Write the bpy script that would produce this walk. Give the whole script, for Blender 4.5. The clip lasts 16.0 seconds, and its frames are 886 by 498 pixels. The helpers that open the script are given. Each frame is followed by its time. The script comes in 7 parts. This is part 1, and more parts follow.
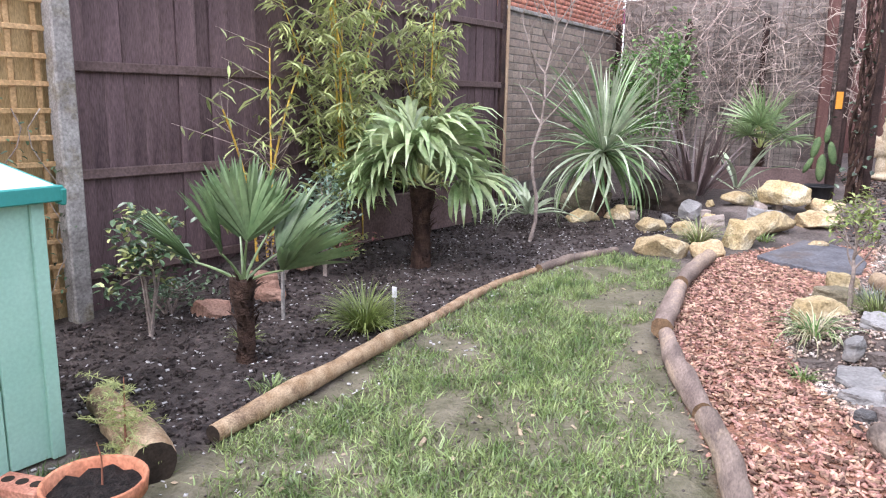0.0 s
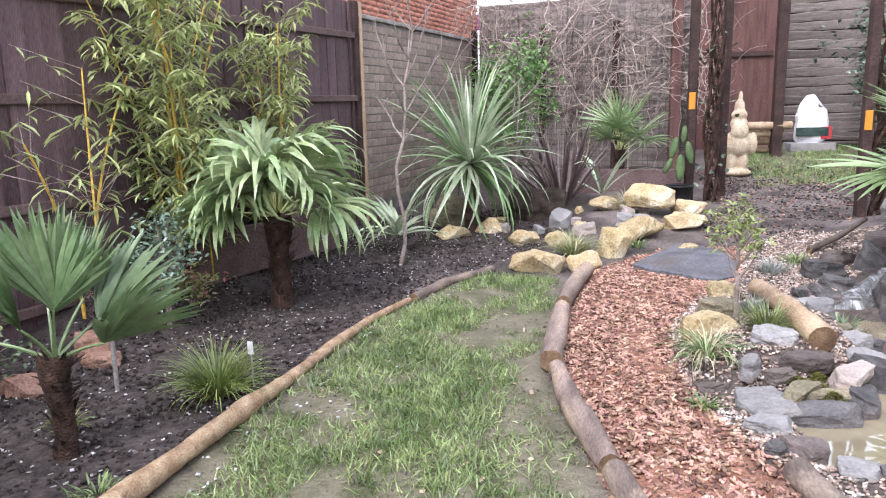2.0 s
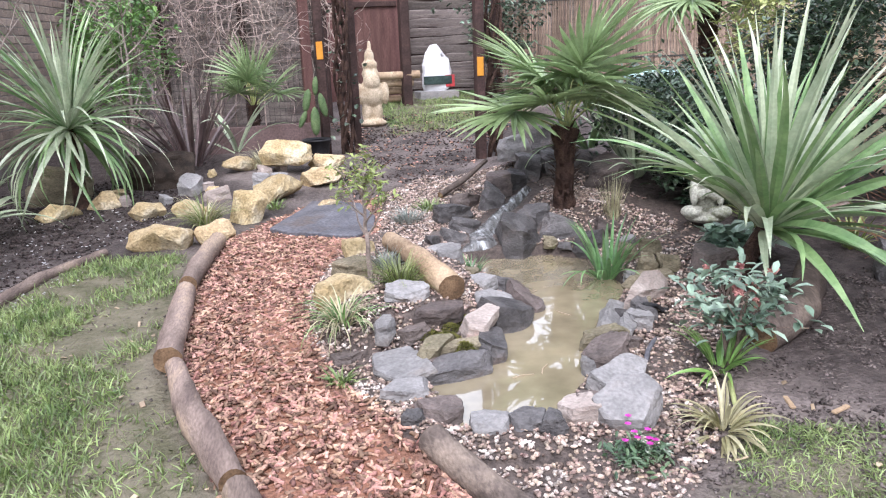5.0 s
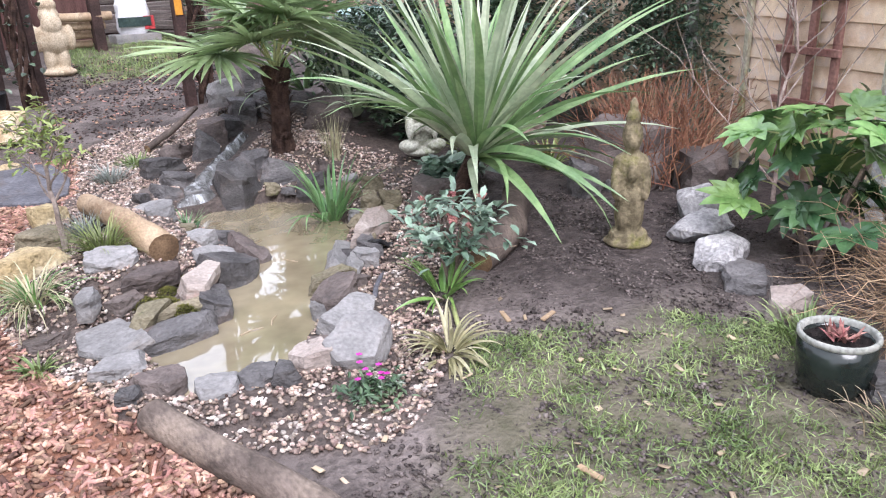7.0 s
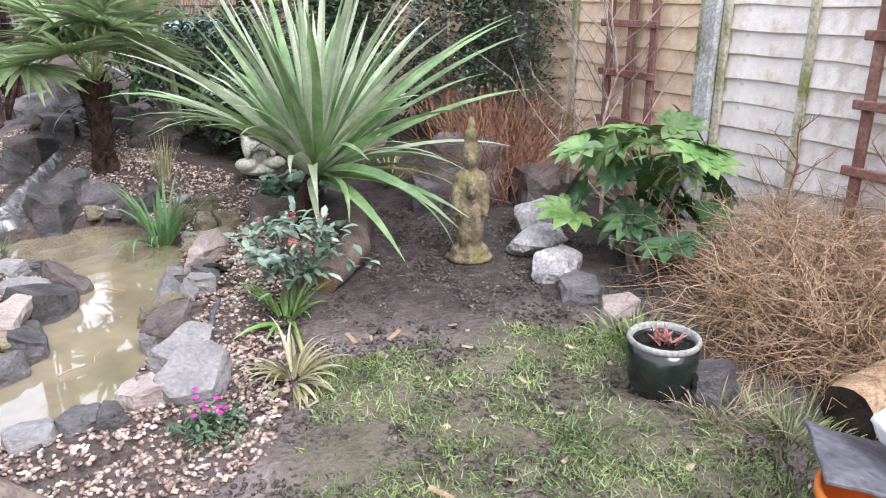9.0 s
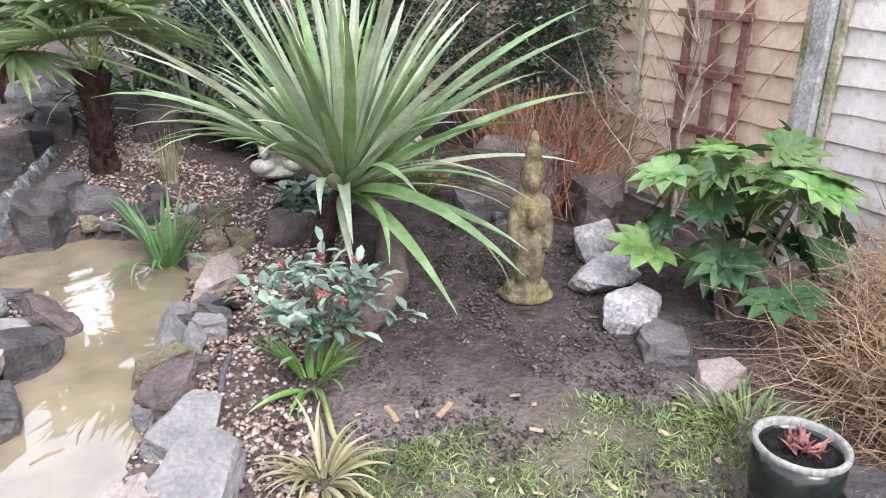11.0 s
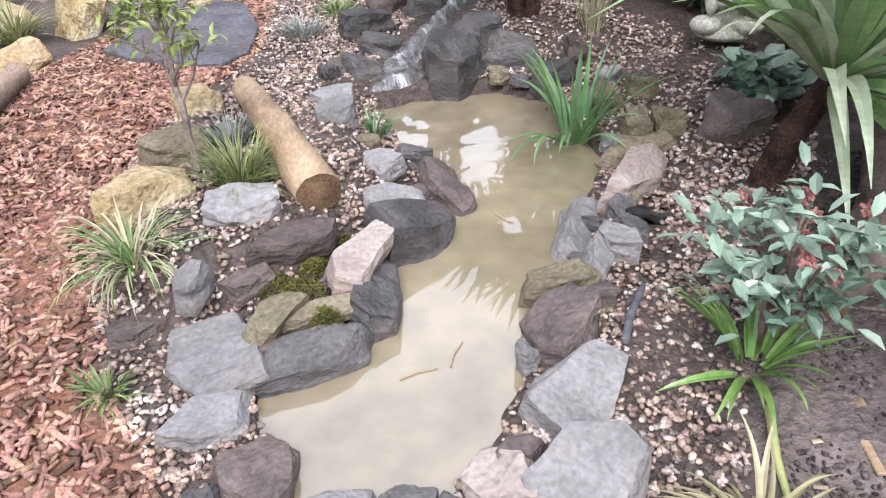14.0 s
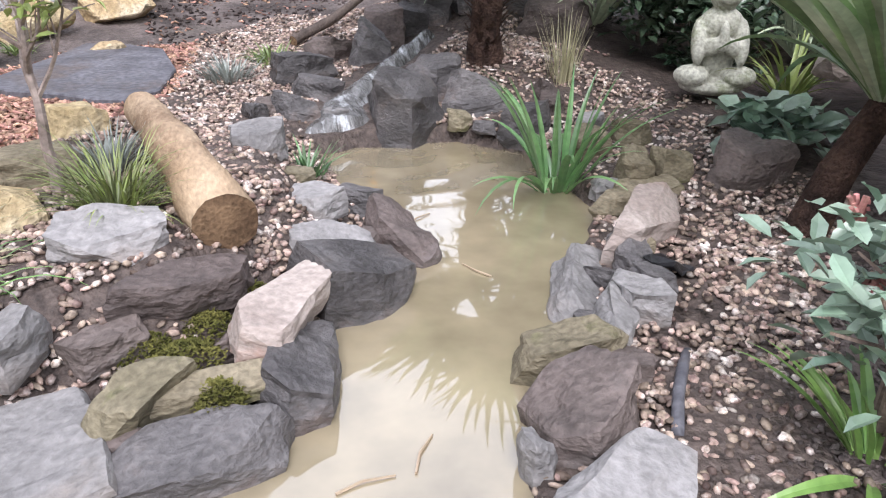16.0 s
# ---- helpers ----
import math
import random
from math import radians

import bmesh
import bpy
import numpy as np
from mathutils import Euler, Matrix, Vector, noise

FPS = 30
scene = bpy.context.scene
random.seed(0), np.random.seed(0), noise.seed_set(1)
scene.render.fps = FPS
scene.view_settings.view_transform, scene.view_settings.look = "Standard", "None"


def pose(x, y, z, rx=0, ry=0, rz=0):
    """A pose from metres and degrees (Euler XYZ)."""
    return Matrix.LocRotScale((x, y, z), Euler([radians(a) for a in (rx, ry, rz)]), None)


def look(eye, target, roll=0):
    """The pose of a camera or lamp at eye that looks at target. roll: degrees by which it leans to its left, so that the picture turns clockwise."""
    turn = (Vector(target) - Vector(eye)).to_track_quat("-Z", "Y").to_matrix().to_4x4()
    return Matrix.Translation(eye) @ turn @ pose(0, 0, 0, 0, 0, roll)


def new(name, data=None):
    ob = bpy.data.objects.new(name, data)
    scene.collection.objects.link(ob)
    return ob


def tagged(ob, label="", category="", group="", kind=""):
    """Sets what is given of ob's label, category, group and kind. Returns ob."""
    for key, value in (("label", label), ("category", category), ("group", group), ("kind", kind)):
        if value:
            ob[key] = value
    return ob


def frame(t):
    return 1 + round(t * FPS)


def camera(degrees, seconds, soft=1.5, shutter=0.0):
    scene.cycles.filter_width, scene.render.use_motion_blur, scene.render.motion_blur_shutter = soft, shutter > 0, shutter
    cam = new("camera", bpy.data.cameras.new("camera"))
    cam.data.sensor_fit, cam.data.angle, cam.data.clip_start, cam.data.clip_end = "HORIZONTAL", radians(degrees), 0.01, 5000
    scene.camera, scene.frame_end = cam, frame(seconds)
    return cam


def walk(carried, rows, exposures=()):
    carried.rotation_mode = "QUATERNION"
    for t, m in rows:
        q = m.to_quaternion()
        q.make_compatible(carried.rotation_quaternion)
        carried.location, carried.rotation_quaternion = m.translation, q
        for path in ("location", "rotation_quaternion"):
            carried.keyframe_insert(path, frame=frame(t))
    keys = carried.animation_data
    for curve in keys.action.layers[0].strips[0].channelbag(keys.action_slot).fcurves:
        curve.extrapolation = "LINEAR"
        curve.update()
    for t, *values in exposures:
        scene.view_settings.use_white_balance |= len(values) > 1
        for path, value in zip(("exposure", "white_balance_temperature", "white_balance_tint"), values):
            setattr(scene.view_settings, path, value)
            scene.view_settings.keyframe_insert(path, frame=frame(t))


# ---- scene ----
cam = camera(62.1, 16.0, soft=1.15)
PATH = [
    (0, (0.443, -0.974, 1.571), (-0.451, 0.770, 1.171), 1.0),
    (0.5, (0.442, -0.883, 1.575), (-0.559, 0.802, 1.177), 0.9),
    (1, (0.374, -0.760, 1.579), (-0.615, 0.933, 1.183), 0.1),
    (1.5, (0.260, -0.577, 1.610), (-0.578, 1.198, 1.227), -0.8),
    (2, (0.238, -0.446, 1.640), (-0.331, 1.433, 1.258), -1.3),
    (2.5, (0.290, -0.323, 1.646), (-0.089, 1.602, 1.261), -1.4),
    (3, (0.417, -0.171, 1.653), (0.162, 1.773, 1.259), -1.2),
    (3.5, (0.471, -0.069, 1.651), (0.338, 1.881, 1.229), -1.6),
    (4, (0.468, 0.003, 1.650), (0.473, 1.950, 1.194), -2.2),
    (4.2, (0.463, 0.020, 1.638), (0.523, 1.964, 1.171), -2.4),
    (6.3, (0.525, 0.210, 1.537), (1.220, 1.976, 0.904), -1.9),
    (6.5, (0.546, 0.193, 1.538), (1.294, 1.929, 0.885), -2.2),
    (7, (0.589, 0.174, 1.537), (1.522, 1.804, 0.848), -2.3),
    (7.5, (0.609, 0.162, 1.542), (1.715, 1.675, 0.842), -1.7),
    (8, (0.611, 0.153, 1.541), (1.832, 1.577, 0.848), -1.2),
    (8.5, (0.609, 0.157, 1.544), (1.890, 1.535, 0.866), -0.5),
    (9, (0.629, 0.206, 1.536), (1.905, 1.600, 0.881), 0.0),
    (9.2, (0.625, 0.247, 1.535), (1.888, 1.654, 0.884), 0.2),
    (11.3, (1.010, 0.956, 1.615), (2.227, 2.354, 0.863), 0.9),
    (11.5, (1.028, 1.024, 1.605), (2.194, 2.452, 0.831), 0.9),
    (12, (1.030, 1.128, 1.600), (1.954, 2.666, 0.716), 1.0),
    (12.5, (1.098, 1.269, 1.562), (1.742, 2.857, 0.532), 0.0),
    (13, (1.155, 1.377, 1.538), (1.581, 2.978, 0.417), -0.8),
    (13.5, (1.151, 1.459, 1.523), (1.444, 3.082, 0.391), -1.7),
    (14, (1.124, 1.646, 1.504), (1.413, 3.295, 0.410), -2.6),
    (14.5, (1.087, 1.880, 1.480), (1.453, 3.536, 0.420), -2.6),
    (15, (1.107, 2.048, 1.365), (1.548, 3.716, 0.354), -1.2),
    (15.5, (1.137, 2.136, 1.175), (1.613, 3.831, 0.226), 0.2),
    (16, (1.156, 2.168, 1.016), (1.653, 3.915, 0.177), 1.0),
]
walk(cam, [(t, look(e, g, r)) for t, e, g, r in PATH], [(0.0, 1.36, 6050, 19), (3.0, 1.28, 6050, 17), (6.5, 1.22, 6050, 18), (9.0, 1.23, 6150, 18), (11.5, 1.24, 6200, 18), (14.0, 1.11, 6200, 17), (16.0, 1.12, 6200, 17)])

# ---- light ----
world = bpy.data.worlds.new("overcast_sky")
scene.world = world
world.use_nodes = True
wn = world.node_tree
sky = wn.nodes.new("ShaderNodeTexSky")
sky.sky_type, sky.sun_disc = "NISHITA", False
sky.sun_elevation, sky.sun_rotation = radians(50), radians(195)
sky.air_density, sky.dust_density, sky.ozone_density = 1.0, 2.0, 1.5
hsv = wn.nodes.new("ShaderNodeHueSaturation")
hsv.inputs["Saturation"].default_value = 0.5
# cloud cover evens out the sky: its contrast is lowered, its mean kept
even = wn.nodes.new("ShaderNodeGamma")
even.inputs[1].default_value = 0.3
gain = wn.nodes.new("ShaderNodeVectorMath")
gain.operation = "SCALE"
gain.inputs[3].default_value = 4.2
wn.links.new(sky.outputs[0], even.inputs[0])
wn.links.new(even.outputs[0], hsv.inputs["Color"])
wn.links.new(hsv.outputs[0], gain.inputs[0])
wn.links.new(gain.outputs[0], wn.nodes["Background"].inputs[0])
wn.nodes["Background"].inputs[1].default_value = 0.15
sun = new("sun", bpy.data.lights.new("sun", "SUN"))
sun.data.energy, sun.data.angle, sun.data.color = 1.5, radians(30), (1.0, 0.985, 0.96)
sun.matrix_world = look((0, 0, 10), (1.3, 5.0, 3.8))


# ---- materials ----
def mat(name, c1, c2, scale=8.0, rough=0.7, bump=0.3, fine=60.0, c3=None, island=0.0, rnd=0.0, spec=0.2, stretch=(1, 1, 1), dist=0.01, trans=0.0, coord="Object", grain=0.72):
    """Procedural surface: two-scale colour noise, optional third stain colour, bump, variation per object or island."""
    m = bpy.data.materials.new(name)
    m.use_nodes = True
    nt = m.node_tree
    N, L = nt.nodes, nt.links
    b = N["Principled BSDF"]
    tc = N.new("ShaderNodeTexCoord")
    mp = N.new("ShaderNodeMapping")
    mp.inputs["Scale"].default_value = stretch
    L.new(tc.outputs[coord], mp.inputs[0])
    n1, n2 = N.new("ShaderNodeTexNoise"), N.new("ShaderNodeTexNoise")
    n1.inputs["Scale"].default_value, n2.inputs["Scale"].default_value = scale, fine
    n1.inputs["Detail"].default_value, n2.inputs["Detail"].default_value = 5, 4
    L.new(mp.outputs[0], n1.inputs["Vector"])
    L.new(mp.outputs[0], n2.inputs["Vector"])
    r1 = N.new("ShaderNodeValToRGB")
    r1.color_ramp.elements[0].position, r1.color_ramp.elements[1].position = 0.35, 0.65
    r1.color_ramp.elements[0].color, r1.color_ramp.elements[1].color = (*c1, 1), (*c2, 1)
    L.new(n1.outputs["Fac"], r1.inputs[0])
    col = r1.outputs[0]
    if c3:
        n3 = N.new("ShaderNodeTexNoise")
        n3.inputs["Scale"].default_value, n3.inputs["Detail"].default_value = scale * 0.45, 6
        n3.inputs["Roughness"].default_value = 0.7
        L.new(mp.outputs[0], n3.inputs["Vector"])
        r3 = N.new("ShaderNodeValToRGB")
        r3.color_ramp.elements[0].position, r3.color_ramp.elements[1].position = 0.52, 0.64
        L.new(n3.outputs["Fac"], r3.inputs[0])
        mx3 = N.new("ShaderNodeMix")
        mx3.data_type = "RGBA"
        mx3.inputs[7].default_value = (*c3, 1)
        L.new(r3.outputs[0], mx3.inputs[0])
        L.new(col, mx3.inputs[6])
        col = mx3.outputs[2]
    mul = N.new("ShaderNodeMix")
    mul.data_type, mul.blend_type = "RGBA", "MULTIPLY"
    mul.inputs[0].default_value = grain
    r2 = N.new("ShaderNodeValToRGB")
    r2.color_ramp.elements[0].position, r2.color_ramp.elements[1].position = 0.3, 0.7
    r2.color_ramp.elements[0].color, r2.color_ramp.elements[1].color = (0.45, 0.45, 0.45, 1), (1.25, 1.25, 1.25, 1)
    L.new(n2.outputs["Fac"], r2.inputs[0])
    L.new(col, mul.inputs[6])
    L.new(r2.outputs[0], mul.inputs[7])
    col = mul.outputs[2]
    if island or rnd:
        src = N.new("ShaderNodeNewGeometry").outputs["Random Per Island"] if island else N.new("ShaderNodeObjectInfo").outputs["Random"]
        k = island or rnd
        mr = N.new("ShaderNodeMapRange")
        mr.inputs[3].default_value, mr.inputs[4].default_value = 1 - k, 1 + k
        L.new(src, mr.inputs[0])
        h = N.new("ShaderNodeHueSaturation")
        L.new(col, h.inputs["Color"])
        L.new(mr.outputs[0], h.inputs["Value"])
        mr2 = N.new("ShaderNodeMapRange")
        mr2.inputs[3].default_value, mr2.inputs[4].default_value = 0.5 - 0.03 * k, 0.5 + 0.03 * k
        wob = N.new("ShaderNodeMath")
        wob.operation = "FRACT"
        tim = N.new("ShaderNodeMath")
        tim.operation = "MULTIPLY"
        tim.inputs[1].default_value = 7.31
        L.new(src, tim.inputs[0])
        L.new(tim.outputs[0], wob.inputs[0])
        L.new(wob.outputs[0], mr2.inputs[0])
        L.new(mr2.outputs[0], h.inputs["Hue"])
        col = h.outputs[0]
    L.new(col, b.inputs["Base Color"])
    rr = N.new("ShaderNodeMapRange")
    rr.inputs[3].default_value, rr.inputs[4].default_value = max(0.05, rough - 0.15), min(1, rough + 0.15)
    L.new(n1.outputs["Fac"], rr.inputs[0])
    L.new(rr.outputs[0], b.inputs["Roughness"])
    b.inputs["Specular IOR Level"].default_value = spec
    if bump:
        bp = N.new("ShaderNodeBump")
        bp.inputs["Strength"].default_value, bp.inputs["Distance"].default_value = bump, dist
        ad = N.new("ShaderNodeMath")
        L.new(n1.outputs["Fac"], ad.inputs[0])
        L.new(n2.outputs["Fac"], ad.inputs[1])
        L.new(ad.outputs[0], bp.inputs["Height"])
        L.new(bp.outputs[0], b.inputs["Normal"])
    if trans:
        tr = N.new("ShaderNodeBsdfTranslucent")
        L.new(col, tr.inputs[0])
        ms = N.new("ShaderNodeMixShader")
        ms.inputs[0].default_value = trans
        L.new(b.outputs[0], ms.inputs[1])
        L.new(tr.outputs[0], ms.inputs[2])
        L.new(ms.outputs[0], N["Material Output"].inputs[0])
    return m


def leaf(name, c1, c2, rough=0.4, k=0.35, trans=0.2, scale=5.0, spec=0.75, stretch=(1, 1, 1), per_object=False):
    return mat(name, c1, c2, scale, rough - 0.06, 0.15, 40, island=0 if per_object else k, rnd=k if per_object else 0, spec=spec, dist=0.003, trans=trans, stretch=stretch, grain=0.3)


M = {}
M["slate_rock"] = mat("slate_rock", (0.075, 0.071, 0.072), (0.16, 0.152, 0.152), 5, 0.5, 0.8, 55, (0.15, 0.123, 0.112), rnd=0.3, stretch=(1, 1, 1.7), dist=0.012, grain=0.6)
M["pale_rock"] = mat("pale_rock", (0.2, 0.194, 0.192), (0.31, 0.3, 0.296), 5, 0.62, 0.6, 60, (0.25, 0.226, 0.21), rnd=0.22, stretch=(1, 1, 1.7), dist=0.01, grain=0.5)
M["tan_rock"] = mat("tan_rock", (0.29, 0.24, 0.215), (0.44, 0.385, 0.35), 5, 0.7, 0.5, 60, (0.32, 0.225, 0.19), rnd=0.1, stretch=(1, 1, 2), dist=0.01, grain=0.5)
M["brown_rock"] = mat("brown_rock", (0.1, 0.083, 0.077), (0.185, 0.15, 0.138), 5, 0.65, 0.7, 55, (0.13, 0.115, 0.11), rnd=0.22, stretch=(1, 1, 1.7), dist=0.012, grain=0.6)
M["moss_rock"] = mat("moss_rock", (0.16, 0.14, 0.095), (0.27, 0.235, 0.165), 6, 0.8, 0.6, 60, (0.11, 0.12, 0.045), rnd=0.15, stretch=(1, 1, 2), dist=0.012)
M["sandstone"] = mat("sandstone", (0.4, 0.3, 0.16), (0.6, 0.49, 0.31), 5, 0.85, 0.8, 50, (0.62, 0.55, 0.41), rnd=0.2, dist=0.02)
M["white_rock"] = mat("white_rock", (0.32, 0.31, 0.315), (0.66, 0.64, 0.635), 6, 0.7, 0.7, 50, (0.2, 0.19, 0.195), rnd=0.08, dist=0.02)
M["terracotta_stone"] = mat("terracotta_stone", (0.3, 0.17, 0.125), (0.43, 0.27, 0.205), 8, 0.85, 0.4, 60, rnd=0.15)
M["moss"] = mat("moss", (0.08, 0.085, 0.02), (0.2, 0.19, 0.055), 20, 0.95, 0.9, 120, dist=0.02)
M["log_bark"] = mat("log_bark", (0.34, 0.22, 0.13), (0.58, 0.43, 0.29), 6, 0.85, 0.8, 60, (0.2, 0.13, 0.09), rnd=0.12, stretch=(2, 2, 2), dist=0.015)
M["log_grey"] = mat("log_grey", (0.13, 0.098, 0.085), (0.29, 0.225, 0.19), 3, 0.85, 0.7, 40, (0.38, 0.29, 0.215), rnd=0.15, stretch=(3, 0.7, 3), dist=0.006, grain=0.6)
M["log_dark"] = mat("log_dark", (0.07, 0.055, 0.048), (0.18, 0.142, 0.122), 4, 0.85, 0.7, 40, (0.24, 0.19, 0.155), rnd=0.1, stretch=(2, 1, 2), dist=0.008, grain=0.6)
M["log_clean"] = mat("log_clean", (0.34, 0.235, 0.145), (0.52, 0.4, 0.275), 3, 0.7, 0.6, 50, (0.25, 0.17, 0.11), stretch=(2, 0.8, 2), dist=0.006, grain=0.5)
M["cut_wood"] = mat("cut_wood", (0.12, 0.075, 0.045), (0.26, 0.17, 0.1), 9, 0.8, 0.5, 90)
M["dark_cut"] = mat("dark_cut", (0.02, 0.015, 0.012), (0.06, 0.045, 0.035), 9, 0.9, 0.5, 90)
M["dark_fence"] = mat("dark_fence", (0.085, 0.055, 0.06), (0.16, 0.108, 0.113), 2.5, 0.72, 0.35, 40, (0.075, 0.05, 0.048), rnd=0.22, stretch=(4, 4, 0.5), dist=0.004)
M["dark_rail"] = mat("dark_rail", (0.1, 0.066, 0.062), (0.16, 0.11, 0.105), 3, 0.7, 0.3, 40, rnd=0.1)
M["lap_board"] = mat("lap_board", (0.72, 0.67, 0.63), (0.88, 0.84, 0.8), 3, 0.75, 0.3, 45, (0.62, 0.54, 0.46), rnd=0.1, stretch=(4, 0.5, 4), dist=0.004, grain=0.32)
M["lap_board_warm"] = mat("lap_board_warm", (0.62, 0.45, 0.31), (0.78, 0.62, 0.46), 3, 0.75, 0.3, 45, (0.7, 0.58, 0.48), rnd=0.12, stretch=(4, 0.5, 4), dist=0.004, grain=0.35)
M["fence_batten"] = mat("fence_batten", (0.4, 0.37, 0.26), (0.6, 0.57, 0.47), 5, 0.8, 0.3, 50, (0.2, 0.22, 0.07))
M["concrete"] = mat("concrete", (0.45, 0.46, 0.45), (0.6, 0.6, 0.59), 5, 0.85, 0.4, 70, (0.3, 0.28, 0.25))
M["old_concrete"] = mat("old_concrete", (0.24, 0.22, 0.21), (0.4, 0.38, 0.36), 5, 0.9, 0.5, 60, (0.2, 0.17, 0.12))
M["red_trellis"] = mat("red_trellis", (0.19, 0.09, 0.075), (0.3, 0.17, 0.14), 6, 0.75, 0.3, 50)
M["tan_trellis"] = mat("tan_trellis", (0.42, 0.26, 0.12), (0.58, 0.38, 0.2), 6, 0.75, 0.3, 50, rnd=0.1)
M["tan_panel"] = mat("tan_panel", (0.40, 0.28, 0.13), (0.52, 0.38, 0.2), 3, 0.75, 0.3, 50, (0.4, 0.33, 0.22), rnd=0.1, stretch=(4, 4, 0.6))
M["mint_paint"] = mat("mint_paint", (0.30, 0.52, 0.43), (0.35, 0.57, 0.48), 3, 0.5, 0.12, 60, rnd=0.03, grain=0.15)
M["teal_paint"] = mat("teal_paint", (0.03, 0.22, 0.2), (0.05, 0.27, 0.25), 4, 0.5, 0.12, 60, grain=0.15)
M["teal_roof"] = mat("teal_roof", (0.42, 0.62, 0.6), (0.52, 0.72, 0.7), 3, 0.35, 0.1, 60, rnd=0.03, grain=0.2)
M["terracotta"] = mat("terracotta", (0.42, 0.16, 0.09), (0.55, 0.25, 0.15), 6, 0.75, 0.25, 60)
M["red_brick"] = mat("red_brick", (0.42, 0.17, 0.12), (0.55, 0.26, 0.19), 9, 0.85, 0.4, 70, rnd=0.12)
M["wall_brick"] = mat("wall_brick", (0.26, 0.2, 0.165), (0.4, 0.32, 0.265), 9, 0.88, 0.5, 60, (0.2, 0.16, 0.14), rnd=0.22, dist=0.006)
M["orange_brick"] = mat("orange_brick", (0.42, 0.17, 0.12), (0.52, 0.23, 0.16), 9, 0.88, 0.4, 60, island=0.12, dist=0.006)
M["mortar"] = mat("mortar", (0.16, 0.14, 0.13), (0.24, 0.22, 0.2), 9, 0.95, 0.4, 80)
M["bare_wood"] = mat("bare_wood", (0.42, 0.28, 0.18), (0.55, 0.4, 0.28), 5, 0.8, 0.3, 50, stretch=(4, 4, 0.6))
M["dark_post"] = mat("dark_post", (0.035, 0.022, 0.02), (0.075, 0.045, 0.04), 5, 0.75, 0.3, 50, rnd=0.1)
M["brown_panel"] = mat("brown_panel", (0.10, 0.05, 0.045), (0.16, 0.085, 0.075), 3, 0.75, 0.3, 50, rnd=0.15, stretch=(4, 4, 0.5))
M["weathered"] = mat("weathered", (0.17, 0.145, 0.135), (0.33, 0.285, 0.26), 4, 0.9, 0.5, 50, (0.13, 0.105, 0.095), rnd=0.25, stretch=(0.6, 4, 4))
M["reed"] = mat("reed", (0.22, 0.16, 0.12), (0.36, 0.27, 0.21), 4, 0.85, 0.3, 50, island=0.3, stretch=(1, 1, 0.3))
M["orange_tag"] = mat("orange_tag", (0.52, 0.22, 0.025), (0.6, 0.27, 0.04), 5, 0.5, 0.05, 40, grain=0.2)
M["white_plastic"] = mat("white_plastic", (0.72, 0.72, 0.75), (0.82, 0.82, 0.84), 6, 0.4, 0.3, 30, dist=0.02, grain=0.15)
M["red_print"] = mat("red_print", (0.45, 0.05, 0.06), (0.55, 0.08, 0.08), 6, 0.4, 0.1, 30)
M["dark_print"] = mat("dark_print", (0.03, 0.05, 0.05), (0.06, 0.09, 0.08), 6, 0.4, 0.1, 30)
M["palm_leaf"] = leaf("palm_leaf", (0.16, 0.245, 0.1), (0.31, 0.41, 0.205), 0.42, 0.25, 0.25)
M["palm_dark"] = leaf("palm_dark", (0.085, 0.145, 0.06), (0.17, 0.25, 0.115), 0.45, 0.25, 0.2)
M["palm_pale"] = leaf("palm_pale", (0.2, 0.3, 0.12), (0.42, 0.5, 0.27), 0.42, 0.35, 0.25)
M["cordy_leaf"] = leaf("cordy_leaf", (0.13, 0.24, 0.09), (0.26, 0.38, 0.17), 0.4, 0.3, 0.2, per_object=True)
M["cordy_pale"] = leaf("cordy_pale", (0.32, 0.4, 0.26), (0.5, 0.56, 0.4), 0.42, 0.25, 0.2, per_object=True)
M["bronze_leaf"] = leaf("bronze_leaf", (0.07, 0.045, 0.045), (0.13, 0.09, 0.085), 0.5, 0.3, 0.1, per_object=True)
M["dry_leaf"] = leaf("dry_leaf", (0.36, 0.27, 0.17), (0.52, 0.42, 0.3), 0.7, 0.25, 0.15)
M["bamboo_cane"] = mat("bamboo_cane", (0.55, 0.36, 0.06), (0.68, 0.48, 0.1), 3, 0.4, 0.1, 30, rnd=0.2)
M["bamboo_leaf"] = leaf("bamboo_leaf", (0.27, 0.33, 0.11), (0.48, 0.52, 0.23), 0.5, 0.4, 0.25)
M["shrub_leaf"] = leaf("shrub_leaf", (0.05, 0.10, 0.05), (0.11, 0.17, 0.085), 0.4, 0.4, 0.15)
M["bright_leaf"] = leaf("bright_leaf", (0.10, 0.22, 0.06), (0.2, 0.34, 0.1), 0.4, 0.35, 0.2)
M["lime_leaf"] = leaf("lime_leaf", (0.32, 0.36, 0.12), (0.46, 0.5, 0.22), 0.5, 0.3, 0.2)
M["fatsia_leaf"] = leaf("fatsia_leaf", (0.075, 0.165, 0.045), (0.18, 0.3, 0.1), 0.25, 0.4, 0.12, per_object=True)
# darker copy of fatsia_leaf: shade inside the shrub, put into the colour
M["fatsia_shaded"] = leaf("fatsia_shaded", (0.045, 0.11, 0.05), (0.09, 0.17, 0.07), 0.28, 0.3, 0.12, per_object=True)
M["skimmia_leaf"] = leaf("skimmia_leaf", (0.12, 0.2, 0.14), (0.27, 0.36, 0.275), 0.38, 0.4, 0.1)
M["iris_plain"] = leaf("iris_plain", (0.09, 0.2, 0.075), (0.17, 0.31, 0.12), 0.4, 0.3, 0.2, per_object=True)
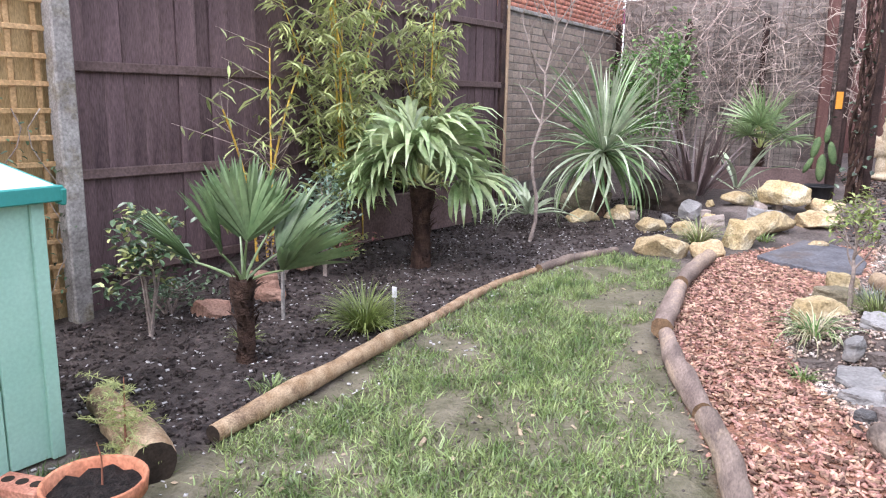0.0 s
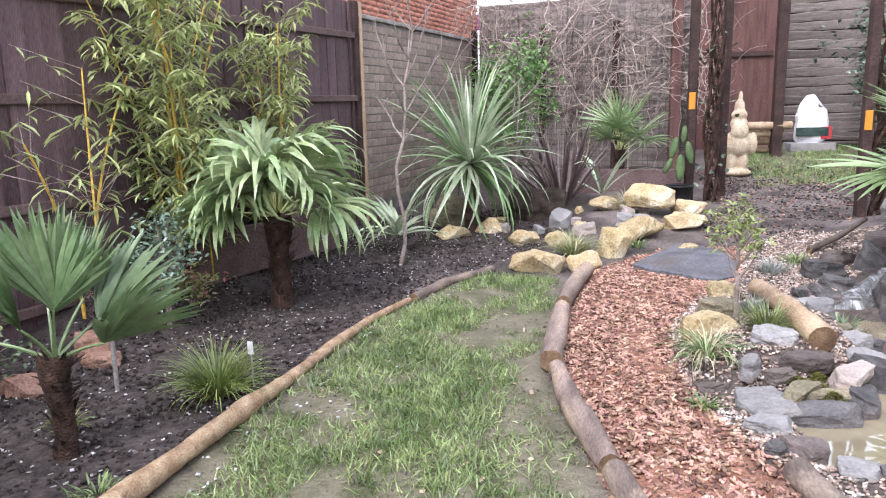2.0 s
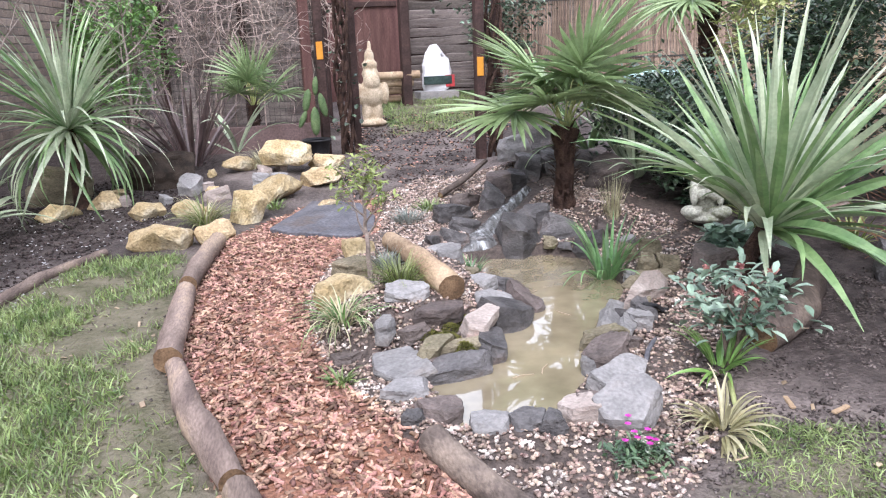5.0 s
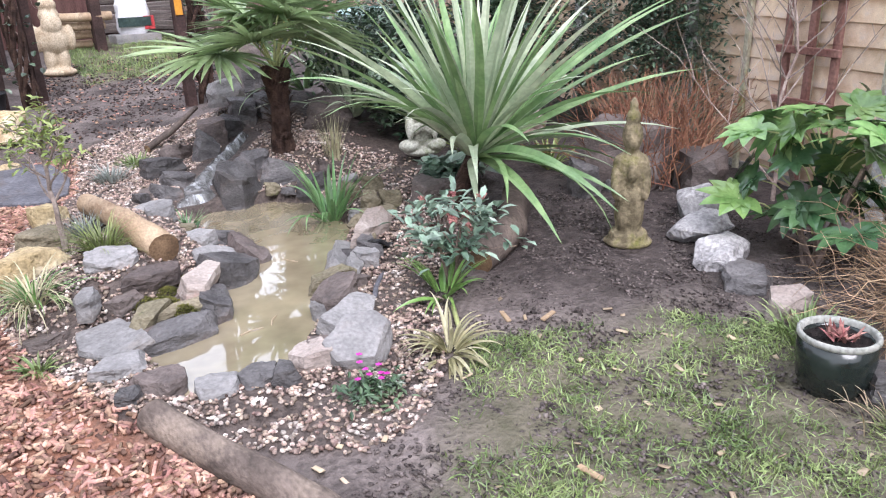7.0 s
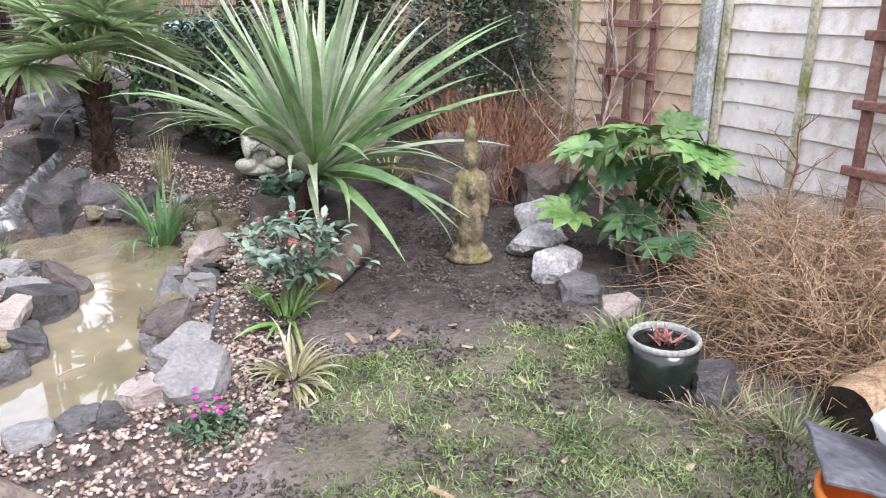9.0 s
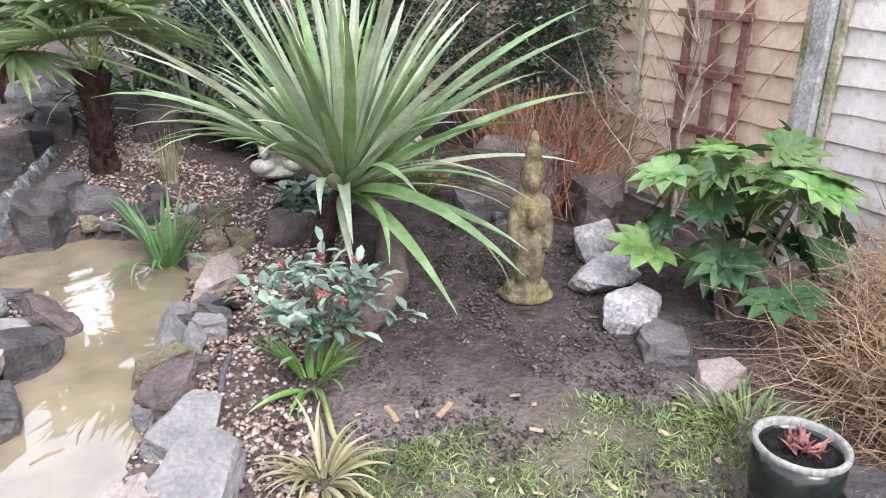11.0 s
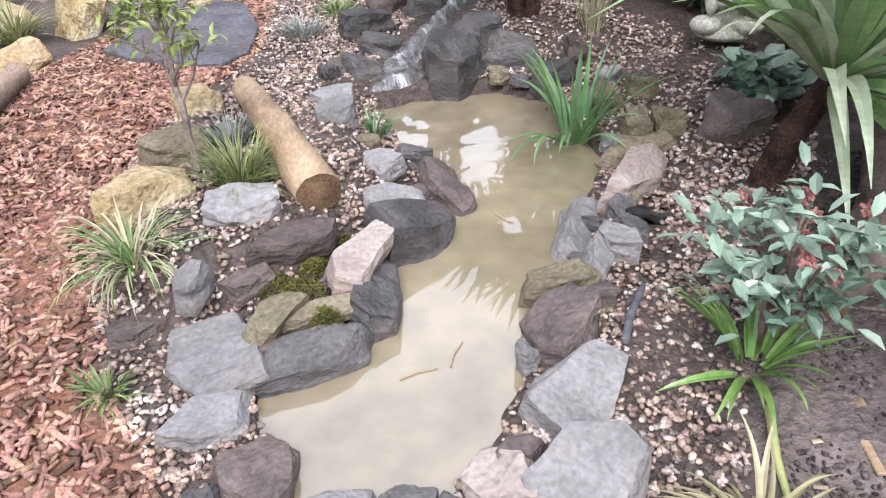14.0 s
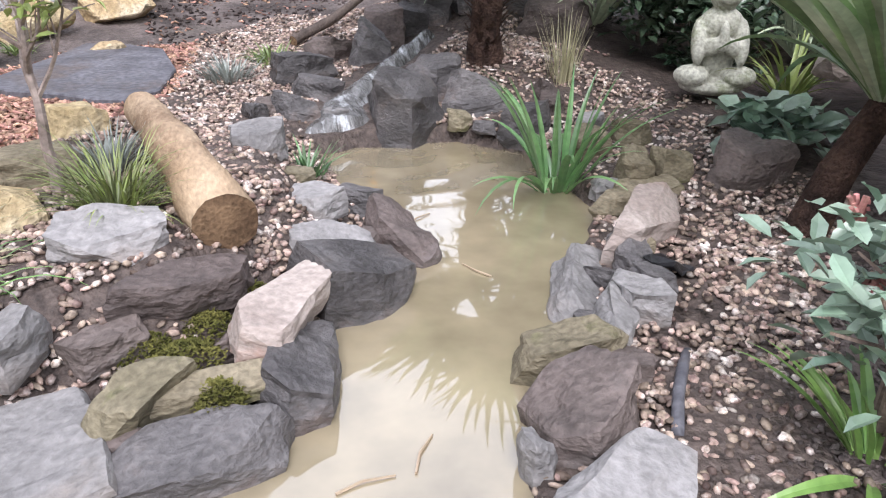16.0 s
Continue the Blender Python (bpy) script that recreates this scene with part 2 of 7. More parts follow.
M["bright_plain"] = leaf("bright_plain", (0.13, 0.26, 0.06), (0.25, 0.4, 0.12), 0.4, 0.3, 0.2, per_object=True)
M["striped_plain"] = leaf("striped_plain", (0.24, 0.22, 0.11), (0.42, 0.39, 0.22), 0.5, 0.3, 0.2, per_object=True)
M["ivy_leaf"] = leaf("ivy_leaf", (0.032, 0.06, 0.038), (0.085, 0.13, 0.075), 0.36, 0.45, 0.1)
M["berry"] = mat("berry", (0.28, 0.1, 0.1), (0.42, 0.22, 0.19), 20, 0.5, 0.2, 90, island=0.3)
M["magenta"] = mat("magenta", (0.36, 0.025, 0.24), (0.52, 0.06, 0.36), 20, 0.5, 0.1, 60, island=0.3)
M["sedge"] = leaf("sedge", (0.16, 0.22, 0.05), (0.3, 0.36, 0.11), 0.5, 0.35, 0.2)
M["sedge_pale"] = leaf("sedge_pale", (0.36, 0.34, 0.2), (0.55, 0.52, 0.34), 0.6, 0.3, 0.2)
M["iris_leaf"] = leaf("iris_leaf", (0.08, 0.18, 0.07), (0.15, 0.28, 0.11), 0.4, 0.3, 0.2)
M["lavender"] = leaf("lavender", (0.22, 0.25, 0.22), (0.36, 0.39, 0.36), 0.7, 0.2, 0.1)
M["cactus_skin"] = mat("cactus_skin", (0.07, 0.12, 0.05), (0.14, 0.2, 0.09), 14, 0.6, 0.4, 120)
M["twig"] = mat("twig", (0.24, 0.185, 0.16), (0.5, 0.41, 0.36), 8, 0.85, 0.3, 60, island=0.45)
M["red_twig"] = mat("red_twig", (0.2, 0.09, 0.055), (0.32, 0.16, 0.1), 8, 0.8, 0.3, 60, island=0.35)
M["tan_twig"] = mat("tan_twig", (0.26, 0.165, 0.1), (0.47, 0.34, 0.225), 8, 0.85, 0.3, 60, island=0.35)
M["grey_bark"] = mat("grey_bark", (0.2, 0.16, 0.14), (0.36, 0.3, 0.27), 8, 0.85, 0.4, 60)
M["trunk_fibre"] = mat("trunk_fibre", (0.03, 0.018, 0.015), (0.11, 0.066, 0.05), 12, 0.95, 1.0, 90, dist=0.03)
M["grass"] = leaf("grass", (0.12, 0.19, 0.055), (0.31, 0.39, 0.155), 0.55, 0.5, 0.25)
M["grass_dull"] = leaf("grass_dull", (0.1, 0.125, 0.045), (0.23, 0.25, 0.11), 0.6, 0.5, 0.2)
M["bark_chip"] = mat("bark_chip", (0.2, 0.108, 0.08), (0.47, 0.29, 0.22), 14, 0.8, 0.4, 90, island=0.7)
M["pebble"] = mat("pebble", (0.14, 0.095, 0.08), (0.46, 0.355, 0.29), 28, 0.5, 0.2, 120, (0.66, 0.595, 0.55), island=0.65)
M["crumb"] = mat("crumb", (0.026, 0.021, 0.02), (0.1, 0.08, 0.074), 20, 0.95, 0.4, 90, island=0.55, spec=0.1)
M["mud_clod"] = mat("mud_clod", (0.06, 0.049, 0.046), (0.17, 0.143, 0.133), 20, 0.75, 0.5, 90, island=0.5)
M["old_statue"] = mat("old_statue", (0.1, 0.082, 0.05), (0.3, 0.25, 0.16), 11, 0.9, 0.9, 60, (0.15, 0.145, 0.045), dist=0.01)
M["pale_statue"] = mat("pale_statue", (0.42, 0.42, 0.35), (0.6, 0.6, 0.52), 14, 0.85, 0.5, 70, (0.3, 0.32, 0.22), dist=0.006)
M["cream_statue"] = mat("cream_statue", (0.5, 0.4, 0.28), (0.66, 0.56, 0.42), 9, 0.85, 0.5, 70, (0.4, 0.3, 0.2), dist=0.01)
M["glazed_pot"] = mat("glazed_pot", (0.011, 0.017, 0.016), (0.025, 0.034, 0.031), 6, 0.16, 0.08, 30, spec=0.6, grain=0.2)
M["pot_rim"] = mat("pot_rim", (0.28, 0.29, 0.26), (0.4, 0.4, 0.37), 12, 0.45, 0.2, 60)
M["black_plastic"] = mat("black_plastic", (0.02, 0.02, 0.022), (0.04, 0.04, 0.044), 5, 0.4, 0.2, 50)
M["potting_soil"] = mat("potting_soil", (0.012, 0.01, 0.01), (0.035, 0.028, 0.026), 30, 0.95, 1.0, 120, dist=0.02)
M["orange_bucket"] = mat("orange_bucket", (0.72, 0.2, 0.04), (0.8, 0.26, 0.06), 5, 0.4, 0.05, 40, grain=0.12)
M["slate_sheet"] = mat("slate_sheet", (0.085, 0.086, 0.1), (0.16, 0.16, 0.18), 5, 0.5, 0.4, 40, (0.12, 0.1, 0.095), dist=0.006)
M["wire"] = mat("wire", (0.05, 0.05, 0.05), (0.09, 0.085, 0.08), 9, 0.6, 0.1, 40)
M["steel"] = mat("steel", (0.4, 0.4, 0.4), (0.55, 0.55, 0.55), 9, 0.35, 0.1, 40)


def water_material(name, col, rough, ripple, scale):
    m = mat(name, col, tuple(v * 1.12 for v in col), 1.2, rough, 0, 4)
    nt = m.node_tree
    b = nt.nodes["Principled BSDF"]
    for l in list(b.inputs["Roughness"].links):
        nt.links.remove(l)
    b.inputs["Roughness"].default_value = rough
    b.inputs["IOR"].default_value = 1.33
    b.inputs["Specular IOR Level"].default_value = 0.5
    tc = nt.nodes.new("ShaderNodeTexCoord")
    n = nt.nodes.new("ShaderNodeTexNoise")
    n.inputs["Scale"].default_value, n.inputs["Detail"].default_value = scale, 2
    bp = nt.nodes.new("ShaderNodeBump")
    bp.inputs["Strength"].default_value, bp.inputs["Distance"].default_value = ripple, 0.02
    nt.links.new(tc.outputs["Object"], n.inputs["Vector"])
    nt.links.new(n.outputs["Fac"], bp.inputs["Height"])
    nt.links.new(bp.outputs[0], b.inputs["Normal"])
    b.inputs["Coat Weight"].default_value = 1.0
    b.inputs["Coat Roughness"].default_value = 0.01
    b.inputs["Coat IOR"].default_value = 2.2
    nt.links.new(bp.outputs[0], b.inputs["Coat Normal"])
    return m


M["pond_water"] = water_material("pond_water", (0.28, 0.236, 0.155), 0.08, 0.05, 4)
M["stream_water"] = mat("stream_water", (0.07, 0.068, 0.066), (0.2, 0.2, 0.2), 16, 0.12, 0.7, 45, (0.5, 0.52, 0.54), stretch=(1.8, 0.7, 0.7), dist=0.015, spec=0.6, grain=0.3)


# ---- helpers ----


def inside(px, py, poly):
    """Which of the points lie in a polygon (numpy arrays)."""
    px, py = np.asarray(px), np.asarray(py)
    r = np.zeros(px.shape, bool)
    n = len(poly)
    for i in range(n):
        (x1, y1), (x2, y2) = poly[i], poly[(i + 1) % n]
        if y1 == y2:
            continue
        c = ((y1 > py) != (y2 > py)) & (px < (x2 - x1) * (py - y1) / (y2 - y1) + x1)
        r ^= c
    return r


def edge_distance(px, py, poly, closed=True):
    d = np.full(np.shape(px), 1e9)
    n = len(poly)
    for i in range(n if closed else n - 1):
        ax, ay = poly[i]
        bx, by = poly[(i + 1) % n]
        ux, uy = bx - ax, by - ay
        t = np.clip(((px - ax) * ux + (py - ay) * uy) / (ux * ux + uy * uy), 0, 1)
        d = np.minimum(d, np.hypot(px - ax - t * ux, py - ay - t * uy))
    return d


def signed(px, py, poly):
    d = edge_distance(px, py, poly)
    return np.where(inside(px, py, poly), d, -d)


def sm(v, a, b):
    t = np.clip((np.asarray(v, float) - a) / (b - a), 0, 1)
    return t * t * (3 - 2 * t)


POND = [(1.47, 5.05), (1.53, 4.4), (1.57, 4.06), (1.48, 3.8), (1.32, 3.64), (1.25, 3.31), (1.1, 3.26), (0.9, 3.18), (0.95, 2.95), (0.93, 2.78),
        (1.15, 2.72), (1.29, 2.78), (1.4, 2.88), (1.52, 3.05), (1.64, 3.3), (1.82, 3.5), (1.97, 3.82), (2.24, 4.25), (2.26, 4.85), (2.0, 5.1)]
WATER = 0.105
LAWN = [(-1.87, 1.2), (-1.83, 2.1), (-1.8, 3.0), (-1.76, 4.1), (-1.5, 5.2), (-1.15, 5.75), (-0.6, 5.6), (-0.43, 4.9), (-0.4, 4.4), (-0.33, 3.6),
        (-0.05, 2.75), (0.2, 2.1), (0.42, 1.4), (0.5, -2.5), (-3.2, -2.5), (-2.3, 0.9)]
BARK = [(0.2, 2.1), (-0.05, 2.75), (-0.33, 3.6), (-0.4, 4.5), (-0.38, 5.8), (-0.1, 6.2), (0.3, 6.8), (0.95, 6.9), (0.85, 5.8), (0.5, 5.2), (0.3, 4.5),
        (0.3, 3.9), (0.42, 3.3), (0.62, 2.95), (0.74, 2.6), (0.95, 2.1), (1.15, 1.62), (1.3, 0.9), (1.35, -2.5), (0.5, -2.5), (0.42, 1.4)]
GRAVEL = [(0.3, 4.4), (0.3, 3.8), (0.45, 3.3), (0.62, 2.95), (0.8, 2.6), (1.0, 2.3), (1.35, 2.08), (1.6, 2.12), (1.85, 2.4), (2.2, 3.0), (2.55, 3.5), (3.0, 3.9), (3.5, 4.6),
          (3.5, 5.4), (3.0, 6.3), (2.4, 7.0), (1.5, 7.6), (0.95, 7.0), (0.85, 5.8), (0.5, 5.2)]
TURF = [(1.35, 1.75), (1.75, 2.12), (2.05, 2.5), (2.4, 2.4), (2.9, 2.25), (3.2, 1.9), (2.9, 1.2), (2.6, 0.5), (2.4, -2.5), (1.35, -2.5), (1.4, 0.9)]
BACKLAWN = [(1.4, 9.9), (2.6, 10.2), (3.6, 11.2), (4.2, 13.6), (1.5, 13.6)]


def terrain(x, y):
    """Height of the ground without the pond."""
    x, y = np.asarray(x, float), np.asarray(y, float)
    yc, xc = np.clip(y, -12, 25), np.clip(x, -10, 12)
    z = 0.013 * xc + 0.035 * yc + 0.05 * np.clip(yc - 7, 0, 12)
    z = z + 0.34 * np.exp(-((x - 2.75) ** 2 / 0.5 + (y - 7.1) ** 2 / 0.55))
    z = z + 0.22 * sm(-3.0 - x, 0, 0.5) * sm(y, 2.9, 4.0) * sm(8.5 - y, 0, 1)
    z = z + 0.10 * np.exp(-((x + 0.1) ** 2 / 0.5 + (y - 8.0) ** 2 / 0.5))
    z = z + 0.17 * sm(signed(x, y, [(0.42, 3.75), (0.42, 4.5), (0.6, 4.95), (1.0, 5.0), (1.32, 4.5), (1.3, 4.05), (1.0, 3.62), (0.7, 3.52)]), -0.14, 0.16)
    z = z + 0.12 * np.exp(-((x - 2.5) ** 2 / 0.22 + (y - 5.85) ** 2 / 0.2))
    return z


def ground(x, y):
    """Height of the ground at one place."""
    x1, y1 = np.array([float(x)]), np.array([float(y)])
    return float(pond_cut(x1, y1, terrain(x1, y1))[0])


def pond_cut(x, y, z):
    s = signed(x, y, POND)
    rim = np.where(s > -0.3, np.maximum(WATER + 0.02, z - 0.03 * sm(s, -0.3, -0.1)), z)
    return np.where(s > -0.04, WATER - 0.02 - 0.3 * sm(s, -0.04, 0.15), rim)


def finish(ob, material, smooth=False):
    ob.data.materials.append(material)
    if smooth:
        ob.data.polygons.foreach_set("use_smooth", [True] * len(ob.data.polygons))
    return ob


def mesh_of(name, verts, faces):
    me = bpy.data.meshes.new(name)
    me.from_pydata([tuple(v) for v in verts], [], [tuple(f) for f in faces])
    me.update()
    return me


def part(name, src, material, parent=None, label="", smooth=False, kind=""):
    """Links a bmesh, a mesh or a Soup as one object, under a thing or a part."""
    if isinstance(src, bmesh.types.BMesh):
        me = bpy.data.meshes.new(name)
        src.to_mesh(me)
        src.free()
    elif isinstance(src, Soup):
        me = src.mesh(name)
    else:
        me = src
    ob = new(name, me)
    if not me.materials:
        finish(ob, M[material] if isinstance(material, str) else material, smooth)
    if parent:
        ob.parent = parent
    if label or kind:
        tagged(ob, label=label, kind=kind)
    return ob


def thing(name, m, label, category, group="", kind=""):
    ob = new(name)
    ob.empty_display_size = 0.1
    ob.matrix_world = m
    return tagged(ob, label, category, group, kind)


class Soup:
    """Gathers loose pieces into one mesh."""

    def __init__(self):
        self.v, self.f, self.n = [], [], 0

    def add(self, verts, faces):
        verts = np.asarray(verts, float)
        self.v.append(verts)
        self.f.extend([tuple(i + self.n for i in f) for f in faces])
        self.n += len(verts)

    def mesh(self, name):
        return mesh_of(name, np.concatenate(self.v), self.f)


def scatter(name, base_v, base_f, mats):
    """One mesh of many copies of a small piece; mats: N x 3 x 4."""
    base_v = np.asarray(base_v, float)
    n, k = len(mats), len(base_v)
    v = (np.einsum("nij,kj->nki", mats[:, :, :3], base_v) + mats[:, None, :, 3]).reshape(-1, 3)
    size = len(base_f[0])
    f = (np.asarray(base_f)[None] + (np.arange(n) * k)[:, None, None]).reshape(-1, size)
    me = bpy.data.meshes.new(name)
    me.vertices.add(len(v))
    me.vertices.foreach_set("co", v.ravel())
    me.loops.add(f.size)
    me.loops.foreach_set("vertex_index", f.ravel().astype(np.int32))
    me.polygons.add(len(f))
    me.polygons.foreach_set("loop_start", (np.arange(len(f)) * size).astype(np.int32))
    me.update(calc_edges=True)
    return me


def turn(rx, ry, rz):
    return np.array(Euler((rx, ry, rz)).to_matrix())


def box_bm(sx, sy, sz, c=(0, 0, 0), bevel=0.004, rot=None):
    bm = bmesh.new()
    m = Matrix.Translation(c) @ (rot or Matrix()) @ Matrix.Diagonal((sx, sy, sz, 1))
    bmesh.ops.create_cube(bm, size=1, matrix=m)
    if bevel:
        bmesh.ops.bevel(bm, geom=bm.edges[:], offset=bevel, segments=1, affect="EDGES")
    return bm


def tube(points, radii, n=6, cap=True):
    """Vertices and faces of a tapered tube along points."""
    P = [Vector(p) for p in points]
    if not hasattr(radii, "__len__"):
        radii = [radii] * len(P)
    vs, fs = [], []
    up = None
    for i, p in enumerate(P):
        d = (P[min(i + 1, len(P) - 1)] - P[max(i - 1, 0)]).normalized()
        if up is None:
            up = d.orthogonal().normalized()
        up = (up - d * up.dot(d)).normalized()
        side = d.cross(up)
        for k in range(n):
            a = 2 * math.pi * k / n
            vs.append(p + (up * math.cos(a) + side * math.sin(a)) * radii[i])
    for i in range(len(P) - 1):
        for k in range(n):
            fs.append((i * n + k, i * n + (k + 1) % n, (i + 1) * n + (k + 1) % n, (i + 1) * n + k))
    if cap:
        fs.append(tuple(range(n))[::-1])
        fs.append(tuple((len(P) - 1) * n + k for k in range(n)))
    return [tuple(v) for v in vs], fs


def blade(length, width, droop=0.6, rise=0.9, fold=0.25, n=7, tip=0.7, kink=1.0):
    """A strap leaf from the origin along +x: it rises by an angle and droops; folded along its midrib."""
    vs, fs = [], []
    x = z = 0.0
    a = rise
    for i in range(n + 1):
        t = i / n
        w = width * 0.5 * min(1.0, 0.55 + t * 1.5) * (1 - max(0, (t - (1 - tip)) / tip) ** 1.6 * 0.97)
        vs += [(x, -w, z + w * fold * 2), (x, 0, z), (x, w, z + w * fold * 2)]
        s = length / n
        x += math.cos(a) * s
        z += math.sin(a) * s
        a -= droop / n * (0.4 + 1.2 * t ** kink)
        if i < n:
            o = i * 3
            fs += [(o, o + 1, o + 4, o + 3), (o + 1, o + 2, o + 5, o + 4)]
    return vs, fs


def placed(vs, m):
    return [tuple(m @ Vector(v)) for v in vs]


def rock_bm(sx, sy, sz, seed, rough=0.12, points=16, bevel=0.035, block=0.0, split=False):
    """A faceted stone, bevelled and broken up by noise, its base just under z = 0: a hull of random points, or a split slab with bedding."""
    r = random.Random(seed)
    bm = bmesh.new()
    if split:
        n = r.choice((5, 6, 6, 7))
        tx, ty = r.uniform(-0.16, 0.16), r.uniform(-0.16, 0.16)
        for k in range(n):
            a = 2 * math.pi * (k + r.uniform(-0.28, 0.28)) / n + seed
            c, d = math.cos(a), math.sin(a)
            q = (1 + block * 0.8 * (1 / max(abs(c), abs(d)) - 1)) * r.uniform(0.86, 1.05)
            c, d = c * q / 2, d * q / 2
            f, g, h = r.uniform(0.62, 1.0), r.uniform(0.92, 1.06), r.uniform(0.75, 1.0)
            bm.verts.new((c * sx * f, d * sy * f, sz * (0.8 + tx * c * 2 + ty * d * 2 + r.uniform(-0.12, 0.06))))
            if r.random() < 0.6:
                bm.verts.new((c * sx * g, d * sy * g, sz * r.uniform(0.1, 0.62)))
            bm.verts.new((c * sx * h, d * sy * h, -sz * 0.14))
    else:
        for i in range(points):
            v = Vector((r.gauss(0, 1), r.gauss(0, 1), r.gauss(0, 1))).normalized()
            if block:
                mx = max(abs(c) for c in v)
                v = v.lerp(v / mx, block)
            v *= r.uniform(0.88, 1.05)
            bm.verts.new((v.x * sx / 2, v.y * sy / 2, v.z * sz / 2 + sz * 0.36))
    res = bmesh.ops.convex_hull(bm, input=bm.verts[:])
    dead = [e for e in set(res["geom_interior"] + res["geom_unused"]) if isinstance(e, bmesh.types.BMVert) and e.is_valid]
    bmesh.ops.delete(bm, geom=dead, context="VERTS")
    bmesh.ops.dissolve_limit(bm, angle_limit=0.2 if split else 0.32, verts=bm.verts[:], edges=bm.edges[:])
    s = min(sx, sy, sz)
    if not split:
        bmesh.ops.bevel(bm, geom=bm.edges[:], offset=s * bevel, segments=1, affect="EDGES")
    for k in range(4 if split else 2):
        bmesh.ops.triangulate(bm, faces=bm.faces[:])
        bmesh.ops.subdivide_edges(bm, edges=[e for e in bm.edges if e.calc_length() > s * (0.19 if split else 0.24)], cuts=1)
        if split and k == 2:
            bmesh.ops.smooth_vert(bm, verts=bm.verts[:], factor=0.3, use_axis_x=True, use_axis_y=True, use_axis_z=True)
    bmesh.ops.triangulate(bm, faces=bm.faces[:])
    bm.normal_update()
    off = Vector((seed * 3.7, seed * 1.3, 0))
    for v in bm.verts:
        v.co += v.normal * noise.noise(v.co / s * 1.4 + off) * s * rough * 0.6
        v.co += v.normal * noise.noise(v.co / s * 4 + off) * s * rough * 0.22
        if split:
            w = Vector((v.normal.x, v.normal.y, 0))
            v.co += w * noise.noise(Vector((v.co.x / s * 1.2, v.co.y / s * 1.2, v.co.z / s * 4.5)) + off) * s * 0.08
            v.co += v.normal * min(0.0, noise.noise(v.co / s * 2.2 - off) + 0.1) * s * 0.12
        v.co += v.normal * noise.noise(v.co / s * 9 + off) * s * rough * 0.14
    return bm


ROCKS = [0]


def rock(x, y, sx, sy, sz, rz=0, material="slate_rock", rx=0, ry=0, sink=0.0, z=None, label="", block=0.35, rough=0.12, parent=None, name="stone", group=""):
    ROCKS[0] += 1
    soft = material in ("sandstone", "white_rock")
    bm = rock_bm(sx * 1.06, sy * 1.06, sz, ROCKS[0], rough * (1.6 if soft else 1.0), block=block if soft else min(1, block + 0.2), points=19, split=not soft)
    ob = part(name, bm, material)
    base = ground(x, y) if z is None else z
    ob.matrix_world = pose(x, y, base - sink, rx, ry, rz)
    if parent:
        ob.parent = parent
        ob.matrix_parent_inverse = parent.matrix_world.inverted()
    else:
        tagged(ob, label or "rough grey stone set in the gravel bank", "stone", group)
    return ob


# ---- ground ----
def spaced(fine_a, fine_b, step, far_a, far_b):
    mid = list(np.arange(fine_a, fine_b + 1e-6, step))
    lo, hi, d = [fine_a], [mid[-1]], step
    while lo[-1] > far_a:
        d *= 1.5
        lo.append(max(far_a, lo[-1] - d))
    d = step
    while hi[-1] < far_b:
        d *= 1.5
        hi.append(min(far_b, hi[-1] + d))
    return np.array(lo[:0:-1] + mid + hi[1:])


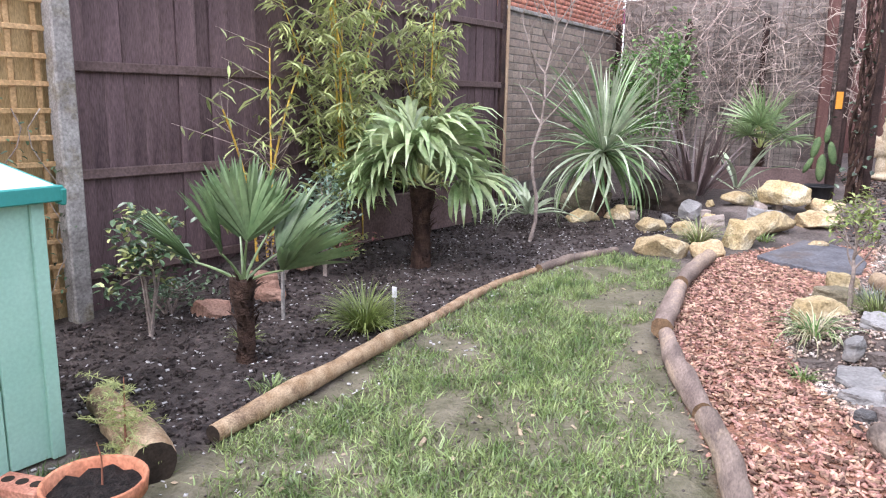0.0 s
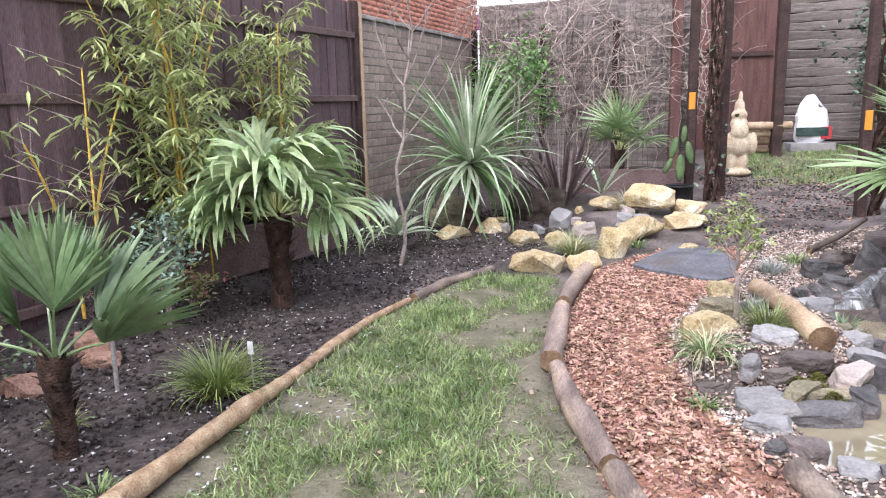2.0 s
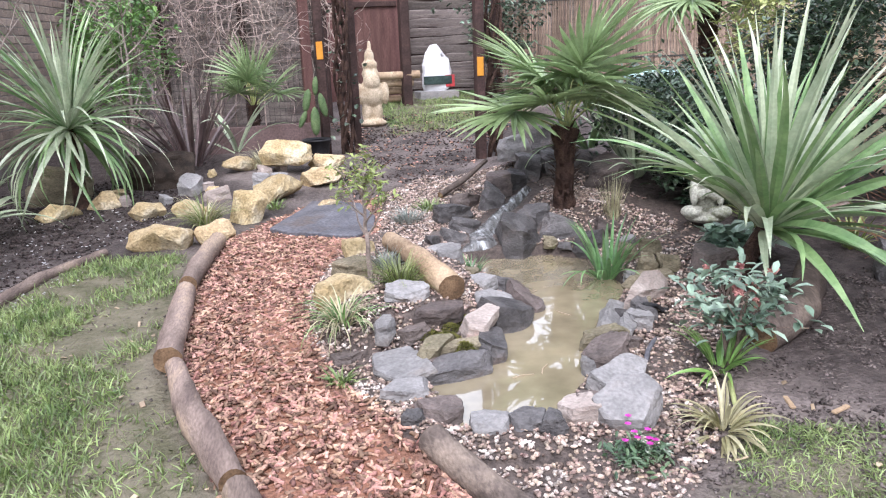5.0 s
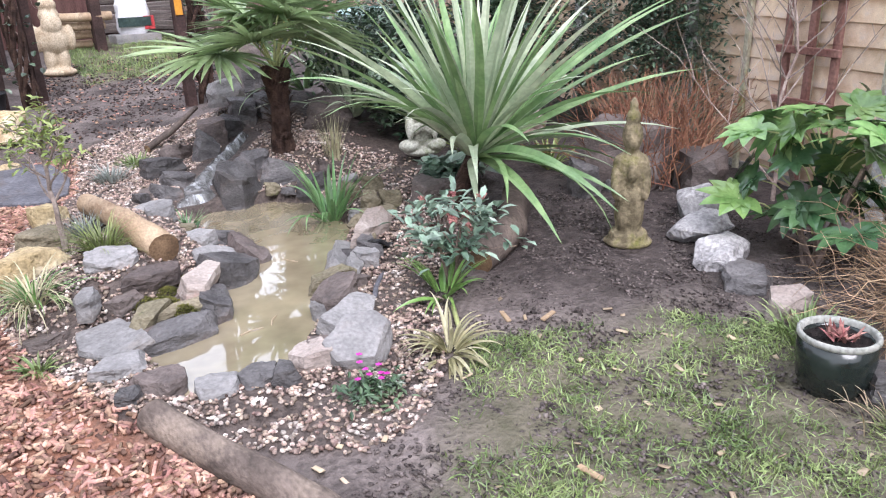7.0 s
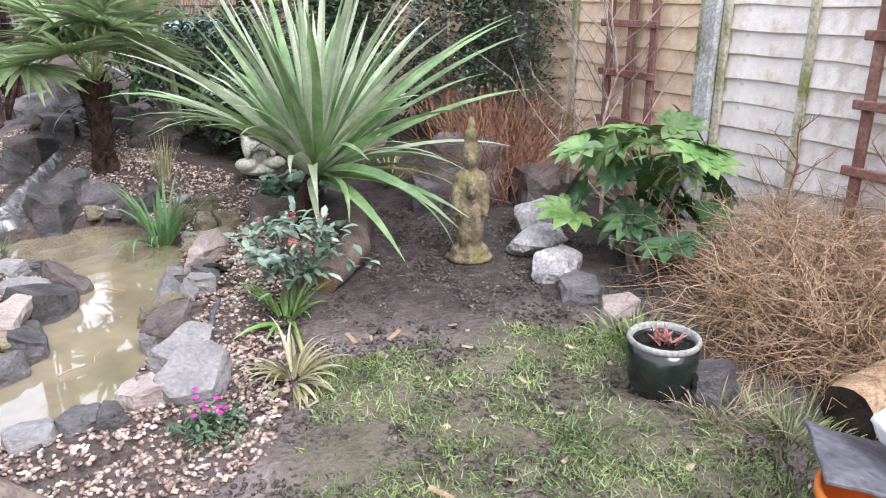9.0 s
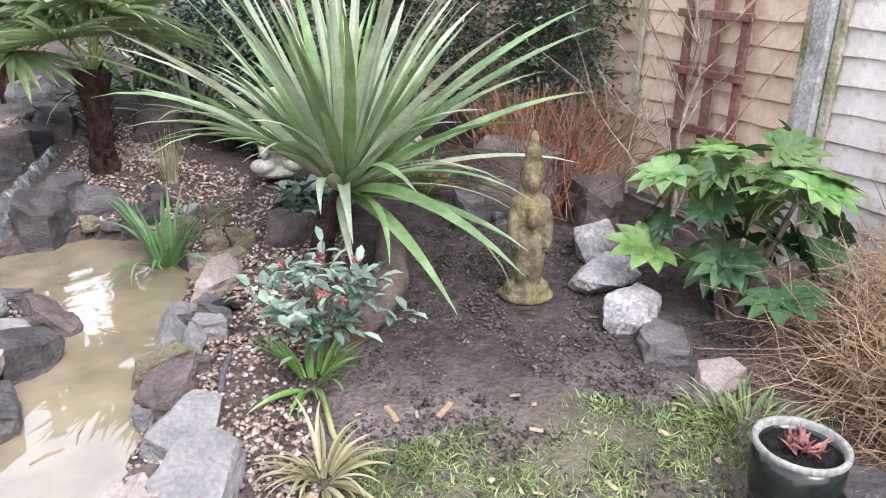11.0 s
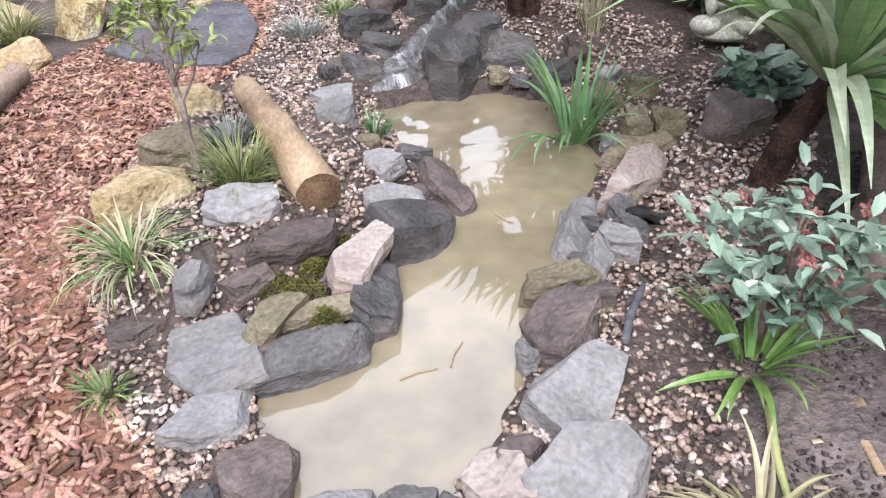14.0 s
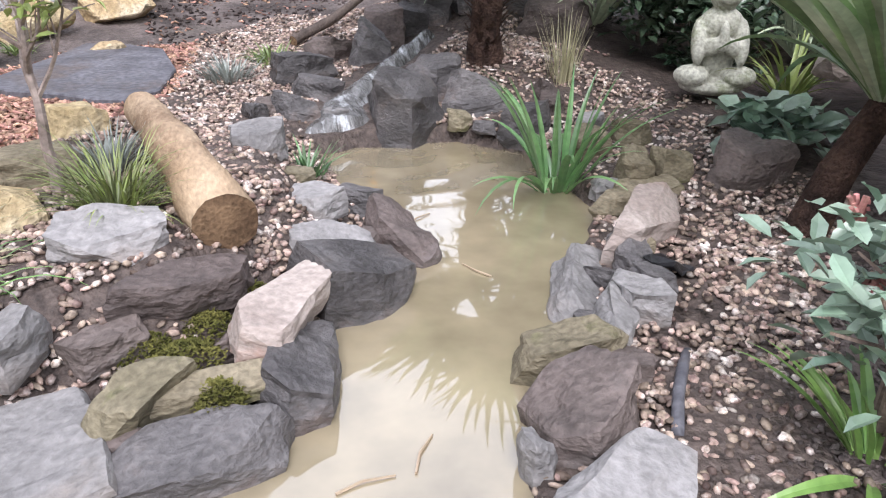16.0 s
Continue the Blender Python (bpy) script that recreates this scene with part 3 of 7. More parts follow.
def build_ground():
    xs, ys = spaced(-4.5, 6.0, 0.05, -90, 90), spaced(-1.5, 13.5, 0.05, -90, 90)
    X, Y = np.meshgrid(xs, ys)
    x, y = X.ravel(), Y.ravel()
    z = terrain(x, y)
    rough = np.array([noise.noise(Vector((a * 3.1, b * 3.1, 0))) * 0.016 + noise.noise(Vector((a * 9, b * 9, 4))) * 0.014 for a, b in zip(x, y)])
    wob = np.array([noise.noise(Vector((a * 2.3, b * 2.3, 9))) * 0.12 + noise.noise(Vector((a * 9, b * 9, 2))) * 0.05 for a, b in zip(x, y)])
    z = pond_cut(x, y, z + rough)
    nx, ny = len(xs), len(ys)
    i = np.arange((nx - 1) * (ny - 1))
    r, c = i // (nx - 1), i % (nx - 1)
    a = r * nx + c
    f = np.stack([a, a + 1, a + nx + 1, a + nx], 1)
    me = bpy.data.meshes.new("ground")
    me.vertices.add(len(x))
    me.vertices.foreach_set("co", np.stack([x, y, z], 1).ravel())
    me.loops.add(f.size)
    me.loops.foreach_set("vertex_index", f.ravel().astype(np.int32))
    me.polygons.add(len(f))
    me.polygons.foreach_set("loop_start", (np.arange(len(f)) * 4).astype(np.int32))
    me.polygons.foreach_set("use_smooth", np.ones(len(f), bool))
    me.update(calc_edges=True)
    soil = sm(-1.75 - x + wob, -0.12, 0.12) * sm(y, 0.9, 1.3) * sm(9 - y, 0, 1) + sm(6.6 - y + wob, -0.2, 0.2) * sm(-0.5 - x, 0, 0.5) * sm(y, 5.3, 5.9) + sm(y, 5.6, 6.0) * sm(-0.4 - x + wob, 0, 0.5) * sm(11 - y, 0, 1)
    soil = soil + sm(x + wob, 2.2, 2.7) * sm(y + wob, 2.3, 2.9) * sm(12 - y, 0, 3)
    for name, v in (("soil", soil), ("bark", sm(signed(x, y, BARK) + wob * 0.5, -0.05, 0.06)), ("gravel", sm(signed(x, y, GRAVEL) + wob, -0.08, 0.1)),
                    ("turf", np.maximum(sm(signed(x, y, LAWN) + wob, -0.1, 0.15), 0.8 * sm(signed(x, y, TURF) + wob * 2, -0.2, 0.3)) + sm(signed(x, y, BACKLAWN) + wob * 3, -0.2, 0.3))):
        at = me.attributes.new(name, "FLOAT", "POINT")
        at.data.foreach_set("value", np.clip(v, 0, 1).astype(np.float32))
    m = mat("garden_ground", (0.06, 0.049, 0.045), (0.21, 0.175, 0.163), 2.2, 0.6, 0.8, 38, (0.13, 0.11, 0.098), dist=0.03)
    nt = m.node_tree
    b = nt.nodes["Principled BSDF"]
    col = b.inputs["Base Color"].links[0].from_socket
    tc = nt.nodes.new("ShaderNodeTexCoord")
    for name, c1, c2, sc in (("soil", (0.024, 0.019, 0.019), (0.108, 0.088, 0.082), 14), ("turf", (0.075, 0.075, 0.04), (0.2, 0.175, 0.13), 5),
                             ("gravel", (0.04, 0.032, 0.029), (0.14, 0.11, 0.096), 30), ("bark", (0.13, 0.06, 0.04), (0.34, 0.17, 0.11), 40)):
        at = nt.nodes.new("ShaderNodeAttribute")
        at.attribute_name = name
        n = nt.nodes.new("ShaderNodeTexNoise")
        n.inputs["Scale"].default_value, n.inputs["Detail"].default_value, n.inputs["Roughness"].default_value = sc, 8, 0.7
        nt.links.new(tc.outputs["Object"], n.inputs["Vector"])
        ramp = nt.nodes.new("ShaderNodeValToRGB")
        ramp.color_ramp.elements[0].position, ramp.color_ramp.elements[1].position = 0.35, 0.68
        ramp.color_ramp.elements[0].color, ramp.color_ramp.elements[1].color = (*c1, 1), (*c2, 1)
        nt.links.new(n.outputs["Fac"], ramp.inputs[0])
        mx = nt.nodes.new("ShaderNodeMix")
        mx.data_type = "RGBA"
        nt.links.new(at.outputs["Fac"], mx.inputs[0])
        nt.links.new(col, mx.inputs[6])
        nt.links.new(ramp.outputs[0], mx.inputs[7])
        col = mx.outputs[2]
    nt.links.new(col, b.inputs["Base Color"])
    ob = finish(new("ground", me), m)
    return tagged(ob, "damp garden ground of soil, mud, worn turf and gravel", "ground", kind="structure")


build_ground()


def pond_surface():
    xs, ys = np.arange(0.7, 2.5, 0.05), np.arange(2.5, 5.4, 0.05)
    vs, fs, idx = [], [], {}
    for j, yy in enumerate(ys):
        for i, xx in enumerate(xs):
            if float(signed(np.array([xx]), np.array([yy]), POND)[0]) > -0.16:
                idx[i, j] = len(vs)
                near = math.hypot(xx - 1.75, yy - 5.0)
                vs.append((xx, yy, WATER + 0.004 * math.exp(-near * 2.2) * math.sin(near * 42)))
    for (i, j), a in idx.items():
        q = [idx.get((i + 1, j)), idx.get((i + 1, j + 1)), idx.get((i, j + 1))]
        if None not in q:
            fs.append((a, *q))
    ob = part("water", mesh_of("water", vs, fs), "pond_water", smooth=True)
    tagged(ob, "still milky brown pond water reflecting the sky", "water", kind="structure")


pond_surface()


# ---- boundaries ----
def along(x, y, heading, z=None):
    """A frame at (x, y): local x runs along the compass heading, local y to its left."""
    return pose(x, y, ground(x, y) if z is None else z, 0, 0, 90 - heading)


HL = math.degrees(math.atan2(0.95, 5.62))
FA = (-4.1, 2.28)


def dark_fence():
    f = thing("wall_left", along(*FA, HL), "tall dark brown stained timber fence with horizontal rails", "fence", kind="structure")
    r = random.Random(3)
    me = [box_bm(0.17, 0.02, 3.0, (0, 0, 1.3), 0.003) for _ in range(3)]
    meshes = []
    for k, bm in enumerate(me):
        for v in bm.verts:
            v.co.y += 0.004 * math.sin(v.co.z * 2 + k)
        m_ = bpy.data.meshes.new("fence_board")
        bm.to_mesh(m_)
        bm.free()
        m_.materials.append(M["dark_fence"])
        meshes.append(m_)
    for i in range(37):
        b = part("fence_board", meshes[i % 3], "dark_fence", f)
        b.matrix_local = pose(0.12 + i * 0.147, 0.03 + (i % 2) * 0.014, r.uniform(-0.01, 0.01), r.uniform(-0.3, 0.3), 0, 0)
    for h in (0.28, 0.99, 1.72, 2.42):
        part("rail", box_bm(5.5, 0.04, 0.07, (2.75, -0.005, h), 0.006), "dark_rail", f)
    part("end_post", box_bm(0.09, 0.09, 3.0, (5.42, 0.02, 1.3), 0.006), "dark_post", f)
    part("end_batten", box_bm(0.05, 0.03, 3.0, (5.5, -0.02, 1.3), 0.004), "bare_wood", f, "pale bare timber batten")
    p = thing("concrete_fence_post", along(FA[0] + 0.03, FA[1] - 0.03, HL), "weathered grey concrete fence post stained with algae", "post")
    bm = box_bm(0.13, 0.13, 2.9, (0, -0.06, 1.35), 0.012)
    part("shaft", bm, "old_concrete", p)


dark_fence()


def trellis_bay():
    m = along(FA[0], FA[1], HL)
    f = thing("tan_fence_panel", m, "tan timber fence panel of vertical boards behind a trellis", "fence panel")
    bd = None
    for i in range(26):
        if bd is None:
            bm = box_bm(0.14, 0.018, 2.9, (0, 0.04, 1.4), 0.003)
            bd = bpy.data.meshes.new("fence_board")
            bm.to_mesh(bd)
            bm.free()
            bd.materials.append(M["tan_panel"])
        part("fence_board", bd, "tan_panel", f).matrix_local = pose(-0.04 - i * 0.142, (i % 2) * 0.01, 0)
    t = thing("garden_trellis", m, "square tan wooden trellis with thin climbing stems", "trellis")
    for i in range(8):
        part("upright", box_bm(0.034, 0.018, 2.3, (-0.14 - i * 0.165, -0.03, 1.25), 0.003), "tan_trellis", t)
    for k in range(13):
        part("crosspiece", box_bm(1.36, 0.018, 0.034, (-0.72, -0.05, 0.22 + k * 0.172), 0.003), "tan_trellis", t)
    iv = thing("climbing_plant", m, "thin green climber growing on the trellis", "climbing plant")
    s, st = Soup(), Soup()
    r = random.Random(11)
    for i in range(9):
        pts = [Vector((-0.1 - r.random() * 1.1, -0.07, 0.0))]
        for k in range(12):
            pts.append(pts[-1] + Vector((r.uniform(-0.1, 0.1), r.uniform(-0.015, 0.015), 0.12)))
        st.add(*tube(pts, 0.004, 4))
        for p in pts[2:]:
            for q in range(4 if p.z < 1.2 else 1):
                add_leaf(s, p + Vector((r.gauss(0, 0.05), -0.02 - r.random() * 0.04, r.gauss(0, 0.05))), 0.05, r)
    part("stem_growth", st, "twig", iv, kind="stuff")
    part("leaves", s, "shrub_leaf", iv)


def add_leaf(soup, p, size, r, shape=0.45, tilt=None):
    """One small pointed leaf, folded along its midrib."""
    a, b = r.uniform(0, 6.28), r.uniform(-0.6, 0.9) if tilt is None else tilt + r.uniform(-0.3, 0.3)
    m = Matrix.Translation(p) @ Euler((r.uniform(-0.5, 0.5), -b, a)).to_matrix().to_4x4()
    L, w = size * r.uniform(0.7, 1.2), size * shape
    vs = [(0, 0, 0), (L * 0.25, -w * 0.36, w * 0.12), (L * 0.28, 0, -w * 0.05), (L * 0.25, w * 0.36, w * 0.12),
          (L * 0.65, -w * 0.42, w * 0.1), (L * 0.65, 0, -L * 0.05), (L * 0.65, w * 0.42, w * 0.1), (L, 0, -L * 0.15)]
    soup.add(placed(vs, m), [(0, 1, 2), (0, 2, 3), (1, 4, 5, 2), (2, 5, 6, 3), (4, 7, 5), (5, 7, 6)])


trellis_bay()
BE = (-3.19, 7.66)


def brick_wall():
    w = thing("wall_brick", along(BE[0], BE[1], 5), "old brown brick garden wall with recessed mortar", "wall", kind="structure")
    H_, L_ = 2.32, 4.0
    part("mortar_core", box_bm(L_, 0.2, H_ + 0.4, (L_ / 2, 0.112, H_ / 2 - 0.2), 0), "mortar", w)
    bm = box_bm(0.262, 0.1, 0.083, (0, 0, 0), 0.004)
    me = bpy.data.meshes.new("brick")
    bm.to_mesh(me)
    bm.free()
    me.materials.append(M["wall_brick"])
    r = random.Random(5)
    for k in range(22):
        z = 0.22 + k * 0.096
        n = 14
        for i in range(n):
            x = 0.14 + i * 0.274 + (k % 2) * 0.137
            if x > L_ - 0.12:
                continue
            part("brick", me, "wall_brick", w).matrix_local = pose(x, 0.056 + r.uniform(-0.004, 0.004), z, 0, 0, r.uniform(-0.5, 0.5))
    part("coping", box_bm(L_, 0.26, 0.05, (L_ / 2, 0.1, H_ + 0.03), 0.008), "old_concrete", w)
    h = thing("neighbouring_house", along(-3.95, 7.0, 5), "red brick wall of a neighbouring house", "house")
    part("mortar_core", box_bm(7.0, 0.2, 5.2, (3.5, 0.115, 2.4), 0), "mortar", h)
    bv = np.array(bmesh_box(0.215, 0.1, 0.065))
    bf = [(0, 1, 3, 2), (4, 6, 7, 5), (0, 4, 5, 1), (2, 3, 7, 6), (0, 2, 6, 4), (1, 5, 7, 3)]
    ms = []
    for k in range(46):
        for i in range(31):
            x = 0.1 + i * 0.225 + (k % 2) * 0.112
            ms.append(np.array(pose(x, 0.055, 1.6 + k * 0.075))[:3])
    part("bricks", scatter("bricks", bv, bf, np.array(ms)), "orange_brick", h, kind="stuff")


def bmesh_box(a, b, c):
    return [(x * a / 2, y * b / 2, z * c / 2) for x in (-1, 1) for y in (-1, 1) for z in (-1, 1)]


brick_wall()


def right_fence():
    f = thing("wall_right", along(4.65, 2.0, 14), "overlapping horizontal board fence between concrete posts", "fence", kind="structure")
    r = random.Random(8)

    def bay(a, b, material):
        n = 15
        for k in range(n):
            bm = box_bm(b - a, 0.012, 0.158, ((a + b) / 2, 0.0, 0), 0.002)
            bmesh.ops.subdivide_edges(bm, edges=[e for e in bm.edges if e.calc_length() > 0.5], cuts=9)
            for v in bm.verts:
                if v.co.z < 0:
                    v.co.z += noise.noise(Vector((v.co.x * 3, k * 7.1, a))) * 0.014
                v.co.y += noise.noise(Vector((v.co.x * 1.5, k * 3.1, a + 5))) * 0.008
            ob = part("lap_board", bm, material, f)
            ob.matrix_local = pose(0, 0.03, 0.12 + k * 0.131, 8.5, 0, 0)
        for q in (a + 0.03, a + (b - a) * 0.34, a + (b - a) * 0.68, b - 0.03):
            part("batten", box_bm(0.045, 0.03, 2.05, (q, 0.062, 1.03), 0.004), "fence_batten", f)
        part("capping", box_bm(b - a, 0.06, 0.03, ((a + b) / 2, 0.03, 2.1), 0.004), "fence_batten", f)
        part("gravel_board", box_bm(b - a, 0.05, 0.5, ((a + b) / 2, 0.02, -0.14), 0.006), "old_concrete", f)

    posts = [-5.25, -3.38, -1.51, 0.36, 2.23, 4.1, 5.97, 7.84]
    for i, p in enumerate(posts):
        part("concrete_post", box_bm(0.11, 0.12, 2.7, (p, 0.05, 0.9), 0.012), "concrete", f, "grey concrete fence post")
        if i + 1 < len(posts):
            bay(p + 0.055, posts[i + 1] - 0.055, "lap_board_warm" if i >= 3 else "lap_board")
    for q, w in ((-0.95, 0.62), (0.98, 0.4)):
        t = thing("red_brown_trellis", along(4.65, 2.0, 14), "red-brown painted timber trellis against the fence", "trellis", "fence trellises")
        for i in range(3):
            part("upright", box_bm(0.05, 0.03, 1.75, (q - w / 2 + i * w / 2, 0.105, 1.0), 0.004), "red_trellis", t)
        for k in range(5):
            part("crosspiece", box_bm(w + 0.12, 0.025, 0.045, (q, 0.132, 0.3 + k * 0.31), 0.004), "red_trellis", t)


right_fence()


def back_boundary():
    # low wire fence with a dry vine
    x0, y0, x1, y1 = -2.84, 11.7, 0.62, 11.2
    hd = math.degrees(math.atan2(x1 - x0, y1 - y0))
    L = math.hypot(x1 - x0, y1 - y0)
    f = thing("wire_fence", along(x0, y0, hd, ground(-1, 11.2)), "dark timber and wire mesh fence at the back", "fence")
    s = Soup()
    for i in range(45):
        s.add(*tube([(i * L / 44, -0.02, 0.05), (i * L / 44, -0.02, 2.45)], 0.003, 3, False))
    for k in range(24):
        s.add(*tube([(0, -0.02, 0.06 + k * 0.1), (L, -0.02, 0.06 + k * 0.1)], 0.003, 3, False))
    part("mesh", s, "wire", f)
    for i in range(4):
        part("post", box_bm(0.09, 0.09, 2.3, (i * L / 3, 0.05, 1.1), 0.008), "dark_post", f)
    for i in range(26):
        part("fence_board", box_bm(0.15, 0.018, 2.7, (0.07 + i * L / 26, 0.28 + (i % 2) * 0.014, 1.3), 0.003), "weathered", f)
    v = thing("dry_climber", along(x0, y0, hd, ground(-1, 11.2)), "tangle of bare dry climber stems over the fence", "climbing plant", kind="stuff")
    r = random.Random(21)
    s = Soup()
    for i in range(620):
        p = Vector((r.uniform(-0.2, L + 0.2), r.uniform(-0.3, 0.05), r.uniform(0.9, 2.75)))
        d = Vector((r.gauss(0, 1), r.gauss(0, 0.35), r.gauss(0.1, 0.7))).normalized()
        pts = [p]
        for k in range(9):
            d = (d + Vector((r.gauss(0, 0.35), r.gauss(0, 0.2), r.gauss(-0.08, 0.35)))).normalized()
            pts.append(pts[-1] + d * 0.11)
        w = r.uniform(0.003, 0.009)
        s.add(*tube(pts, [w * (1 - 0.07 * k) for k in range(10)], 3, False))
    for i in range(14):
        p = Vector((r.uniform(0, L), -0.05, 0.0))
        pts = [p]
        for k in range(8):
            pts.append(pts[-1] + Vector((r.gauss(0, 0.06), r.gauss(0, 0.03), 0.24)))
        s.add(*tube(pts, 0.011, 4, False))
    part("stems", s, "twig", v)
    # pergola posts
    def post(x, y, h, label, w=0.1, material="dark_post"):
        p = thing("pergola_post", pose(x, y, ground(x, y), 0, 0, 10), label, "post", "pergola posts")
        part("shaft", box_bm(w, w, h, (0, 0, h / 2 - 0.1), 0.008), material, p)
        return p

    p = post(0.53, 9.05, 2.9, "dark brown pergola post with an orange reflector")
    part("reflector", box_bm(0.075, 0.012, 0.2, (-0.01, -0.058, 1.2), 0.004), "orange_tag", p, "orange reflector plate")
    post(0.92, 9.35, 2.9, "dark brown pergola post behind twisted climber stems", 0.09)
    post(1.93, 12.45, 3.2, "dark brown pergola post beside a white sack", 0.15)
    p = post(2.22, 8.15, 2.9, "dark brown pergola post at the head of the waterfall")
    part("reflector", box_bm(0.075, 0.012, 0.2, (-0.01, -0.058, 1.0), 0.004), "orange_tag", p, "orange reflector plate")
    post(2.5, 8.5, 2.9, "dark brown pergola post wound with dry stems", 0.09)
    post(0.35, 11.1, 3.0, "dark brown post at the end of the wire fence", 0.14, "brown_panel")
    for (cx, cy), seed in (((0.78, 9.0), 4), ((2.42, 8.3), 9)):
        r = random.Random(seed)
        v = thing("twining_climber", pose(cx, cy, ground(cx, cy)), "bare twisted climber stems winding up a pergola post", "climbing plant")
        for i in range(7):
            ph, rad = r.uniform(0, 6.28), r.uniform(0.05, 0.12)
            pts = [(rad * math.cos(ph + k * 0.5), rad * math.sin(ph + k * 0.5), k * 0.13 - 0.05) for k in range(22)]
            part("stem", Soup1(tube(pts, [0.022 - 0.0005 * k for k in range(22)], 5)), "trunk_fibre", v)
        s = Soup()
        for i in range(60):
            add_leaf(s, Vector((r.gauss(0, 0.12), r.gauss(0, 0.1), r.choice((0.4, 0.9, 1.1, 1.7)) + r.gauss(0, 0.12))), 0.08, r, 0.8)
        part("leaves", s, "ivy_leaf", v)
    # brown boarded panel
    g = thing("brown_fence_panel", along(0.55, 13.2, 88), "red-brown boarded panel at the end of the garden", "fence panel")
    for i in range(9):
        part("fence_board", box_bm(0.17, 0.02, 2.9, (0.08 + i * 0.153, (i % 2) * 0.012, 1.4), 0.003), "brown_panel", g)
    part("rail", box_bm(1.35, 0.04, 0.08, (0.68, -0.03, 1.6), 0.004), "dark_post", g)
    # weathered shed
    sh = thing("weathered_shed", along(2.05, 13.9, 92), "grey weathered shed with buckled horizontal boards", "shed")
    r = random.Random(31)
    for k in range(19):
        bm = box_bm(1.5, 0.02, 0.15, (0, 0, 0), 0.003)
        bmesh.ops.subdivide_edges(bm, edges=[e for e in bm.edges if e.calc_length() > 0.5], cuts=7)
        for v in bm.verts:
            v.co.z += noise.noise(Vector((v.co.x * 2.4, k * 5.3, 0))) * 0.025
            v.co.y += noise.noise(Vector((v.co.x * 2.0, k * 3.7, 8))) * 0.03
        ob = part("shed_board", bm, "weathered", sh)
        ob.matrix_local = pose(0.75, r.uniform(-0.03, 0.0), 0.12 + k * 0.155, r.uniform(14, 26), r.uniform(-1.2, 1.2), 0)
    part("back_wall", box_bm(1.5, 1.2, 3.0, (0.75, 0.66, 1.5), 0.01), "dark_post", sh)
    part("corner_post", box_bm(0.14, 0.14, 3.1, (1.58, 0, 1.5), 0.006), "brown_panel", sh)
    part("shed_roof", box_bm(2.0, 1.7, 0.06, (0.8, 0.5, 3.08), 0.01), "black_plastic", sh)
    # reed screen
    rs = thing("reed_screen", along(3.45, 13.6, 112), "tall brown split-cane screen along the back boundary", "screen", kind="structure")
    r = random.Random(41)
    s = Soup()
    for i in range(230):
        x = i * 0.025
        h = r.uniform(2.6, 2.85)
        s.add(*tube([(x, r.uniform(-0.006, 0.006), -0.1), (x + r.uniform(-0.02, 0.02), r.uniform(-0.01, 0.01), h)], r.uniform(0.009, 0.014), 5, False))
    part("canes", s, "reed", rs, kind="stuff")
    part("backing", box_bm(5.8, 0.02, 2.6, (2.9, 0.05, 1.25), 0), "weathered", rs)
    for k in range(3):
        part("binding", box_bm(5.8, 0.01, 0.02, (2.9, -0.02, 0.5 + k), 0), "wire", rs)


def Soup1(vf):
    s = Soup()
    s.add(*vf)
    return s


back_boundary()


def closing_walls():
    w = thing("wall_rear", along(-4.8, -3.4, 90), "plain tan boarded wall behind the lawn", "wall", kind="structure")
    for i in range(60):
        part("fence_board", box_bm(0.15, 0.02, 1.9, (0.1 + i * 0.152, (i % 2) * 0.01, 0.9), 0), "lap_board_warm", w)


closing_walls()


# ---- timber edging and logs ----
def log(name, pts, radii, material, cut, label, n=14, knots=True, seed=1, cat="log"):
    """A branch laid on the ground with knobbly sides and sawn ends."""
    r = random.Random(seed)
    P = [Vector(p) for p in pts]
    Q, R = [], []
    for i in range(len(P) - 1):
        k = max(2, int((P[i + 1] - P[i]).length / 0.07))
        for j in range(k):
            t = j / k
            Q.append(P[i].lerp(P[i + 1], t))
            R.append(radii[i] * (1 - t) + radii[i + 1] * t)
    Q.append(P[-1])
    R.append(radii[-1])
    vs, fs = tube(Q, R, n, False)
    m = len(Q)
    out = []
    for i, v in enumerate(vs):
        c = Q[i // n]
        d = Vector(v) - c
        f = 1 + 0.2 * noise.noise(Vector(v) * 5 + Vector((seed, 0, 0))) + 0.1 * noise.noise(Vector(v) * 22)
        out.append(c + d * f)
    top = thing(name, pose(*P[0]), label, cat)
    inv = Matrix.Translation(-P[0])
    part("bark", mesh_of("bark", placed(out, inv), fs), material, top, smooth=True)
    for e, ring in ((0, out[:n]), (1, out[-n:])):
        c = sum(ring, Vector()) / n
        ax = (Q[0] - Q[1] if e == 0 else Q[-1] - Q[-2]).normalized()
        vv = [c + ax * 0.004] + [c + (q - c) * 0.55 + ax * 0.003 for q in ring] + [q + ax * 0.001 for q in ring]
        ff = []
        for k in range(n):
            a, b = k, (k + 1) % n
            ff += [(0, 1 + a, 1 + b), (1 + a, 1 + n + a, 1 + n + b, 1 + b)]
        if e == 0:
            ff = [f[::-1] for f in ff]
        part("sawn_end", mesh_of("sawn_end", placed(vv, inv), ff), cut, top, "sawn end of the log")
    return top


def gp(x, y, h):
    return (x, y, ground(x, y) + h)


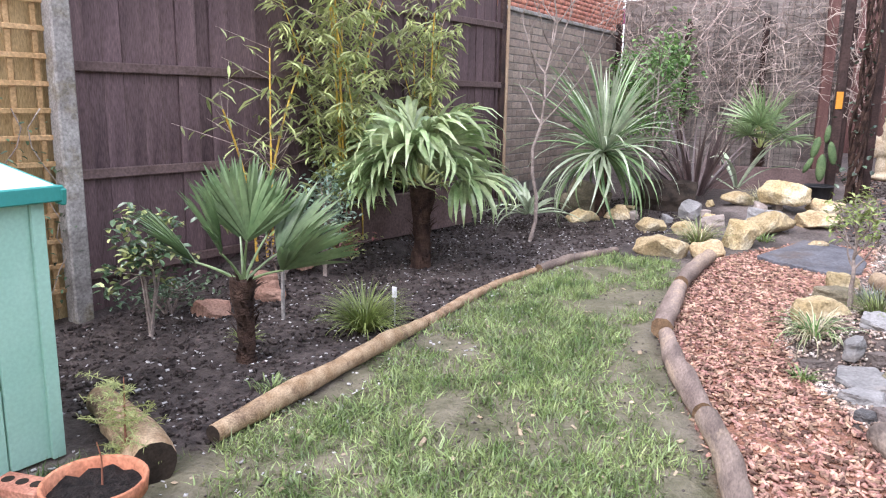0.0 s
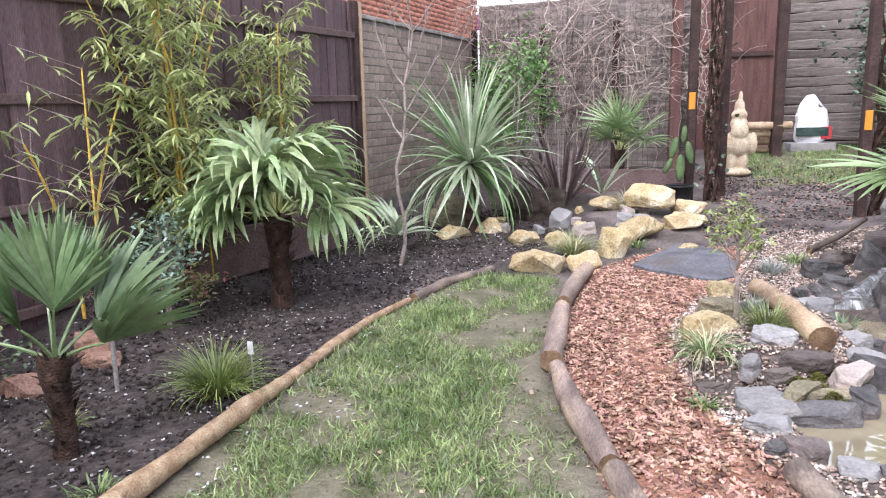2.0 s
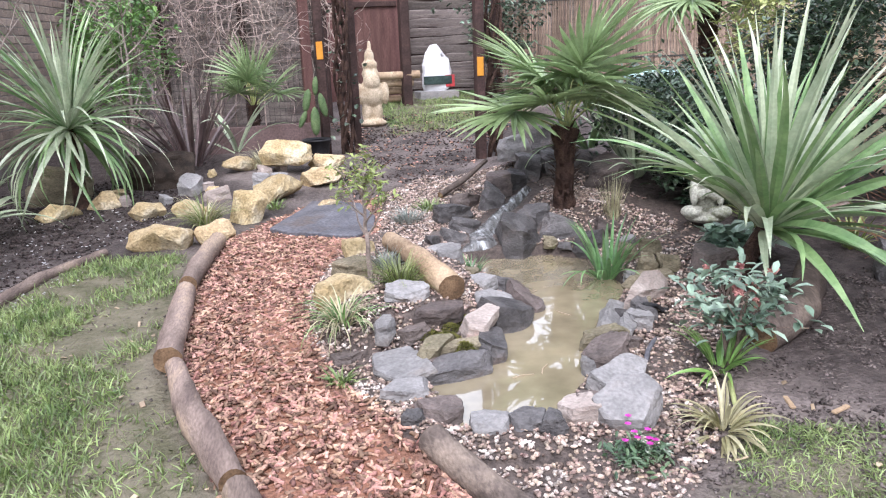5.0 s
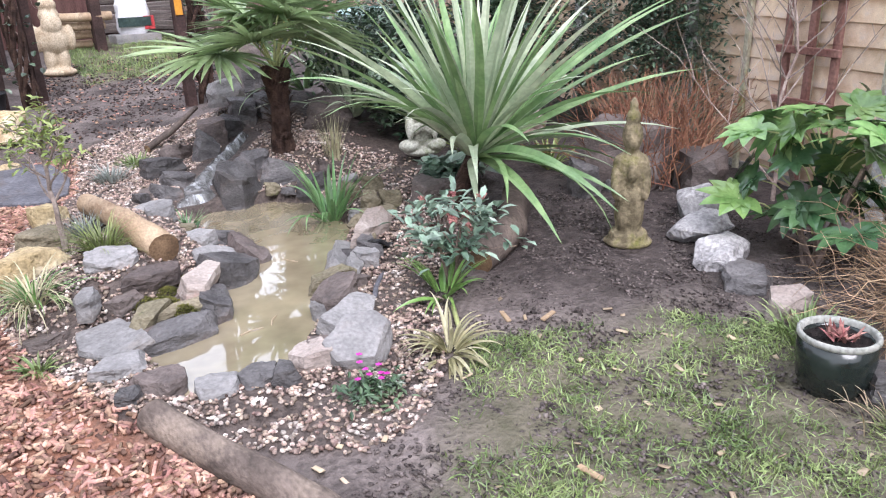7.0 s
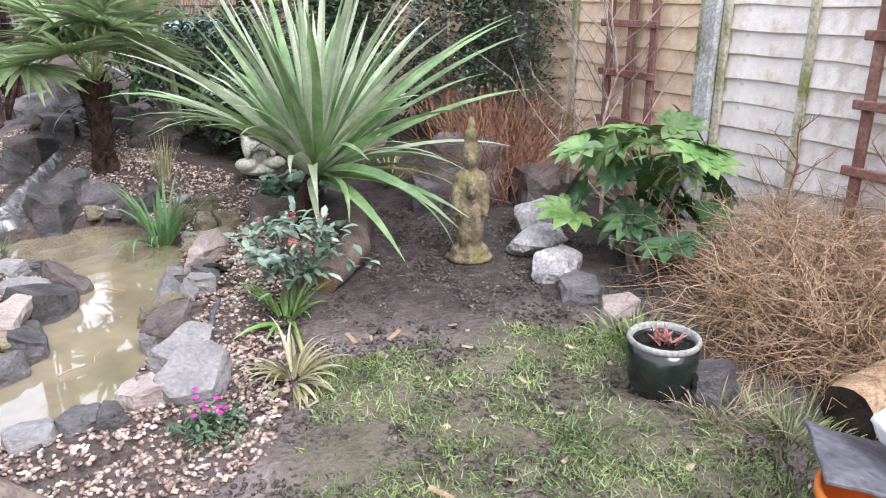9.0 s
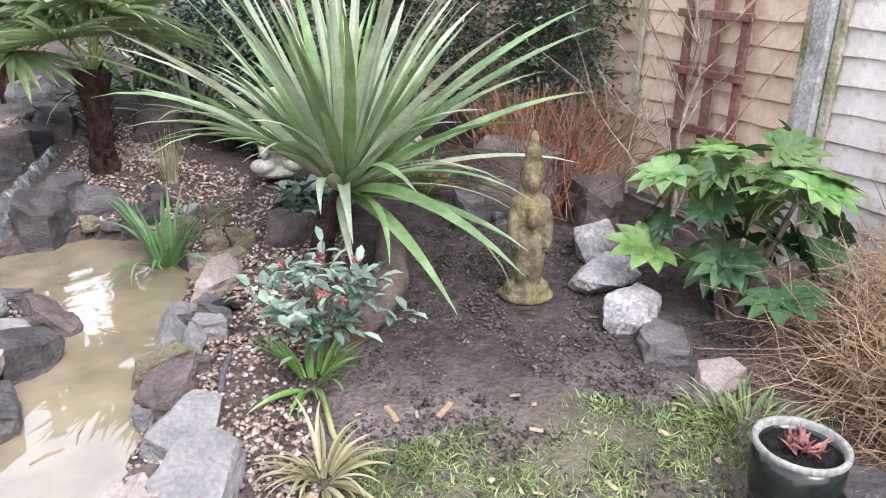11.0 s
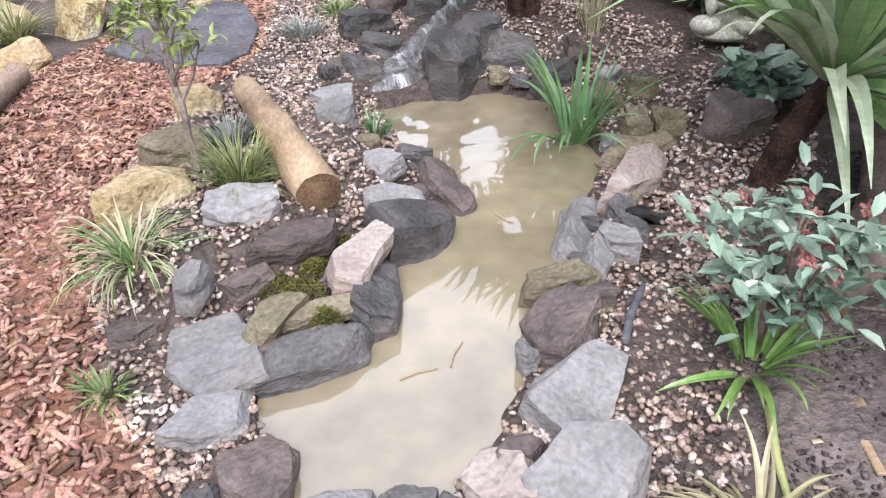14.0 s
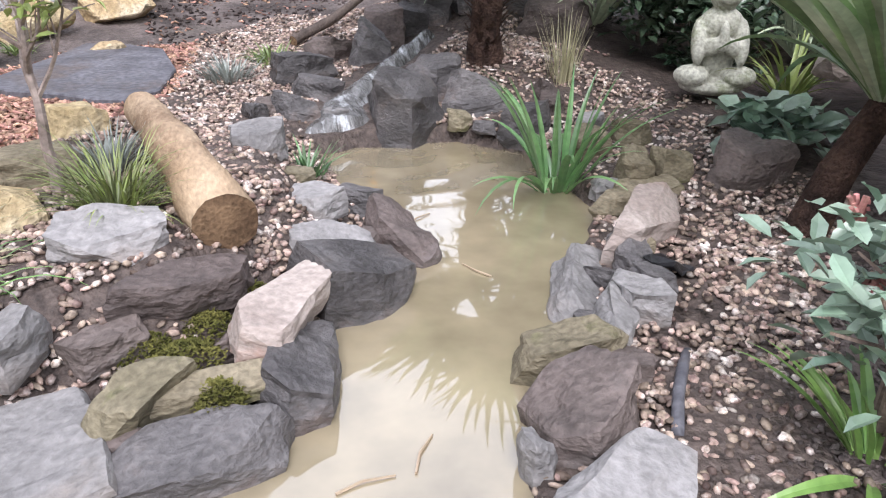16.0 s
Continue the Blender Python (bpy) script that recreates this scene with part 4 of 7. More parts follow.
log("edging_log", [gp(-1.87, 1.3, 0.05), gp(-1.84, 1.75, 0.06), gp(-1.83, 2.2, 0.05), gp(-1.8, 2.72, 0.055), gp(-1.78, 3.1, 0.04)], [0.045, 0.056, 0.046, 0.054, 0.034], "log_bark", "dark_cut", "pale peeling branch laid as edging between lawn and soil", seed=2)
log("edging_log", [gp(-1.79, 3.12, 0.03), gp(-1.77, 3.7, 0.035), gp(-1.74, 4.2, 0.03), gp(-1.62, 4.75, 0.025)], [0.036, 0.038, 0.03, 0.026], "log_bark", "cut_wood", "thin brown branch laid as edging beside the soil bed", seed=3)
log("edging_log", [gp(-1.6, 4.8, 0.025), gp(-1.48, 5.25, 0.03), gp(-1.2, 5.8, 0.02)], [0.04, 0.04, 0.03], "log_grey", "cut_wood", "thin grey branch sunk along the edge of the lawn", seed=4)
log("edging_log", [gp(0.36, 1.5, 0.05), gp(0.22, 2.08, 0.05), gp(0.09, 2.45, 0.05)], [0.056, 0.06, 0.054], "log_grey", "cut_wood", "weathered log laid between the turf and bark path", seed=5)
log("edging_log", [gp(0.06, 2.52, 0.04), gp(-0.06, 2.8, 0.05), gp(-0.2, 3.15, 0.05), gp(-0.31, 3.56, 0.04)], [0.055, 0.066, 0.062, 0.05], "log_grey", "cut_wood", "split tan-grey log edging the red bark path", seed=6)
log("edging_log", [gp(-0.34, 3.56, 0.07), gp(-0.38, 4.0, 0.07), gp(-0.42, 4.6, 0.06)], [0.07, 0.068, 0.058], "log_grey", "cut_wood", "stout grey-brown log edging the bark path", seed=7)
log("edging_log", [gp(-0.43, 4.72, 0.06), gp(-0.42, 5.2, 0.06), gp(-0.36, 5.72, 0.06)], [0.058, 0.066, 0.064], "log_grey", "cut_wood", "dark weathered log ending at the yellow stones", seed=8)
log("edging_log", [gp(0.79, 2.6, 0.03), gp(0.92, 2.33, 0.03), gp(1.06, 2.02, 0.03), gp(1.24, 1.62, 0.03)], [0.06, 0.06, 0.058, 0.054], "log_dark", "cut_wood", "grey barkless log between bark path and muddy turf", seed=9)
log("cut_log", [gp(-2.6, 1.3, 0.07), gp(-2.3, 1.16, 0.08), gp(-2.0, 1.03, 0.1), gp(-1.84, 0.94, 0.09)], [0.075, 0.085, 0.105, 0.1], "log_bark", "dark_cut", "short thick log with torn bark beside the shed", seed=10)
log("pond_log", [gp(0.85, 4.7, 0.07), gp(0.97, 4.28, 0.07), gp(1.1, 3.84, 0.08)], [0.055, 0.07, 0.08], "log_clean", "cut_wood", "smooth barkless tan log lying on the gravel", seed=11, n=18)
log("thick_log", [gp(3.16, 0.9, 0.09), gp(3.4, 0.84, 0.1), gp(4.0, 0.7, 0.1)], [0.105, 0.11, 0.11], "log_bark", "dark_cut", "thick sawn log lying below the dry brush", seed=12)
log("fallen_branch", [gp(1.5, 6.65, 0.04), gp(1.76, 6.88, 0.08), gp(2.04, 7.12, 0.12)], [0.034, 0.03, 0.026], "log_dark", "cut_wood", "brown branch leaning on the waterfall stones", n=8, seed=13)
log("curved_log", [gp(2.46, 3.08, 0.06), gp(2.73, 3.24, 0.08), gp(3.02, 3.55, 0.09), gp(3.25, 3.85, 0.1)], [0.075, 0.09, 0.09, 0.08], "log_dark", "cut_wood", "old grey curved log edging the gravel bed", seed=14)

# ---- pond stones ----
BANK = "stones round the pond"
rock(0.75, 3.3, 0.3, 0.36, 0.09, 20, "pale_rock", 0, -6, 0.02, label="large pale grey flat slab at the pond edge", block=0.6, rough=0.06, group=BANK)
rock(0.74, 3.07, 0.25, 0.16, 0.1, 5, "pale_rock", 4, 0, 0.03, label="flat grey slab beside the bark path", block=0.8, rough=0.06, group=BANK)
rock(0.87, 2.87, 0.23, 0.24, 0.12, 30, "brown_rock", 0, 6, 0.05, label="dark flat stone at the near pond edge", block=0.7, group=BANK)
rock(1.04, 2.69, 0.22, 0.14, 0.09, 5, "pale_rock", 0, 0, 0.03, label="pale flat stone half under water", block=0.6, group=BANK)
rock(1.19, 2.68, 0.18, 0.13, 0.09, -10, "slate_rock", 0, 0, 0.03, label="small grey stone half under water", group=BANK)
rock(1.2, 3.6, 0.19, 0.34, 0.11, -40, "tan_rock", 6, 10, -0.06, label="blocky pinkish tan stone tilted above the water", block=0.95, rough=0.04, group=BANK)
rock(0.7, 3.52, 0.12, 0.19, 0.12, -4, "pale_rock", 8, 0, -0.02, label="small pale grey block of stone", block=0.95, rough=0.05, group=BANK)
rock(1.38, 3.82, 0.34, 0.33, 0.24, 20, "slate_rock", 0, 12, 0.05, z=WATER, label="rounded dark grey stone in the pond margin", block=0.3, group=BANK)
rock(0.93, 3.4, 0.28, 0.12, 0.14, 40, "moss_rock", 12, 0, 0.0, label="long mossy brown stone among gravel", block=0.6, group=BANK)
rock(1.08, 3.4, 0.28, 0.11, 0.06, 18, "moss_rock", 0, 0, -0.04, label="thin brown stone lying on moss", block=0.7, group=BANK)
rock(1.0, 3.25, 0.4, 0.17, 0.14, 14, "slate_rock", 0, 0, 0.03, z=WATER, label="long dark wet stone at the water's edge", block=0.6, group=BANK)
rock(1.22, 3.46, 0.16, 0.34, 0.17, -14, "slate_rock", 0, 8, 0.03, z=WATER, label="dark upright stone at the water's edge", block=0.6, group=BANK)
rock(1.34, 3.96, 0.26, 0.17, 0.1, -16, "pale_rock", 0, 5, 0.0, label="pale grey flat-topped stone above the pond", block=0.7, rough=0.07, group=BANK)
rock(1.34, 4.2, 0.2, 0.15, 0.09, -30, "pale_rock", 0, 0, 0.0, label="small pale grey stone on the gravel", block=0.5, group=BANK)
rock(1.56, 4.12, 0.2, 0.32, 0.16, 12, "brown_rock", 0, 10, 0.03, z=WATER, label="brownish stone stepping into the pond", block=0.5, group=BANK)
rock(1.5, 4.42, 0.16, 0.16, 0.14, 12, "slate_rock", 0, 10, 0.03, z=WATER, group=BANK)
rock(0.84, 3.8, 0.26, 0.17, 0.09, 10, "pale_rock", 0, 6, 0.0, label="blue-grey angular stone beside the striped grass", block=0.6, group=BANK)
rock(1.0, 3.68, 0.34, 0.14, 0.1, 28, "brown_rock", 8, 0, 0.02, label="layered brown stone among pebbles", block=0.7, group=BANK)
rock(0.84, 3.56, 0.18, 0.13, 0.08, 30, "brown_rock", 0, 0, 0.02, block=0.6, group=BANK)
rock(0.5, 4.0, 0.36, 0.3, 0.2, 20, "sandstone", 0, 0, 0.04, label="broad tan sandstone by the bark path", block=0.5, group=BANK)
rock(0.6, 4.3, 0.3, 0.2, 0.14, 20, "moss_rock", 0, 0, 0.03, label="mossy flat stone beneath the small tree", block=0.5, group=BANK)
rock(0.62, 4.72, 0.26, 0.2, 0.16, 10, "sandstone", 0, 0, 0.03, label="yellow sandstone block behind the log", block=0.7, group=BANK)
rock(0.5, 3.5, 0.24, 0.18, 0.08, 0, "brown_rock", 0, 0, 0.03, label="reddish flat stone under the striped grass", block=0.6, group=BANK)
rock(1.79, 3.4, 0.25, 0.17, 0.13, -8, "moss_rock", 0, -6, 0.03, label="mossy tan stone overhanging the water", block=0.7, group=BANK)
rock(1.73, 3.19, 0.24, 0.28, 0.15, -36, "brown_rock", 0, -8, 0.04, label="dark reddish stone in the pond bank", block=0.5, group=BANK)
rock(1.67, 2.95, 0.22, 0.36, 0.14, -38, "pale_rock", 6, 16, 0.03, label="large pale grey slab leaning to the water", block=0.7, rough=0.06, group=BANK)
rock(1.6, 2.68, 0.24, 0.3, 0.18, -48, "pale_rock", 8, 16, 0.03, label="large angular grey rock on the bank", block=0.7, rough=0.06, group=BANK)
rock(1.41, 2.7, 0.18, 0.22, 0.13, -10, "tan_rock", 0, 0, 0.03, label="pinkish stone at the near pond edge", block=0.6, group=BANK)
rock(1.96, 3.72, 0.15, 0.46, 0.1, -26, "pale_rock", 0, 32, 0.0, label="grey slate leaning into the bank", block=0.7, group=BANK)
rock(1.93, 3.5, 0.09, 0.3, 0.1, -22, "pale_rock", 0, 30, 0.0, label="narrow grey slate leaning into the bank", block=0.7, group=BANK)
rock(2.14, 3.78, 0.1, 0.24, 0.13, -14, "slate_rock", 0, 12, 0.02, block=0.7, group=BANK)
rock(2.04, 3.56, 0.16, 0.2, 0.11, -24, "pale_rock", 0, 10, 0.0, block=0.7, group=BANK)
rock(2.28, 3.92, 0.46, 0.15, 0.16, 40, "tan_rock", 6, 0, 0.02, label="long pale tan stone above the water", block=0.7, rough=0.08, group=BANK)
rock(2.38, 4.16, 0.36, 0.14, 0.12, 18, "moss_rock", 0, 0, 0.03, label="flat greenish stone beside the iris", block=0.7, group=BANK)
rock(2.42, 4.62, 0.2, 0.14, 0.17, 10, "moss_rock", 0, 0, 0.03, block=0.6, group=BANK)
rock(2.62, 4.66, 0.17, 0.13, 0.15, 0, "moss_rock", 0, 0, 0.03, block=0.6, group=BANK)
rock(2.3, 4.95, 0.24, 0.16, 0.2, 0, "slate_rock", 0, 0, 0.04, block=0.5, group=BANK)
rock(2.8, 4.2, 0.3, 0.24, 0.22, 15, "brown_rock", 0, 0, 0.03, label="purplish brown stone in the gravel", block=0.5, group=BANK)

rock(1.9, 3.33, 0.12, 0.14, 0.09, -20, "brown_rock", 0, 0, 0.02, block=0.6, label="dark stone in the pond bank below the shrub", group=BANK)
rock(2.12, 3.62, 0.1, 0.14, 0.1, 10, "slate_rock", 0, 8, 0.02, block=0.6, label="dark slate wedged in the pond bank", group=BANK)
rock(2.44, 4.28, 0.17, 0.14, 0.17, 5, "moss_rock", 0, 0, 0.02, block=0.7, label="small greenish stone beside the iris", group=BANK)
rock(2.57, 4.3, 0.15, 0.14, 0.15, -8, "moss_rock", 0, 0, 0.02, block=0.7, label="small greenish stone beside the iris", group=BANK)

rr = random.Random(405)
for k in range(46):
    i = k % len(POND)
    x = POND[i][0] + rr.uniform(-0.28, 0.28)
    y = POND[i][1] + rr.uniform(-0.28, 0.28)
    d = float(signed(np.array([x]), np.array([y]), POND)[0])
    if -0.42 < d < -0.02:
        rock(x, y, rr.uniform(0.07, 0.16), rr.uniform(0.06, 0.12), rr.uniform(0.05, 0.1), rr.uniform(0, 180), rr.choice(("slate_rock", "pale_rock", "brown_rock", "moss_rock")), 0, 0, 0.01, label="small stone packed into the pond edge", group=BANK)

# ---- waterfall ----
FALL = "waterfall stones"
rock(1.86, 5.26, 0.46, 0.4, 0.37, 25, "slate_rock", 4, 0, 0.03, z=WATER, label="large dark grey boulder beside the waterfall", block=0.35, group=FALL)
rock(2.17, 5.22, 0.31, 0.22, 0.34, -6, "slate_rock", -14, 0, 0.03, z=WATER, label="dark grey slab stood upright by the pond", block=0.8, rough=0.06, group=FALL)
rock(2.03, 5.44, 0.24, 0.24, 0.2, 10, "slate_rock", 0, 0, 0.0, label="dark stone lying on the waterfall boulder", block=0.5, group=FALL)
rock(2.44, 5.08, 0.18, 0.16, 0.2, 0, "brown_rock", 0, 0, 0.03, group=FALL)
rock(2.3, 5.06, 0.16, 0.12, 0.12, 0, "brown_rock", 0, 0, 0.03, z=WATER, group=FALL)
rock(1.22, 4.5, 0.2, 0.16, 0.12, 0, "pale_rock", 0, 0, 0.02, label="pale grey stone on the gravel bank", block=0.6, group=FALL)
rock(1.22, 4.9, 0.26, 0.18, 0.17, 15, "pale_rock", 0, 0, 0.03, label="grey stone block on the gravel bank", block=0.6, group=FALL)
rock(1.38, 5.36, 0.16, 0.32, 0.12, 30, "slate_rock", 0, 12, 0.02, label="dark wet stone at the edge of the stream", block=0.5, group=FALL)
rock(1.28, 5.42, 0.2, 0.2, 0.11, 0, "brown_rock", 0, 0, 0.03, block=0.5, group=FALL)
rock(1.5, 5.62, 0.18, 0.34, 0.14, 34, "slate_rock", 0, 14, 0.02, block=0.6, group=FALL)
rock(1.48, 5.96, 0.4, 0.26, 0.17, 8, "slate_rock", 0, 4, 0.02, label="wide dark grey rock beside the stream", block=0.5, group=FALL)
rock(1.66, 6.26, 0.26, 0.22, 0.16, 20, "brown_rock", 0, 0, 0.0, label="brown-grey rock beside the stream", block=0.5, group=FALL)
rock(1.82, 6.14, 0.2, 0.3, 0.26, 30, "slate_rock", 10, 16, 0.02, label="grey rock with a pale slanting face", block=0.6, group=FALL)
rock(1.99, 6.4, 0.26, 0.22, 0.3, -10, "brown_rock", -6, 0, 0.02, label="rounded brown-grey rock at the stream head", block=0.4, group=FALL)
rock(2.16, 6.5, 0.22, 0.2, 0.22, 15, "slate_rock", 0, 0, 0.03, block=0.6, group=FALL)
rock(2.32, 6.6, 0.28, 0.24, 0.32, -12, "slate_rock", -8, 0, 0.03, label="dark stone with a pale streak under the crown", block=0.6, group=FALL)
rock(2.54, 6.62, 0.2, 0.2, 0.22, 20, "slate_rock", 0, 0, 0.0, block=0.6, group=FALL)
rock(2.28, 6.94, 0.36, 0.3, 0.24, 12, "pale_rock", -6, -4, -0.1, label="broad pale-topped dark rock crowning the waterfall", block=0.55, group=FALL)
rock(2.64, 6.98, 0.42, 0.3, 0.24, -10, "slate_rock", -4, 0, -0.06, label="broad dark rock crowning the waterfall", block=0.55, group=FALL)
rock(2.95, 6.2, 0.5, 0.4, 0.36, 10, "brown_rock", 0, 0, 0.04, label="brown boulder behind the palm trunk", block=0.4, group=FALL)


def stream():
    """The water that runs down in small steps between the rocks."""
    line = [(2.22, 6.32, 0.06), (2.08, 6.14, 0.06), (1.96, 5.97, 0.055), (1.84, 5.8, 0.05), (1.72, 5.62, 0.045), (1.63, 5.46, 0.04), (1.58, 5.34, 0.03), (1.57, 5.2, 0.02), (1.57, 5.06, -0.16)]
    wid = [0.14, 0.17, 0.22, 0.25, 0.27, 0.3, 0.34, 0.36, 0.36]
    P = []
    for i in range(len(line) - 1):
        for k in range(6):
            t = k / 6
            a, b = line[i], line[i + 1]
            P.append(([a[j] * (1 - t) + b[j] * t for j in range(3)], wid[i] * (1 - t) + wid[i + 1] * t))
    vs, fs, n = [], [], 11
    for (x, y, h), w in P:
        for k in range(n):
            u = k / (n - 1) - 0.5
            xx = x + u * w
            zz = max(WATER - 0.03, terrain(np.array([x]), np.array([y]))[0] + h * 0.9) + 0.012 * noise.noise(Vector((xx * 16, y * 12, 0))) - 0.06 * (2 * u) ** 2
            vs.append((xx, y + u * w * 0.3, zz))
    for i in range(len(P) - 1):
        for k in range(n - 1):
            fs.append((i * n + k, i * n + k + 1, (i + 1) * n + k + 1, (i + 1) * n + k))
    ob = part("waterfall", mesh_of("waterfall", vs, fs), "stream_water", smooth=True)
    tagged(ob, "small stream of white water running down between rocks", "waterfall", kind="structure")


stream()

# ---- yellow stones at the end of the bark path ----
YEL = "yellow stones"
rock(-0.8, 5.85, 0.5, 0.34, 0.3, 5, "sandstone", 0, 0, 0.05, label="large yellow sandstone at the corner of the lawn", group=YEL)
rock(-0.42, 5.95, 0.3, 0.26, 0.24, 10, "sandstone", 0, 0, 0.04, label="yellow sandstone at the end of a log", block=0.6, group=YEL)
rock(-0.22, 6.55, 0.42, 0.36, 0.4, 20, "sandstone", 0, 0, 0.05, label="tall pale yellow sandstone", group=YEL)
rock(0.04, 7.15, 0.46, 0.36, 0.34, -5, "sandstone", 0, 0, 0.05, label="broad yellow sandstone by the slate sheet", group=YEL)
rock(0.45, 7.55, 0.5, 0.36, 0.28, 10, "sandstone", 0, 0, 0.05, label="flat yellow sandstone below a pergola post", group=YEL)
rock(0.1, 7.9, 0.6, 0.42, 0.3, 0, "sandstone", 0, 0, -0.1, label="large yellow sandstone on top of the pile", group=YEL)
rock(0.5, 8.1, 0.4, 0.3, 0.2, 0, "sandstone", 0, 0, 0.0, label="flat pale stone on the pile", group=YEL)
rock(-0.4, 8.2, 0.4, 0.26, 0.2, 0, "sandstone", 0, 0, 0.0, group=YEL, label="grey-yellow stone on the pile")
rock(-0.15, 7.55, 0.24, 0.2, 0.18, 0, "pale_rock", 0, 0, 0.02, group=YEL, label="rounded pale stone in the pile")
rock(-0.75, 6.9, 0.34, 0.24, 0.2, 0, "sandstone", 0, 0, 0.03, group=YEL, label="pale yellow stone edging the bed")
rock(-1.15, 6.95, 0.36, 0.26, 0.2, 10, "sandstone", 0, 0, 0.03, group=YEL, label="flat yellow stone edging the bed")
rock(-1.6, 7.4, 0.36, 0.26, 0.22, 0, "sandstone", 0, 0, 0.03, group=YEL, label="yellow stone below the spiky plant")
rock(-1.95, 7.15, 0.4, 0.26, 0.2, 15, "sandstone", 0, 0, 0.03, group=YEL, label="tan flat stone at the end of the bed")
rock(-2.1, 7.75, 0.6, 0.3, 0.45, 20, "moss_rock", 0, 20, 0.03, group=YEL, label="big leaning brown stone behind the bed")
rock(-0.85, 7.6, 0.3, 0.26, 0.22, 0, "pale_rock", 0, 0, 0.02, group=YEL, label="grey stone beside the bronze plant")
rock(-0.55, 7.3, 0.28, 0.2, 0.16, 0, "tan_rock", 0, 0, 0.02, group=YEL, label="small tan stone in the pile")
rock(-1.2, 8.1, 0.7, 0.5, 0.5, 0, "dark_cut", 0, 0, 0.05, label="dark mossy stump of stone behind the bed", group=YEL)

rr = random.Random(404)
for k in range(16):
    x, y = rr.uniform(-1.6, 0.55), rr.uniform(6.75, 8.3)
    rock(x, y, rr.uniform(0.12, 0.26), rr.uniform(0.1, 0.2), rr.uniform(0.08, 0.16), rr.uniform(0, 180), rr.choice(("sandstone", "sandstone", "pale_rock", "tan_rock")), 0, 0, 0.01, label="small pale stone wedged in the yellow stone pile", group=YEL)

# ---- stones on the bare soil to the right ----
RS = "stones round the statue"
rock(3.72, 3.75, 0.3, 0.24, 0.28, 20, "slate_rock", 0, 0, 0.03, label="dark grey stone behind the statue", group=RS)
rock(3.95, 3.7, 0.24, 0.16, 0.15, 0, "slate_rock", 0, 0, 0.03, group=RS, label="small grey stone behind the statue")
rock(4.15, 3.75, 0.9, 0.5, 0.6, 20, "brown_rock", 0, 0, 0.05, label="large dark boulder under the strap leaves", group=RS)
rock(4.4, 3.4, 0.5, 0.36, 0.4, 40, "brown_rock", 0, 0, 0.05, label="dark brown boulder beside the red stems", group=RS)
rock(4.0, 3.06, 0.42, 0.3, 0.3, 10, "white_rock", 0, 0, 0.04, label="streaky white and grey rock", group=RS)
rock(3.7, 2.78, 0.36, 0.3, 0.24, -10, "white_rock", 0, 0, 0.03, label="white quartz rock beside the statue", group=RS)
rock(3.54, 2.5, 0.36, 0.28, 0.2, 20, "white_rock", 0, 0, 0.04, label="grey-white rock at the edge of the turf", group=RS)
rock(3.44, 2.26, 0.36, 0.24, 0.14, 35, "slate_rock", 0, 0, 0.04, label="flat dark stone at the edge of the turf", group=RS)
rock(3.3, 1.96, 0.22, 0.2, 0.16, 0, "tan_rock", 0, 0, 0.03, label="small pinkish stone behind the glazed pot", group=RS)
rock(3.05, 1.35, 0.3, 0.2, 0.2, 40, "slate_rock", 0, 0, 0.03, label="grey stone beside the glazed pot", group=RS)
rock(3.85, 4.75, 0.7, 0.3, 0.2, 0, "tan_rock", 0, 0, -0.2, label="flat tan stone ledge behind the plant", group=RS)

# ---- flat stones in the soil bed ----
BED = "flat red stones in the bed"
rock(-3.3, 2.75, 0.34, 0.24, 0.1, 10, "terracotta_stone", 0, 0, 0.0, label="flat reddish stone on dark soil", block=0.5, group=BED)
rock(-3.3, 3.3, 0.28, 0.22, 0.14, 10, "terracotta_stone", 0, 0, 0.0, label="thick reddish stone on dark soil", block=0.6, group=BED)
rock(-3.15, 3.2, 0.26, 0.2, 0.08, 30, "terracotta_stone", 0, 0, 0.0, label="thin reddish slab on dark soil", block=0.5, group=BED)
rock(-3.3, 3.75, 0.3, 0.2, 0.12, -10, "terracotta_stone", 0, 0, 0.0, label="reddish stone beneath the evergreen shrub", block=0.5, group=BED)


def slate_step():
    r = random.Random(3)
    bm = bmesh.new()
    edge = [(0.0, 6.02), (0.17, 5.86), (0.38, 5.78), (0.52, 5.66), (0.68, 5.62), (0.8, 5.78), (0.86, 6.2), (0.78, 6.7), (0.6, 6.86), (0.36, 6.92), (0.24, 6.6), (0.1, 6.3)]
    vs = [bm.verts.new((x + r.gauss(0, 0.012), y + r.gauss(0, 0.012), 0)) for x, y in edge]
    f = bm.faces.new(vs)
    ex = bmesh.ops.extrude_face_region(bm, geom=[f])
    for v in [e for e in ex["geom"] if isinstance(e, bmesh.types.BMVert)]:
        v.co.z += 0.045
    bmesh.ops.bevel(bm, geom=bm.edges[:], offset=0.006, segments=1, affect="EDGES")
    bmesh.ops.recalc_face_normals(bm, faces=bm.faces[:])
    ob = part("slate_slab", bm, "slate_sheet")
    ob.matrix_world = Matrix.Translation((0, 0, ground(0.5, 6.3) - 0.012)) @ Matrix.Translation((0.5, 6.3, 0)) @ pose(0, 0, 0, 2, 0, 0) @ Matrix.Translation((-0.5, -6.3, 0))
    tagged(ob, "large dark slate slab lying on the bark path", "paving slab")


slate_step()


